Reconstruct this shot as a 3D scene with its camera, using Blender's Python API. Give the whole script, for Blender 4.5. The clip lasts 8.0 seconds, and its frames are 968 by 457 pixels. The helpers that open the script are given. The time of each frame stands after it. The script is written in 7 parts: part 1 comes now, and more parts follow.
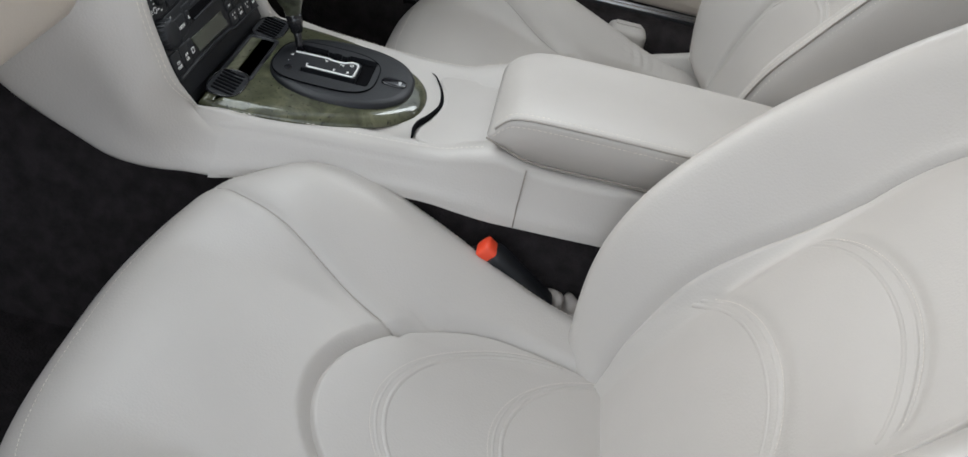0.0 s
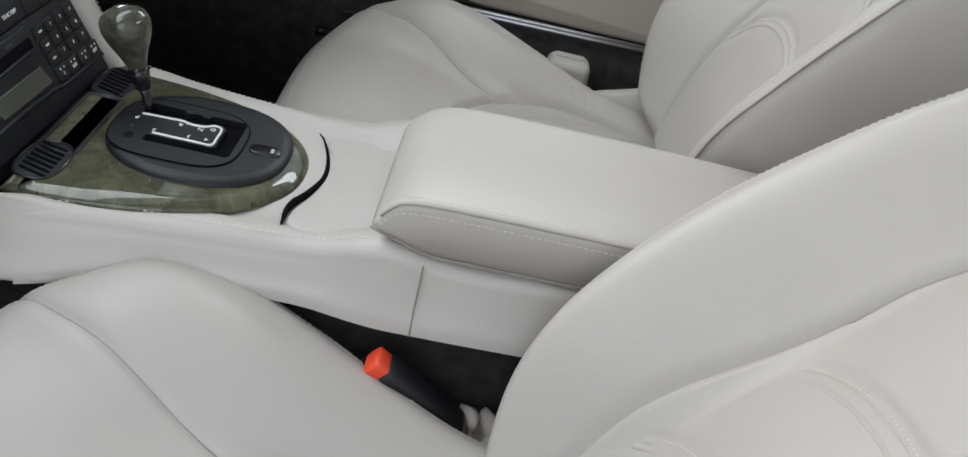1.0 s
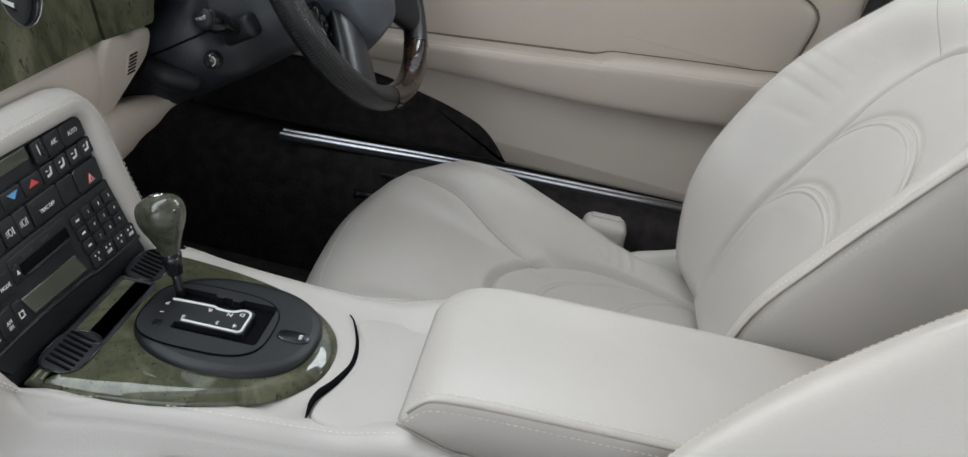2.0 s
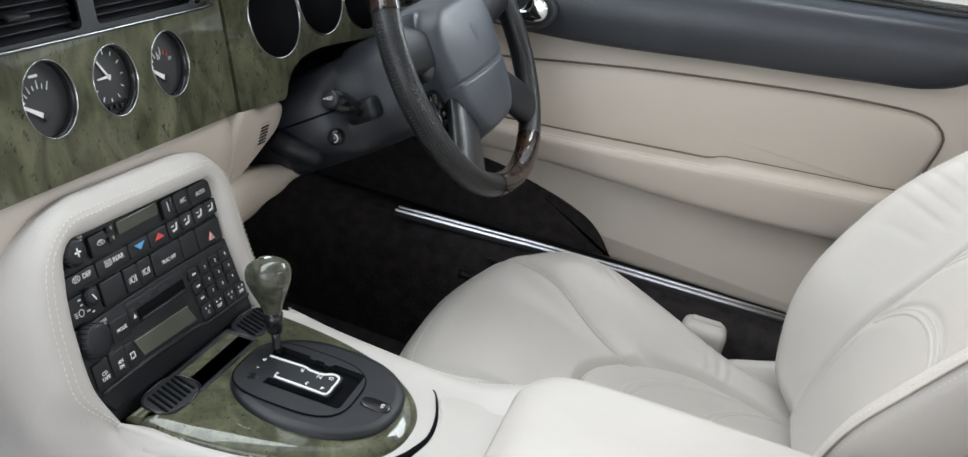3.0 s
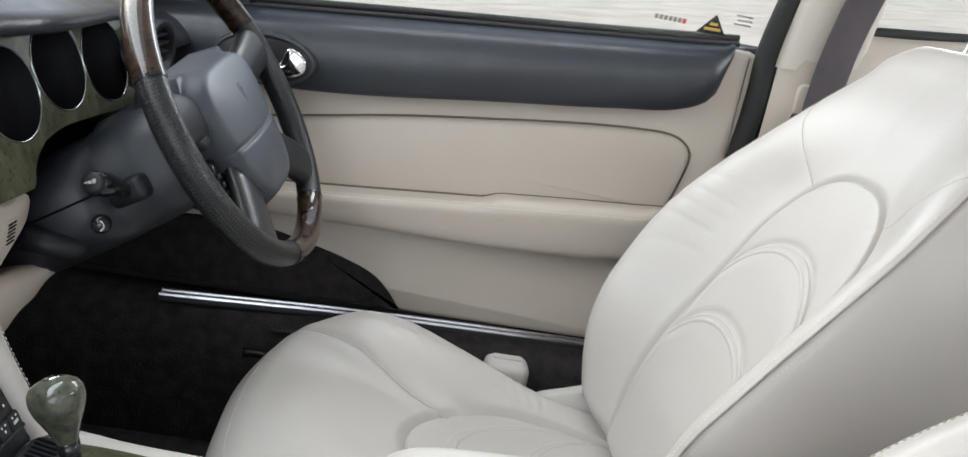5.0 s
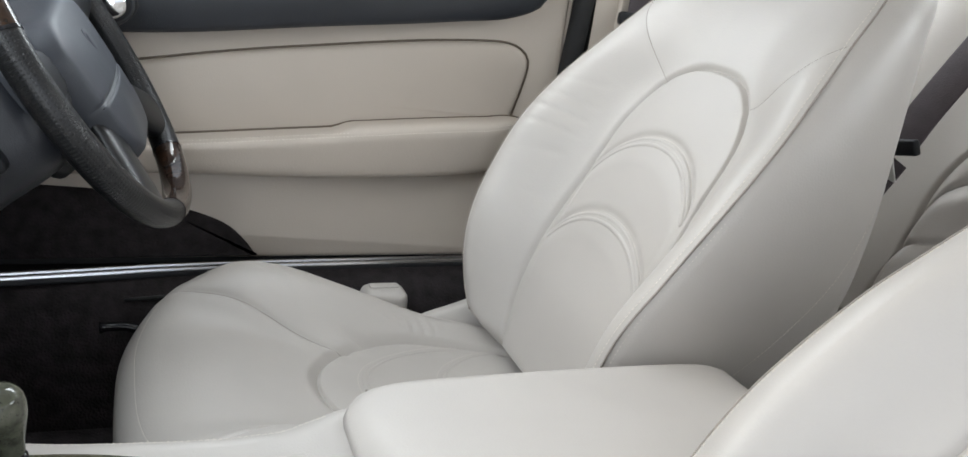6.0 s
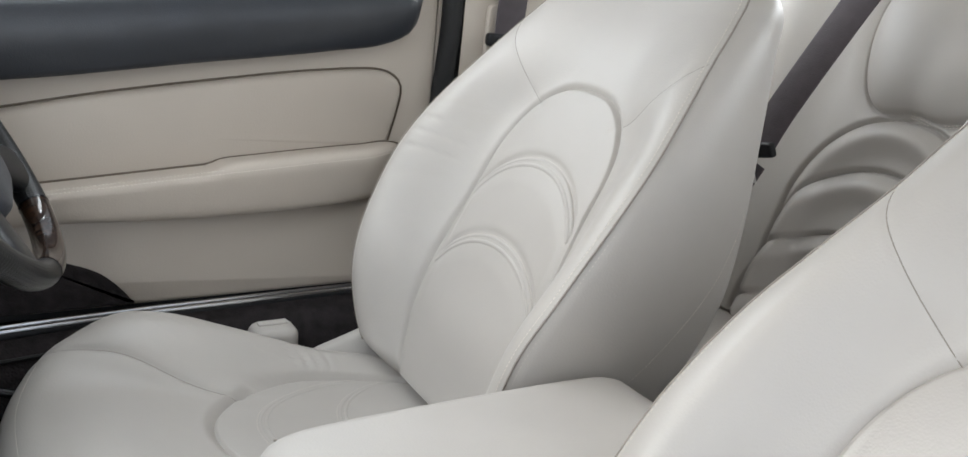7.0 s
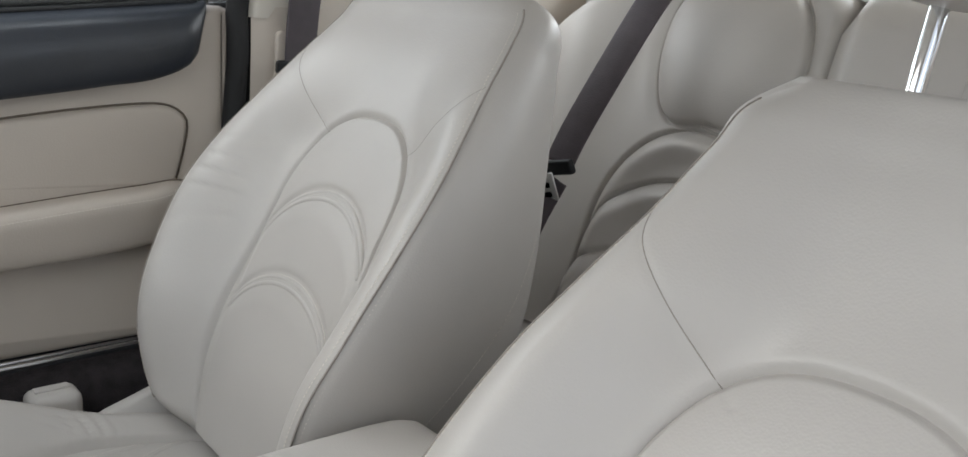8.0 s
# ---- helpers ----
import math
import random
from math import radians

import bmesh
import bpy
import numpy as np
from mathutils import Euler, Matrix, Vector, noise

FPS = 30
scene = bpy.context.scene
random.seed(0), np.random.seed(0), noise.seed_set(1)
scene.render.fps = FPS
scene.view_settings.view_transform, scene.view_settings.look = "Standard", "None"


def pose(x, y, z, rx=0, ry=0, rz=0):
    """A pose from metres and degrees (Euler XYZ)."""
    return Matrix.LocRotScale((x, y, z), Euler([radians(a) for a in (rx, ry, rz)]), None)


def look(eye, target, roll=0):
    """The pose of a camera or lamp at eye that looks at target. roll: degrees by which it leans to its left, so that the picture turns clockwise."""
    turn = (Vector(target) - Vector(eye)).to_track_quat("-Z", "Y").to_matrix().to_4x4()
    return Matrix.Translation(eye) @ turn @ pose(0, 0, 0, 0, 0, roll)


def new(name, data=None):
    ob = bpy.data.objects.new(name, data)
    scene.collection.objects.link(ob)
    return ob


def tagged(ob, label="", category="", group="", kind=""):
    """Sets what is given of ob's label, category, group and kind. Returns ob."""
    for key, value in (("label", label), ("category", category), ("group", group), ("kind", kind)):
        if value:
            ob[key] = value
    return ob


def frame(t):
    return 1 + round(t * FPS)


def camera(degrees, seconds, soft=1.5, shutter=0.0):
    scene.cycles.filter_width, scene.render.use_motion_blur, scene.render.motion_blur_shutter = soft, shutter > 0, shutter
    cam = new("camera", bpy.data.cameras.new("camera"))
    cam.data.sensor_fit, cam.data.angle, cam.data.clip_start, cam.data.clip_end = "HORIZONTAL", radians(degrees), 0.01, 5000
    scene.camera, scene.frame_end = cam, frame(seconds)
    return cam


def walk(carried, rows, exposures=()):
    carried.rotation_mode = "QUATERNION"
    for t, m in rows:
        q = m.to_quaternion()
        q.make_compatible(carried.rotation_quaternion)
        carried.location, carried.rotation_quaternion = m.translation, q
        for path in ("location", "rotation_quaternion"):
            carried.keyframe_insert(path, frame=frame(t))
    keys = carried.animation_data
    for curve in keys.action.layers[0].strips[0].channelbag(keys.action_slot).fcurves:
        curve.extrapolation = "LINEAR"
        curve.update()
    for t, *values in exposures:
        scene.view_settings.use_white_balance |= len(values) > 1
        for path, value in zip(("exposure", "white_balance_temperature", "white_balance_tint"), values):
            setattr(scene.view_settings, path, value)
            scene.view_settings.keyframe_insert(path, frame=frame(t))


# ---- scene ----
cam = camera(56.8, 8.0)
PATH = [
    (0, (-0.828, -0.14, 0.868), (0.805, -0.207, -0.285), 14.9),
    (0.5, (-0.72, -0.168, 0.841), (0.917, -0.253, -0.305), 17.8),
    (1, (-0.636, -0.189, 0.839), (1.015, -0.318, -0.283), 14.9),
    (1.5, (-0.598, -0.189, 0.859), (1.137, -0.258, -0.134), 12.4),
    (1.7, (-0.594, -0.186, 0.865), (1.173, -0.227, -0.07), 12.0),
    (2.8, (-0.615, -0.212, 0.881), (1.195, 0.039, 0.068), 13.8),
    (3, (-0.615, -0.215, 0.884), (1.198, 0.117, 0.109), 13.3),
    (3.5, (-0.614, -0.208, 0.881), (1.237, 0.209, 0.249), 12.8),
    (4, (-0.61, -0.2, 0.885), (1.264, 0.185, 0.302), 12.7),
    (4.5, (-0.6, -0.187, 0.878), (1.319, -0.045, 0.333), 10.7),
    (5, (-0.579, -0.131, 0.865), (1.326, -0.362, 0.303), 11.1),
    (5.2, (-0.575, -0.106, 0.864), (1.307, -0.5, 0.315), 11.0),
    (6.3, (-0.532, 0.037, 0.831), (1.163, -0.8, 0.177), 7.8),
    (6.5, (-0.532, 0.042, 0.827), (1.145, -0.841, 0.187), 7.8),
    (7, (-0.53, 0.034, 0.863), (1.085, -0.986, 0.27), 6.4),
    (7.5, (-0.524, -0.003, 0.874), (0.997, -1.198, 0.366), 4.4),
    (8, (-0.532, -0.052, 0.874), (0.909, -1.336, 0.349), 5.0),
]
walk(cam, [(t, look(eye, target, roll)) for t, eye, target, roll in PATH],
     [(0, 0.22), (0.5, 0.27), (1.5, 0.17), (3, 0.76), (4.5, 0.96), (5.2, 0.68), (6.5, 0.52), (7, 0.44), (8, 0.02)])

# ---- light: overcast daylight through the open passenger door and the windows ----
world = bpy.data.worlds.new("overcast_sky")
scene.world = world
world.use_nodes = True
wn = world.node_tree.nodes
sky = wn.new("ShaderNodeTexSky")
sky.sky_type = "NISHITA"
sky.sun_disc = False
sky.sun_elevation = radians(32)
sky.sun_rotation = radians(22)
sky.dust_density = 6.0
sky.air_density = 1.0
haze = wn.new("ShaderNodeMix")
haze.data_type = "RGBA"
haze.inputs[0].default_value = 0.75
haze.inputs[7].default_value = (8.7, 9.4, 10.6, 1)
world.node_tree.links.new(sky.outputs[0], haze.inputs[6])
world.node_tree.links.new(haze.outputs[2], wn["Background"].inputs[0])
wn["Background"].inputs[1].default_value = 0.11
sun_data = bpy.data.lights.new("sun", "SUN")
sun_data.energy = 0.5
sun_data.angle = radians(40)
sun_data.color = (1.0, 0.98, 0.955)
sun = new("sun", sun_data)
sun.matrix_world = look((1.6, 3.8, 2.7), (0, -0.3, 0.5))


def window_light(name, eye, aim, width, height, watts):
    """The sky's light in a window's opening."""
    d = bpy.data.lights.new(name, "AREA")
    d.shape, d.size, d.size_y, d.energy, d.color = "RECTANGLE", width, height, watts, (0.90, 0.96, 1.0)
    new(name, d).matrix_world = look(eye, aim)


window_light("windscreen_sky", (0, 0.27, 1.00), (0, -0.35, 0.55), 1.0, 0.26, 3.6)
window_light("driver_window_sky", (0.655, -0.25, 0.985), (0.0, -0.25, 0.60), 0.50, 0.13, 1.6)
window_light("open_door_sky", (-1.20, 0.16, 0.80), (0.0, -0.02, 0.48), 0.9, 0.70, 3.0)
window_light("driver_quarter_sky", (0.615, -0.94, 0.965), (0.0, -1.0, 0.62), 0.28, 0.11, 0.6)
window_light("passenger_quarter_sky", (-0.615, -0.94, 0.965), (0.1, -1.05, 0.62), 0.28, 0.11, 0.5)
window_light("rear_window_sky", (0, -1.40, 1.02), (0, -1.0, 0.60), 0.9, 0.22, 5.0)

# ---- materials ----
def mat(name, colour, rough=0.5, metal=0.0, coat=0.0, grain=0.0, grain_size=0.002, mottle=0.0, mottle_size=0.12, tint=None,
        rough_var=0.0, ior=1.5, coat_rough=0.05):
    """A procedural surface: base colour with broad mottling, fine grain relief and a little gloss variation."""
    m = bpy.data.materials.new(name)
    m.use_nodes = True
    nt = m.node_tree
    n, l = nt.nodes, nt.links
    b = n["Principled BSDF"]
    b.inputs["Base Color"].default_value = (*colour, 1)
    b.inputs["Roughness"].default_value = rough
    b.inputs["Metallic"].default_value = metal
    b.inputs["Coat Weight"].default_value = coat
    b.inputs["Coat Roughness"].default_value = coat_rough
    b.inputs["IOR"].default_value = ior
    tc = n.new("ShaderNodeTexCoord")
    if mottle:
        ns = n.new("ShaderNodeTexNoise")
        ns.inputs["Scale"].default_value = 1 / mottle_size
        ns.inputs["Detail"].default_value = 5
        l.new(tc.outputs["Object"], ns.inputs["Vector"])
        mx = n.new("ShaderNodeMix")
        mx.data_type = "RGBA"
        t = tint or tuple(c * (1 - mottle) for c in colour)
        mx.inputs[6].default_value = (*colour, 1)
        mx.inputs[7].default_value = (*t, 1)
        rp = n.new("ShaderNodeMapRange")
        rp.inputs[1].default_value, rp.inputs[2].default_value = 0.35, 0.7
        l.new(ns.outputs["Fac"], rp.inputs[0])
        l.new(rp.outputs[0], mx.inputs[0])
        l.new(mx.outputs[2], b.inputs["Base Color"])
        if rough_var:
            rr = n.new("ShaderNodeMapRange")
            rr.inputs[1].default_value, rr.inputs[2].default_value = 0.3, 0.7
            rr.inputs[3].default_value, rr.inputs[4].default_value = rough - rough_var, rough + rough_var
            l.new(ns.outputs["Fac"], rr.inputs[0])
            l.new(rr.outputs[0], b.inputs["Roughness"])
    if grain:
        v = n.new("ShaderNodeTexVoronoi")
        v.feature = "SMOOTH_F1"
        v.inputs["Scale"].default_value = 1 / grain_size
        l.new(tc.outputs["Object"], v.inputs["Vector"])
        n2 = n.new("ShaderNodeTexNoise")
        n2.inputs["Scale"].default_value = 0.12 / grain_size
        n2.inputs["Detail"].default_value = 3
        l.new(tc.outputs["Object"], n2.inputs["Vector"])
        ad = n.new("ShaderNodeMath")
        ad.operation = "ADD"
        l.new(v.outputs["Distance"], ad.inputs[0])
        l.new(n2.outputs["Fac"], ad.inputs[1])
        bp = n.new("ShaderNodeBump")
        bp.inputs["Strength"].default_value = grain
        bp.inputs["Distance"].default_value = grain_size * 0.5
        l.new(ad.outputs[0], bp.inputs["Height"])
        l.new(bp.outputs[0], b.inputs["Normal"])
    return m


def dotted(m, pitch, size, depth, darken):
    """Punches a staggered grid of tiny holes into a leather material, over the object's own x and z."""
    nt = m.node_tree
    n, l = nt.nodes, nt.links
    b = n["Principled BSDF"]
    tc = n.new("ShaderNodeTexCoord")
    sc = n.new("ShaderNodeVectorMath")
    sc.operation = "SCALE"
    sc.inputs["Scale"].default_value = 1 / pitch
    l.new(tc.outputs["UV"], sc.inputs[0])
    fr = n.new("ShaderNodeVectorMath")
    fr.operation = "FRACTION"
    l.new(sc.outputs[0], fr.inputs[0])
    ds = n.new("ShaderNodeVectorMath")
    ds.operation = "DISTANCE"
    ds.inputs[1].default_value = (0.5, 0.5, 0)
    l.new(fr.outputs[0], ds.inputs[0])
    st = n.new("ShaderNodeMapRange")
    st.inputs[1].default_value, st.inputs[2].default_value = size * 0.7, size
    l.new(ds.outputs["Value"], st.inputs[0])
    old = b.inputs["Base Color"].links[0].from_socket if b.inputs["Base Color"].links else None
    mx = n.new("ShaderNodeMix")
    mx.data_type = "RGBA"
    mx.inputs[6].default_value = (*darken, 1)
    mx.inputs[7].default_value = b.inputs["Base Color"].default_value
    if old:
        l.new(old, mx.inputs[7])
    l.new(st.outputs[0], mx.inputs[0])
    l.new(mx.outputs[2], b.inputs["Base Color"])
    bp = n.new("ShaderNodeBump")
    bp.inputs["Distance"].default_value = depth
    bp.inputs["Strength"].default_value = 0.6
    l.new(st.outputs[0], bp.inputs["Height"])
    l.new(bp.outputs[0], b.inputs["Normal"])
    return m


def burl(name, dark, mid, light, coat=1.0, size=0.03, stretch=(1, 1, 1)):
    """Lacquered burl veneer: swirling figure, dark flecks, clear coat."""
    m = bpy.data.materials.new(name)
    m.use_nodes = True
    n, l = m.node_tree.nodes, m.node_tree.links
    b = n["Principled BSDF"]
    tc = n.new("ShaderNodeTexCoord")
    mp = n.new("ShaderNodeMapping")
    mp.inputs["Scale"].default_value = stretch
    mp.inputs["Rotation"].default_value = (0.1, 0.5, 0.3)
    l.new(tc.outputs["Object"], mp.inputs["Vector"])
    a = n.new("ShaderNodeTexNoise")
    a.inputs["Scale"].default_value = 1 / size
    a.inputs["Detail"].default_value = 7
    a.inputs["Distortion"].default_value = 1.3
    l.new(mp.outputs[0], a.inputs["Vector"])
    cr = n.new("ShaderNodeValToRGB")
    cr.color_ramp.elements[0].position, cr.color_ramp.elements[0].color = 0.3, (*dark, 1)
    cr.color_ramp.elements[1].position, cr.color_ramp.elements[1].color = 0.72, (*light, 1)
    e = cr.color_ramp.elements.new(0.52)
    e.color = (*mid, 1)
    l.new(a.outputs["Fac"], cr.inputs[0])
    f = n.new("ShaderNodeTexNoise")
    f.inputs["Scale"].default_value = 8 / size
    f.inputs["Detail"].default_value = 4
    f.inputs["Distortion"].default_value = 1.0
    l.new(mp.outputs[0], f.inputs["Vector"])
    fr = n.new("ShaderNodeMapRange")
    fr.inputs[1].default_value, fr.inputs[2].default_value = 0.595, 0.70
    l.new(f.outputs["Fac"], fr.inputs[0])
    mx = n.new("ShaderNodeMix")
    mx.data_type = "RGBA"
    mx.inputs[7].default_value = (*[c * 0.32 for c in dark], 1)
    l.new(cr.outputs[0], mx.inputs[6])
    l.new(fr.outputs[0], mx.inputs[0])
    l.new(mx.outputs[2], b.inputs["Base Color"])
    b.inputs["Roughness"].default_value = 0.55
    b.inputs["Specular IOR Level"].default_value = 0.1
    b.inputs["Coat Weight"].default_value = coat
    b.inputs["Coat Roughness"].default_value = 0.03
    return m


def glass(name, tint=(0.96, 0.97, 0.96)):
    m = bpy.data.materials.new(name)
    m.use_nodes = True
    n, l = m.node_tree.nodes, m.node_tree.links
    out = n["Material Output"]
    tr = n.new("ShaderNodeBsdfTransparent")
    tr.inputs[0].default_value = (*tint, 1)
    gl = n.new("ShaderNodeBsdfGlossy")
    gl.inputs["Roughness"].default_value = 0.02
    fr = n.new("ShaderNodeFresnel")
    fr.inputs[0].default_value = 1.45
    mx = n.new("ShaderNodeMixShader")
    l.new(fr.outputs[0], mx.inputs[0])
    l.new(tr.outputs[0], mx.inputs[1])
    l.new(gl.outputs[0], mx.inputs[2])
    l.new(mx.outputs[0], out.inputs["Surface"])
    return m


IVORY = mat("ivory_leather", (0.457, 0.431, 0.403), 0.44, grain=0.15, grain_size=0.0018, mottle=0.07, mottle_size=0.16, rough_var=0.05)
PERF = dotted(mat("perforated_ivory_leather", (0.457, 0.431, 0.403), 0.45, mottle=0.07, mottle_size=0.16), 0.0026, 0.17, 0.0002, (0.40, 0.37, 0.335))
BEIGE = mat("beige_trim_leather", (0.498, 0.441, 0.382), 0.50, grain=0.18, grain_size=0.0019, mottle=0.06, mottle_size=0.2, rough_var=0.05)
STITCH = mat("cream_thread", (0.70, 0.655, 0.585), 0.8, mottle=0.2, mottle_size=0.004)
# ivory leather darkened to hold the shade of folded seams
SEAM_LEATHER = mat("shaded_ivory_seam", (0.33, 0.305, 0.275), 0.6, mottle=0.1, mottle_size=0.02)
# thread tone darkened by the shade that sits in seams
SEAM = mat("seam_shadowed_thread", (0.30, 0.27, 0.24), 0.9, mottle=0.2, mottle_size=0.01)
# dark brown that paints in the shade of the door trim's creases
CREASE_SHADE = mat("crease_shade_brown", (0.14, 0.112, 0.086), 0.9, mottle=0.2, mottle_size=0.01)
SOFT_BLACK = mat("soft_black_vinyl", (0.013, 0.015, 0.020), 0.35, ior=1.6, grain=0.35, grain_size=0.0016, mottle=0.2, mottle_size=0.05, rough_var=0.06)
DOOR_BLACK = mat("blue_black_door_vinyl", (0.022, 0.026, 0.034), 0.34, ior=1.6, grain=0.3, grain_size=0.0016, mottle=0.2, mottle_size=0.06, rough_var=0.05)
PLASTIC = mat("black_plastic", (0.010, 0.011, 0.0135), 0.46, ior=1.4, grain=0.15, grain_size=0.001, mottle=0.15, mottle_size=0.03)
GLOSS_BLACK = mat("glossy_black_plastic", (0.012, 0.012, 0.014), 0.15, mottle=0.15, mottle_size=0.03)
SHROUD = mat("grained_black_shroud", (0.019, 0.021, 0.027), 0.42, grain=0.25, grain_size=0.0012, mottle=0.12, mottle_size=0.05, rough_var=0.05)
BEZEL = mat("dark_chrome_bezel", (0.30, 0.31, 0.31), 0.16, 1.0, mottle=0.1, mottle_size=0.02)
# near-black tone; on gaps and slots it carries the shade
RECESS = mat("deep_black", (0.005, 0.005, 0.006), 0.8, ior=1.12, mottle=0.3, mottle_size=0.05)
CARPET = mat("black_carpet", (0.032, 0.028, 0.029), 0.95, ior=1.2, grain=1.0, grain_size=0.003, mottle=0.4, mottle_size=0.02)
CHROME = mat("chrome", (0.80, 0.81, 0.82), 0.09, 1.0)
STEEL = mat("brushed_steel", (0.62, 0.63, 0.65), 0.25, 1.0, grain=0.1, grain_size=0.001, mottle=0.1, mottle_size=0.02)
GREEN = burl("green_burl_veneer", (0.034, 0.036, 0.019), (0.066, 0.069, 0.039), (0.112, 0.111, 0.066), size=0.030, stretch=(1.0, 1.0, 0.55))
KNOB = burl("grey_green_burl_knob", (0.030, 0.032, 0.022), (0.065, 0.068, 0.048), (0.11, 0.11, 0.085), size=0.02)
WALNUT = burl("dark_walnut_rim", (0.006, 0.003, 0.002), (0.018, 0.008, 0.004), (0.045, 0.019, 0.008), size=0.02, stretch=(1, 1, 0.3))
WHEEL_LEATHER = dotted(mat("perforated_black_leather", (0.009, 0.0095, 0.011), 0.36, mottle=0.15, mottle_size=0.03), 0.0035, 0.30, 0.0008, (0.006, 0.006, 0.006))
WHEEL_PAD = mat("charcoal_airbag_cover", (0.044, 0.050, 0.063), 0.45, grain=0.25, grain_size=0.0012, mottle=0.1, mottle_size=0.04)
MIRROR = mat("mirror_silver", (0.30, 0.33, 0.36), 0.03, 1.0)
GLASS = glass("window_glass")
DIAL_GLASS = glass("dial_glass", (0.97, 0.97, 0.97))
DIAL = mat("matt_black_dial", (0.018, 0.019, 0.020), 0.6, mottle=0.2, mottle_size=0.02)
WHITE = mat("white_print", (0.75, 0.75, 0.73), 0.6, mottle=0.05, mottle_size=0.005)
RED = mat("red_print", (0.60, 0.06, 0.05), 0.5, mottle=0.05, mottle_size=0.005)
BLUE = mat("blue_print", (0.10, 0.32, 0.60), 0.5, mottle=0.05, mottle_size=0.005)
AMBER = mat("amber_print", (0.65, 0.40, 0.08), 0.5, mottle=0.05, mottle_size=0.005)
BUCKLE_RED = mat("orange_red_plastic", (0.80, 0.075, 0.03), 0.35, mottle=0.05, mottle_size=0.01)
LCD = mat("grey_green_display", (0.075, 0.080, 0.062), 0.25, mottle=0.15, mottle_size=0.04)
TONGUE = mat("bright_tongue_steel", (0.78, 0.78, 0.77), 0.38, 0.7)
BELT = mat("plum_grey_webbing", (0.075, 0.062, 0.070), 0.7, grain=0.5, grain_size=0.0015, mottle=0.15, mottle_size=0.02)
RUBBER = mat("black_rubber_seal", (0.012, 0.012, 0.013), 0.7, mottle=0.2, mottle_size=0.02)
PAINT = mat("blue_grey_metallic_car_paint", (0.075, 0.105, 0.125), 0.28, 0.5, coat=1.0, mottle=0.05, mottle_size=0.05)
CONCRETE = mat("pale_concrete", (0.54, 0.49, 0.42), 0.9, grain=0.5, grain_size=0.03, mottle=0.3, mottle_size=0.9)
FENCE = mat("dark_stained_boards", (0.05, 0.05, 0.055), 0.8, mottle=0.4, mottle_size=0.3)
HEADLINING = mat("pale_headlining_cloth", (0.58, 0.54, 0.48), 0.9, grain=0.3, grain_size=0.002, mottle=0.05, mottle_size=0.2)
CLOTH = mat("crumpled_grey_boot", (0.42, 0.38, 0.35), 0.7, grain=0.3, grain_size=0.002, mottle=0.2, mottle_size=0.02)

# ---- building helpers ----
def part(name, bm, material, parent=None, label="", smooth=True):
    me = bpy.data.meshes.new(name)
    bmesh.ops.recalc_face_normals(bm, faces=bm.faces)
    bm.to_mesh(me)
    bm.free()
    me.materials.append(material)
    if smooth:
        me.polygons.foreach_set("use_smooth", [True] * len(me.polygons))
    ob = new(name, me)
    if parent:
        ob.parent = parent
    if label:
        ob["label"] = label
    return ob


def thing(name, label, category, loc=(0, 0, 0), group="", kind=""):
    ob = new(name)
    ob.empty_display_size = 0.05
    ob.location = loc
    return tagged(ob, label, category, group, kind)


def solo(name, bm, material, label, category, group="", kind="", smooth=True):
    return tagged(part(name, bm, material, None, "", smooth), label, category, group, kind)


def grid(P, wrap_u=False, wrap_v=False, cap=False, uv=None):
    """A sheet through an array of points (rows, columns, 3)."""
    P = np.asarray(P, float)
    m, n = P.shape[:2]
    bm = bmesh.new()
    vs = [[bm.verts.new(P[i, j]) for j in range(n)] for i in range(m)]
    layer = bm.loops.layers.uv.new("uv") if uv is not None else None
    for i in range(m if wrap_u else m - 1):
        for j in range(n if wrap_v else n - 1):
            a, b = (i + 1) % m, (j + 1) % n
            f = bm.faces.new((vs[i][j], vs[i][b], vs[a][b], vs[a][j]))
            if layer:
                for lp, (r, c) in zip(f.loops, ((i, j), (i, b), (a, b), (a, j))):
                    lp[layer].uv = uv[r][c]
    if cap:
        for row in (vs[0], vs[-1]):
            bm.faces.new(row)
    return bm


def rbox(size, loc=(0, 0, 0), bevel=0.003, seg=3, m=None):
    bm = bmesh.new()
    bmesh.ops.create_cube(bm, size=1, matrix=Matrix.Translation(loc) @ Matrix.Diagonal((*size, 1)))
    if bevel:
        bmesh.ops.bevel(bm, geom=bm.edges[:], offset=min(bevel, min(size) * 0.49), segments=seg, affect="EDGES", profile=0.5)
    if m is not None:
        bm.transform(m)
    return bm


def merge(*bms):
    """Joins bmeshes of one part."""
    out = bms[0]
    for b in bms[1:]:
        tmp = bpy.data.meshes.new("tmp")
        b.to_mesh(tmp)
        b.free()
        out.from_mesh(tmp)
        bpy.data.meshes.remove(tmp)
    return out


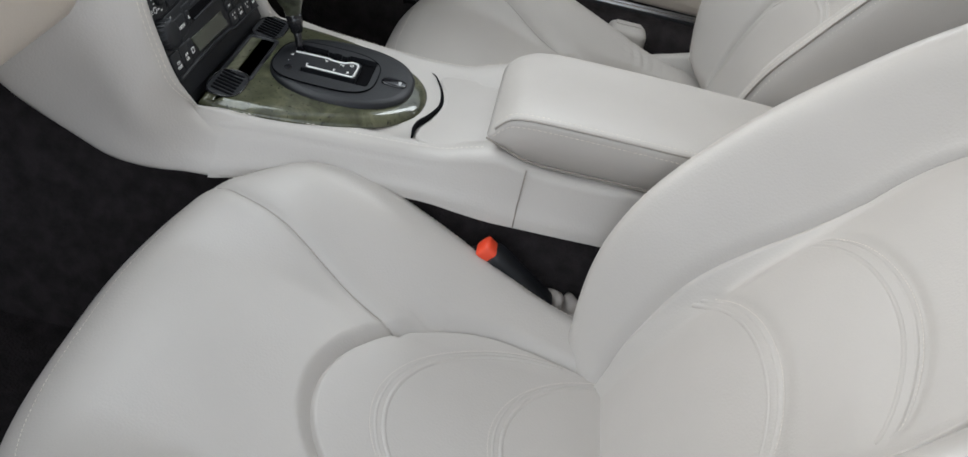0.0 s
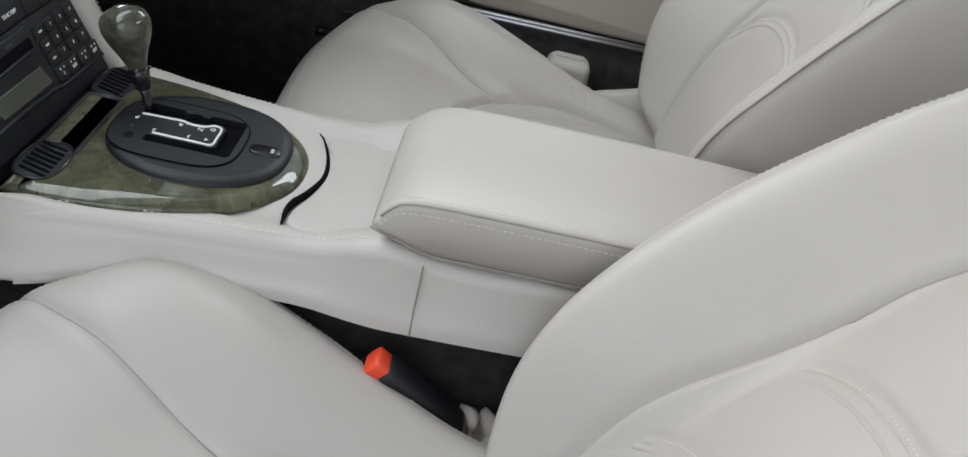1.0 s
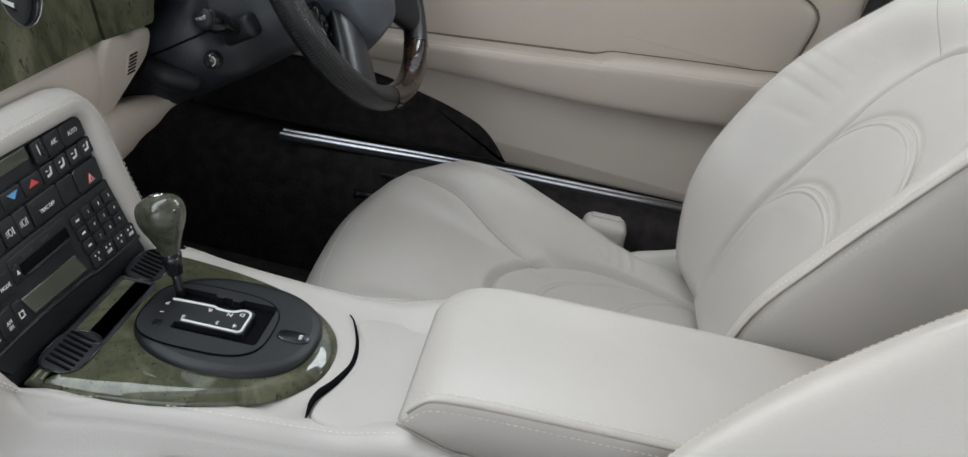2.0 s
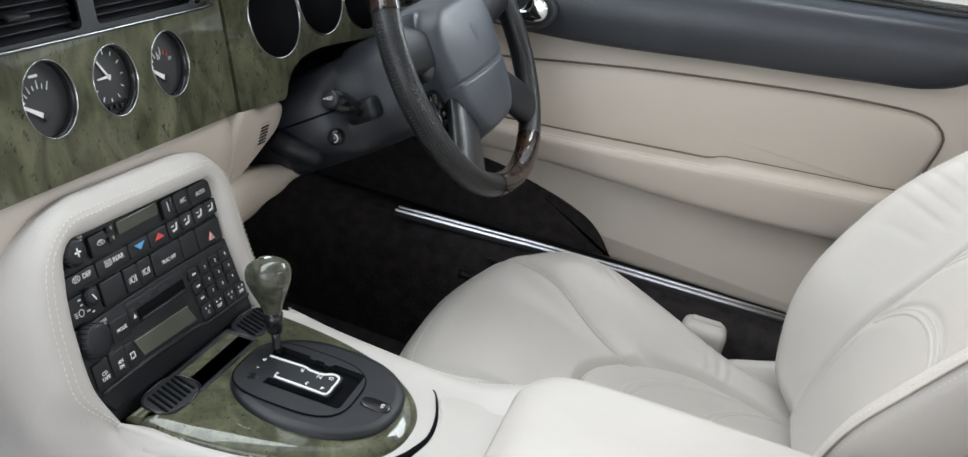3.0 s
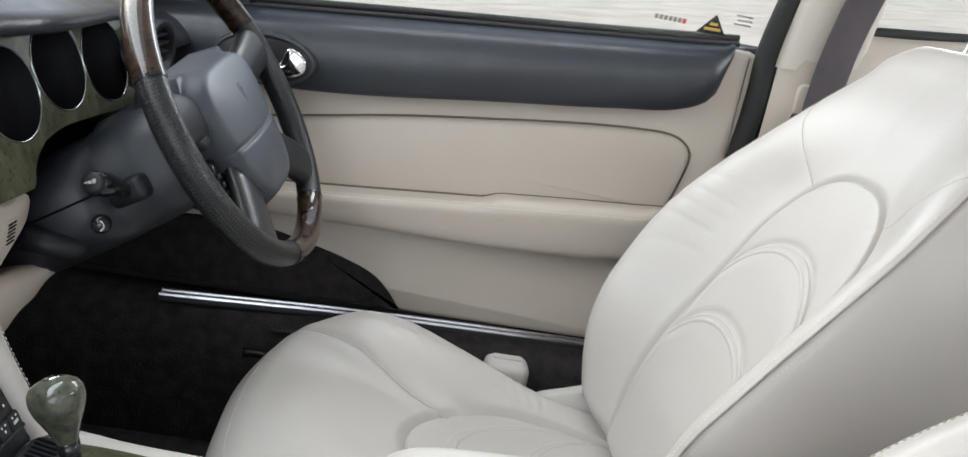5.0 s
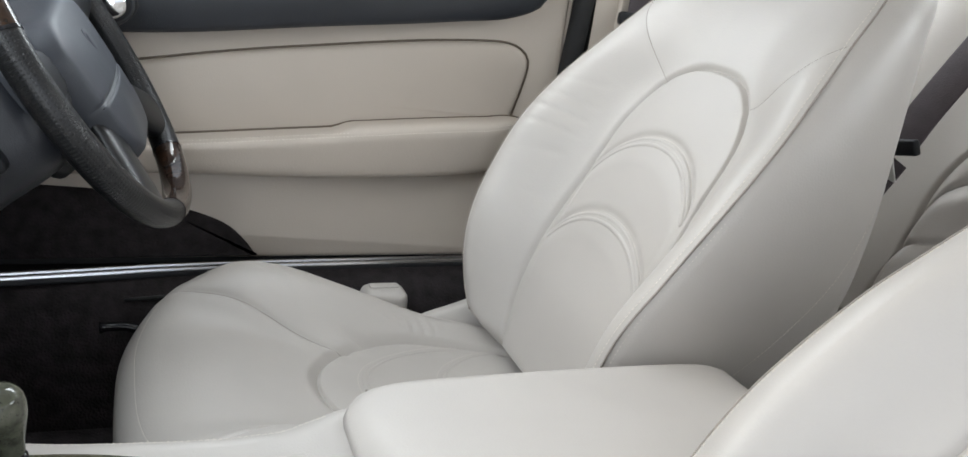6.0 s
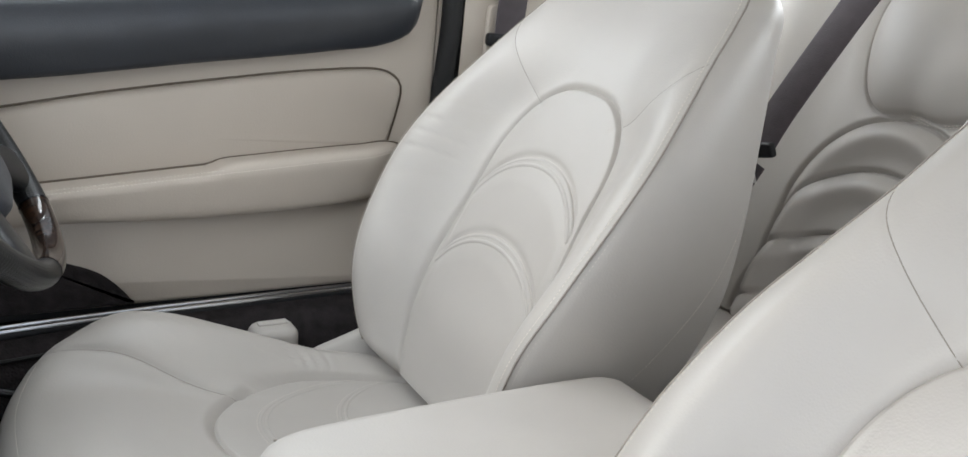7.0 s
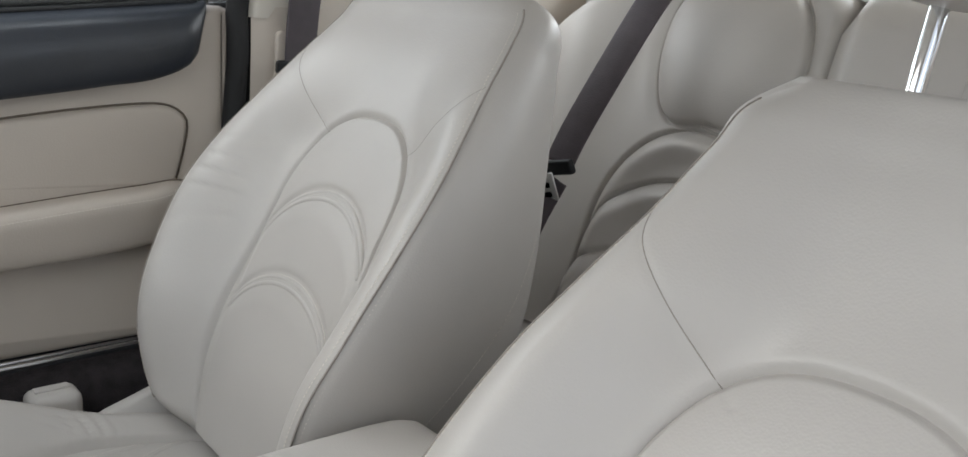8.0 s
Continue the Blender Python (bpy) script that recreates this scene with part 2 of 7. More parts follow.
def spline(pts, n, closed=False):
    """A smooth line (Catmull-Rom) through points, n samples evenly spaced."""
    p = np.asarray(pts, float)
    k = len(p)
    idx = range(k if closed else k - 1)
    out = []
    for i in idx:
        p0 = p[(i - 1) % k] if closed or i > 0 else 2 * p[0] - p[1]
        p1, p2 = p[i], p[(i + 1) % k]
        p3 = p[(i + 2) % k] if closed or i + 2 < k else 2 * p[-1] - p[-2]
        for t in np.linspace(0, 1, 24, endpoint=False):
            out.append(0.5 * (2 * p1 + (p2 - p0) * t + (2 * p0 - 5 * p1 + 4 * p2 - p3) * t * t + (3 * p1 - p0 - 3 * p2 + p3) * t ** 3))
    out.append(p[0] if closed else p[-1])
    out = np.array(out)
    d = np.r_[0, np.cumsum(np.linalg.norm(np.diff(out, axis=0), axis=1))]
    s = np.linspace(0, d[-1], n + 1 if closed else n)
    r = np.stack([np.interp(s, d, out[:, c]) for c in range(out.shape[1])], 1)
    return r[:-1] if closed else r


def tube(pts, radius, sides=10, closed=False, cap=True):
    p = np.asarray(pts, float)
    n = len(p)
    rad = np.broadcast_to(np.asarray(radius, float), (n,))
    rows = []
    up = np.array([0.0, 0.0, 1.0])
    prev = None
    for i in range(n):
        a, b = (p[(i - 1) % n], p[(i + 1) % n]) if closed else (p[max(i - 1, 0)], p[min(i + 1, n - 1)])
        t = (b - a) / max(np.linalg.norm(b - a), 1e-9)
        ref = prev if prev is not None else (up if abs(t[2]) < 0.9 else np.array([1.0, 0, 0]))
        s = np.cross(t, ref)
        s /= max(np.linalg.norm(s), 1e-9)
        prev = np.cross(s, t)
        rows.append([p[i] + rad[i] * (math.cos(q) * s + math.sin(q) * prev) for q in np.linspace(0, 2 * math.pi, sides, endpoint=False)])
    return grid(rows, wrap_u=closed, wrap_v=True, cap=cap and not closed)


def offset2(pl, d):
    """A closed outline moved inwards by d."""
    p = np.asarray(pl, float)
    t = np.roll(p, -1, 0) - np.roll(p, 1, 0)
    t /= np.maximum(np.linalg.norm(t, axis=1), 1e-9)[:, None]
    nrm = np.stack([-t[:, 1], t[:, 0]], 1)
    area = 0.5 * np.sum(p[:, 0] * np.roll(p[:, 1], -1) - np.roll(p[:, 0], -1) * p[:, 1])
    return p + nrm * d * (1 if area > 0 else -1)


def pad(outline, place, thick, edge=0.004, back=True, puff=0.0, steps=4):
    """A slab with a rounded rim: outline in a plane, place(u, v, h) puts it into the world, h is the height over the plane."""
    o = np.asarray(outline, float)
    rings = [(o, 0.0)] if back else []
    for k in range(steps + 1):
        a = k / steps * math.pi / 2
        rings.append((offset2(o, edge * (1 - math.cos(a))), thick - edge + edge * math.sin(a)))
    c = o.mean(0)
    last = rings[-1][0]
    for f in ((0.85, 0.6, 0.3) if puff else ()):
        rings.append((c + (last - c) * f, thick + puff * (1 - f * f)))
    bm = bmesh.new()
    vs = [[bm.verts.new(place(u, v, h)) for u, v in ring] for ring, h in rings]
    n = len(o)
    for a, b in zip(vs, vs[1:]):
        for j in range(n):
            bm.faces.new((a[j], a[(j + 1) % n], b[(j + 1) % n], b[j]))
    bm.faces.new(vs[-1])
    bm.faces.new(vs[0][::-1])
    return bm


def stitches(pts, place=None, length=0.0032, gap=0.0018, radius=0.00045, nrm=(0, 0, 1)):
    """A row of single thread stitches along a line."""
    p = np.asarray(pts, float)
    d = np.r_[0, np.cumsum(np.linalg.norm(np.diff(p, axis=0), axis=1))]
    verts, faces = [], []
    n = int(d[-1] / (length + gap))
    at = lambda s: np.array([np.interp(s, d, p[:, c]) for c in range(3)])
    for i in range(n):
        s = i * (length + gap)
        a, b = at(s), at(s + length)
        t = (b - a) / max(np.linalg.norm(b - a), 1e-9)
        side = np.cross(t, nrm)
        side /= max(np.linalg.norm(side), 1e-9)
        up = np.cross(side, t)
        k = len(verts)
        mid = (a + b) / 2 + up * radius * 1.3
        for q in (a, mid, b):
            for e in (side, up, -side):
                verts.append(q + e * radius * (1.0 if q is mid else 0.7))
        for r in (0, 3):
            for c in (0, 1):
                faces.append((k + r + c, k + r + c + 1, k + r + c + 4, k + r + c + 3))
    me = bpy.data.meshes.new("stitching")
    me.from_pydata([tuple(v) for v in verts], [], faces)
    bm = bmesh.new()
    bm.from_mesh(me)
    bpy.data.meshes.remove(me)
    return bm


def lettering(text, size, m, depth=0.0002):
    """Words as a mesh, centred, lying in the plane of m, x to the right, y up."""
    cu = bpy.data.curves.new("txt", "FONT")
    cu.body, cu.size, cu.align_x, cu.align_y, cu.extrude = text, size, "CENTER", "CENTER", depth
    cu.resolution_u = 3
    ob = new("txt", cu)
    bpy.context.view_layer.update()
    me = ob.evaluated_get(bpy.context.evaluated_depsgraph_get()).to_mesh()
    bm = bmesh.new()
    bm.from_mesh(me)
    bpy.data.objects.remove(ob)
    bm.transform(m)
    return bm


def lin(x, xs, ys):
    return np.interp(x, xs, ys)


def smooth(t):
    t = np.clip(t, 0, 1)
    return t * t * (3 - 2 * t)


def dist_line(X, Y, line):
    """Distance of each point to a polyline in the plane."""
    best = np.full(np.shape(X), 9.0)
    for (ax, ay), (bx, by) in zip(line, line[1:]):
        dx, dy = bx - ax, by - ay
        t = np.clip(((X - ax) * dx + (Y - ay) * dy) / max(dx * dx + dy * dy, 1e-12), 0, 1)
        best = np.minimum(best, np.hypot(X - ax - t * dx, Y - ay - t * dy))
    return best


def with_holes(outline, holes, place, thick, rim=0.003):
    """A slab with round holes through it: outline and holes in the plane."""
    bm = bmesh.new()
    loops = []
    for pl in [outline] + holes:
        vs = [bm.verts.new((u, v, 0)) for u, v in pl]
        for i in range(len(vs)):
            bm.edges.new((vs[i], vs[(i + 1) % len(vs)]))
        loops.append(vs)
    bmesh.ops.triangle_fill(bm, use_beauty=True, use_dissolve=False, edges=bm.edges[:])
    top = bm.faces[:]
    ext = bmesh.ops.extrude_face_region(bm, geom=top)
    for v in [g for g in ext["geom"] if isinstance(g, bmesh.types.BMVert)]:
        v.co.z = thick
    for v in bm.verts:
        v.co = Vector(place(v.co.x, v.co.y, v.co.z))
    return bm


def evenly(pl, n):
    """n points spaced evenly along a polyline."""
    p = np.asarray(pl, float)
    d = np.r_[0, np.cumsum(np.linalg.norm(np.diff(p, axis=0), axis=1))]
    t = np.linspace(0, d[-1], n)
    return np.column_stack([np.interp(t, d, p[:, k]) for k in range(p.shape[1])])

# ---- ground and surroundings ----
def yard(x, y):
    """Height of the yard: level by the car, rising gently to the rear beyond it."""
    return -0.12 + 0.14 * max(-14.0, min(70.0, -y)) * float(smooth((x - 2.0) / 7.0)) * float(smooth((420 - x) / 300))


def ground_sheet():
    xs = [-400, -60, -20, -8, -3, 0, 2, 3, 4, 5, 6, 7, 8, 9, 12, 16, 22, 30, 40, 60, 90, 150, 250, 400]
    ys = [-400, -100, -60, -40, -30, -24, -18, -14, -10, -7, -4, -2, 0, 2, 4, 8, 14, 20, 40, 60, 150, 400]
    return grid([[(x, y, yard(x, y)) for y in ys] for x in xs])


solo("ground", ground_sheet(), CONCRETE, "pale weathered concrete yard outside the car", "ground", kind="structure")


def board_fence():
    f = thing("fence", "dark board fence along the far side of the yard", "fence", (88, 0, 0))
    for i in range(68):
        y = -1.8 - i * 0.9
        h = 3.0 + 0.05 * math.sin(i * 2.1)
        part("board", rbox((0.08, 0.94, h), (0.06 * (i % 2), y, yard(88, y) + h / 2 - 0.05), 0.02, 1), FENCE, f)
    return f


board_fence()


def parked_van():
    """A dark van far across the yard: only its lower body and wheels come into view."""
    c = thing("parked_van", "dark van parked far across the yard", "van", (64, 0.9, yard(64, 0.9)))
    body = []
    for x in np.linspace(-1.1, 1.1, 10):
        e = math.sqrt(max(0, 1 - (abs(x) / 1.15) ** 6))
        body.append([(x, y * (0.94 + 0.06 * e), z) for y, z in spline([(-3.5, 0.42), (-3.6, 0.9), (-3.55, 2.2), (-3.2, 2.55), (1.2, 2.55), (2.2, 2.2), (2.7, 1.35), (3.6, 1.1), (3.75, 0.7), (3.6, 0.38), (0.0, 0.36)], 60, closed=True)])
    part("body", grid(body, wrap_v=True, cap=True), GLOSS_BLACK, c)
    for y in (-2.2, 2.4):
        for sx in (-0.98, 0.98):
            t = part("wheel", tube([(sx - 0.13, y, 0.38), (sx - 0.12, y, 0.38), (sx + 0.12, y, 0.38), (sx + 0.13, y, 0.38)], [0.34, 0.38, 0.38, 0.34], 28), RUBBER, c, "black tyre")
            part("wheel_disc", tube([(sx - 0.136, y, 0.38), (sx + 0.136, y, 0.38)], 0.22, 20), STEEL, t, "steel wheel disc")
    return c


parked_van()

# ---- car shell: floor, tunnel, sill, door frame, roof ----
FLOOR = 0.13


def floor_pan():
    ys = np.linspace(-1.05, 0.95, 30)
    xs = np.linspace(-0.66, 0.66, 24)
    rows = []
    for y in ys:
        up = 0.35 * smooth((y - 0.45) / 0.5)
        rows.append([(x, y, FLOOR + up + 0.003 * math.sin(9 * x + 7 * y)) for x in xs])
    return grid(rows)


solo("floor", floor_pan(), CARPET, "black carpeted car floor rising to the bulkhead", "floor", kind="structure")


def tunnel():
    rows = []
    for y in np.linspace(-0.95, 0.9, 20):
        rows.append([(x, y, z) for x, z in ((-0.150, FLOOR - 0.01), (-0.112, 0.25), (-0.098, 0.36), (-0.08, 0.385), (0.08, 0.385), (0.098, 0.36), (0.112, 0.25), (0.150, FLOOR - 0.01))])
    return grid(rows)


solo("tunnel", tunnel(), CARPET, "black carpeted transmission tunnel under the console", "tunnel", kind="structure")


def sill(side):
    prof = [(0.60, FLOOR - 0.01), (0.618, 0.22), (0.636, 0.290), (0.655, 0.312), (0.682, 0.3205), (0.735, 0.3205), (0.74, 0.05)]
    return grid([[(side * x, y, z) for x, z in prof] for y in np.linspace(-0.75, 0.55, 8)])


def tread(side, a, b, z):
    """A flat bar along the sill, bending in towards the front."""
    rows = []
    for y in np.linspace(-0.675, 0.165, 40):
        x = float(np.interp(y, [-0.675, -0.47, -0.20, -0.045, 0.16], [0.717, 0.712, 0.703, 0.692, 0.668]))
        rows.append([(side * (x + u), y, v) for u, v in ((a, 0.318), (a, z - 0.001), (a + 0.0012, z), (b - 0.0012, z), (b, z - 0.001), (b, 0.318))])
    return grid(rows)


for side, nm in ((1, "driver"), (-1, "passenger")):
    s = thing("sill", "black carpeted door sill with a bright metal tread strip", "sill", kind="structure")
    part("sill_carpet", sill(side), CARPET, s)
    part("tread_plate", tread(side, -0.019, 0.013, 0.3245), PLASTIC, s)
    for x in (-0.0145, 0.0005):
        part("tread_strip", tread(side, x + 0.001, x + 0.0058, 0.3290), STEEL, s, "polished metal strip")
    part("seat_cable", tube(spline([(side * 0.64, 0.0, 0.30), (side * 0.645, -0.1, 0.303), (side * 0.64, -0.2, 0.30)], 10), 0.003, 6), RUBBER, s)

# bulkhead and rear closing walls
solo("bulkhead", rbox((1.5, 0.03, 0.75), (0, 0.93, 0.40), 0.005), CARPET, "dark bulkhead at the front of the footwells", "bulkhead", kind="structure")


def roof():
    rows = []
    for y in np.linspace(-1.28, 0.06, 14):
        k = 1 - ((y + 0.5) / 0.95) ** 2 * 0.08
        rows.append([(x, y, 1.13 * k - 0.10 * (abs(x) / 0.58) ** 3 * 0.5) for x in np.linspace(-0.58, 0.58, 15)])
    rows2 = [[(x, y, z + 0.035) for x, y, z in r] for r in rows]
    return merge(grid(rows), grid(rows2))


solo("roof", roof(), HEADLINING, "pale cloth headlining under the roof", "roof", kind="structure")


def body_side():
    """The outer skin beside the driver's door, seen only through gaps."""
    rows = []
    for y in np.linspace(-1.6, 1.2, 16):
        rows.append([(0.755 + a, y, z) for a, z in ((0.02, -0.02), (0.06, 0.15), (0.08, 0.40), (0.06, 0.62), (0.015, 0.735), (-0.005, 0.735 + 0.0))])
    return grid(rows)


solo("body_side", body_side(), PAINT, "blue-grey metallic outer body side", "car body", kind="structure")
solo("door_jamb", rbox((0.05, 0.10, 0.52), (0.748, -0.665, 0.56), 0.01), RUBBER, "black door jamb behind the seal", "jamb", kind="structure")
solo("sill_filler", rbox((0.03, 1.20, 0.06), (0.735, -0.05, 0.31), 0.008), RUBBER, "black weather seal under the door", "seal", kind="structure")

# ---- front seats ----
def curve(t, xs, ys):
    """A smooth interpolation through knots."""
    xs, ys = np.asarray(xs, float), np.asarray(ys, float)
    m = np.gradient(ys, xs)
    t = np.clip(np.asarray(t, float), xs[0], xs[-1])
    i = np.clip(np.searchsorted(xs, t) - 1, 0, len(xs) - 2)
    h = xs[i + 1] - xs[i]
    u = (t - xs[i]) / h
    return ((2 * u ** 3 - 3 * u ** 2 + 1) * ys[i] + (u ** 3 - 2 * u ** 2 + u) * h * m[i]
            + (-2 * u ** 3 + 3 * u ** 2) * ys[i + 1] + (u ** 3 - u ** 2) * h * m[i + 1])


def net(P, wrap_v=False, caps=(), uv=None):
    """A fast sheet through an array of points (rows, columns, 3), as a bmesh."""
    P = np.asarray(P, float)
    m, n = P.shape[:2]
    c = n if wrap_v else n - 1
    i, j = np.meshgrid(np.arange(m - 1), np.arange(c), indexing="ij")
    b = (j + 1) % n
    F = np.stack([i * n + j, i * n + b, (i + 1) * n + b, (i + 1) * n + j], -1).reshape(-1, 4).tolist()
    F += [[r * n + k for k in range(n)] for r in caps]
    me = bpy.data.meshes.new("net")
    me.from_pydata(P.reshape(-1, 3).tolist(), [], F)
    if uv is not None:
        lay = me.uv_layers.new(name="uv")
        U = np.asarray(uv, float).reshape(-1, 2)
        idx = np.empty(len(me.loops), int)
        me.loops.foreach_get("vertex_index", idx)
        lay.data.foreach_set("uv", U[idx].ravel())
    bm = bmesh.new()
    bm.from_mesh(me)
    bpy.data.meshes.remove(me)
    return bm


def arch(hw, base, top, lo, n=40):
    """An arch in the plane: straight legs from lo up to base, a half ellipse up to top."""
    leg = [(-hw, lo + (base - lo) * k / 12) for k in range(12)] if lo < base else []
    el = [(-hw * math.cos(a), base + (top - base) * math.sin(a)) for a in np.linspace(0, math.pi, n)]
    return leg + el + [(-x, y) for x, y in leg[::-1]]


# shape of the seat being built: leather pulls, bolster height along the back, roll of its edge, breadth of the insert
PULL = [1]
WING = [1.0] * 6
ROLL = [0.023]
BROAD = [1.0]
RISE = [0.38]


def half_width(S, hw):
    """Half the width of an insert at a height: drawn in at the crease, widest low down, slimmer towards the arch."""
    return hw * BROAD[0] * curve(S, [0, 0.03, 0.06, 0.12, 0.17, 0.21, 0.255, 0.30, 0.45], [0.66, 0.78, 0.86, 0.95, 0.985, 0.985, 0.965, 0.94, 0.94])


def taper(S, base):
    """How far the legs of a cushion's insert draw in towards the crease."""
    return 1 - 0.22 * (1 - np.clip(np.asarray(S, float) / base, 0, 1)) ** 1.6


def arch_r(X, S, hw, base, top):
    """1 on the arch, less inside it."""
    return np.where(S < base, np.abs(X) / (hw * taper(S, base)), np.hypot(X / hw, (S - base) / (top - base)))


def back_r(X, S):
    """1 on the rim of the backrest's insert, less inside it."""
    a = np.abs(X) / half_width(S, INS_W)
    b = np.clip((S - INS_S0) / (INS_TOP - INS_S0), 0, None)
    return np.where(S < INS_S0, a, (a ** 2.4 + b ** 2.4) ** (1 / 2.4))


def back_arch(n=150):
    """The rim of the backrest's insert, from the crease on one side over the top to the other."""
    leg = [(-float(half_width(v, INS_W)), v) for v in np.linspace(0.01, INS_S0, 40)[:-1]]
    k = INS_W * float(half_width(0.32, 1.0))
    top = [(-k * math.copysign(abs(math.cos(a)) ** (2 / 2.4), math.cos(a)), INS_S0 + (INS_TOP - INS_S0) * abs(math.sin(a)) ** (2 / 2.4)) for a in np.linspace(0, math.pi, n)]
    return leg + top + [(-x, v) for x, v in leg[::-1]]


def arc_s(X, rib, off=0.0):
    """Height of a shallow rib over the insert's width."""
    hw, low, top = rib
    return low + (top - low) * np.clip(1 - (X / hw) ** 2, 0, 1) ** 0.72 + off


def arc(rib, off=0.0, n=70):
    X = rib[0] * np.sin(np.linspace(-math.pi / 2, math.pi / 2, n))
    return np.column_stack([X, arc_s(X, rib, off)])


BACK_L = 0.62
BACK_S = [0, 0.03, 0.08, 0.15, 0.22, 0.30, 0.37, 0.43, 0.50, 0.56, 0.60, BACK_L]
BACK_W = [0.138, 0.166, 0.186, 0.203, 0.217, 0.224, 0.217, 0.203, 0.184, 0.168, 0.155, 0.132]
BACK_B = [0.012, 0.030, 0.054, 0.072, 0.077, 0.075, 0.066, 0.053, 0.036, 0.019, 0.004, -0.012]
BACK_D = [0.09, 0.115, 0.138, 0.154, 0.156, 0.148, 0.134, 0.118, 0.10, 0.085, 0.072, 0.06]
INS_W, INS_S0, INS_TOP = 0.120, 0.30, 0.447
SHOULDER = [spline([(sx * 0.070, 0.404), (sx * 0.104, 0.425), (sx * 0.133, 0.447), (sx * 0.158, 0.471), (sx * 0.180, 0.502)], 30) for sx in (-1, 1)]


def back_front(X, S):
    """Height of the backrest's front over its centre line."""
    w = curve(S, BACK_S, BACK_W)
    b = curve(S, BACK_S, BACK_B) * curve(S, [0, 0.10, 0.20, 0.32, 0.46, BACK_L], WING)
    a = np.abs(X) / w
    N = (b + 0.007) * smooth((a - 0.48 + 0.26 * smooth((S - 0.38) / 0.10)) / (RISE[0] + 0.26 * smooth((S - 0.38) / 0.10))) - 0.007 * smooth((0.6 - b / 0.04) / 0.6)
    N = N - ROLL[0] * np.clip((a - 0.80) / 0.20, 0, 1) ** 2
    r = back_r(X, S)
    N = N - 0.009 * smooth((1.04 - r) / 0.08)
    for line in SHOULDER:
        d = dist_line(X, S, line)
        N = N - 0.0010 * np.exp(-(d / 0.0022) ** 2) + 0.0003 * np.exp(-((d - 0.012) / 0.010) ** 2)
    # soft pulls in the leather of the wings
    N = N - 0.0026 * PULL[0] * np.where(X > 0, 1, 0) * (1 - np.abs(np.sin(S * 95 + 30 * np.abs(X) + 1.5 * np.sin(S * 40)))) ** 2 * np.exp(-((S - 0.30) / 0.07) ** 2) * smooth((a - 0.62) / 0.1) * smooth((1 - a) / 0.08)
    N = N + 0.0012 * np.sin(X * 31 + S * 17) * np.sin(S * 23 - X * 11)
    return N


def rib_lobes(X, S, ribs, deep):
    """The padding swells under each rib and is pressed in just above it."""
    out = 0.0
    for rib in ribs:
        g = (S - arc_s(X, rib)) * 0.9
        fade = smooth((S - rib[1] + 0.10) / 0.06) * smooth((rib[0] + 0.004 - np.abs(X)) / 0.012)
        out = out + fade * (deep * smooth((0.004 - g) / 0.030) - deep * np.exp(-((g - 0.0125) / 0.0045) ** 2))
    return out


def insert_front(X, S, r, ribs=(), deep=0.003):
    """The padded oval insert, tucked in at its rim."""
    base = back_front(X, S) + (rib_lobes(X, S, ribs, deep) if len(ribs) else 0.0)
    return base + 0.009 * smooth((1.04 - r) / 0.08) - 0.0045 * smooth((r - 0.955) / 0.045) + 0.004 * np.sqrt(np.clip(1 - r ** 4, 0, 1)) - 0.002


CUSH_L, CUSH_W = 0.475, 0.246
C_INS_W, C_BASE, C_TOP = 0.122, 0.13, 0.277
C_RIBS = [(0.106, 0.085, 0.216, 0.07), (0.098, 0.005, 0.118, 0.0)]
C_SEAMS = [spline([(sx * 0.090, 0.222), (sx * 0.108, 0.268), (sx * 0.137, 0.335), (sx * 0.158, 0.386), (sx * 0.174, 0.418), (sx * 0.182, 0.434)], 24) for sx in (-1, 1)]


def cush_top(X, Y):
    a = np.abs(X)
    z = curve(Y, [-0.06, 0, 0.1, 0.2, 0.28, 0.35, 0.41, 0.48], [0.303, 0.306, 0.311, 0.319, 0.334, 0.352, 0.359, 0.352])
    b = curve(Y, [-0.06, 0, 0.1, 0.2, 0.28, 0.34, 0.40, 0.48], [0.022, 0.022, 0.027, 0.042, 0.052, 0.045, 0.022, 0.0])
    z = z + b * smooth((a - 0.09) / 0.10)
    r = arch_r(X, Y, C_INS_W, C_BASE, C_TOP)
    z = z - 0.012 * smooth((1.08 - r) / 0.14)
    for line in C_SEAMS:
        d = dist_line(X, Y, line)
        z = z - 0.0026 * np.exp(-(d / 0.0032) ** 2) + 0.0014 * np.exp(-((d - 0.012) / 0.010) ** 2)
    z = z - 0.0036 * PULL[0] * (1 - np.abs(np.sin(Y * 205 + a * 55 + 2.0 * np.sin(a * 60)))) ** 2 * np.exp(-((Y - 0.125) / 0.036) ** 2) * np.exp(-((a - 0.158) / 0.034) ** 2)
    z = z - 0.0014 * PULL[0] * (1 - np.abs(np.sin(Y * 90 - a * 80))) ** 3 * np.exp(-((Y - 0.27) / 0.06) ** 2) * np.exp(-((a - 0.20) / 0.03) ** 2)
    return z + 0.0010 * np.sin(X * 27 + Y * 19) * np.sin(Y * 21 - X * 13)


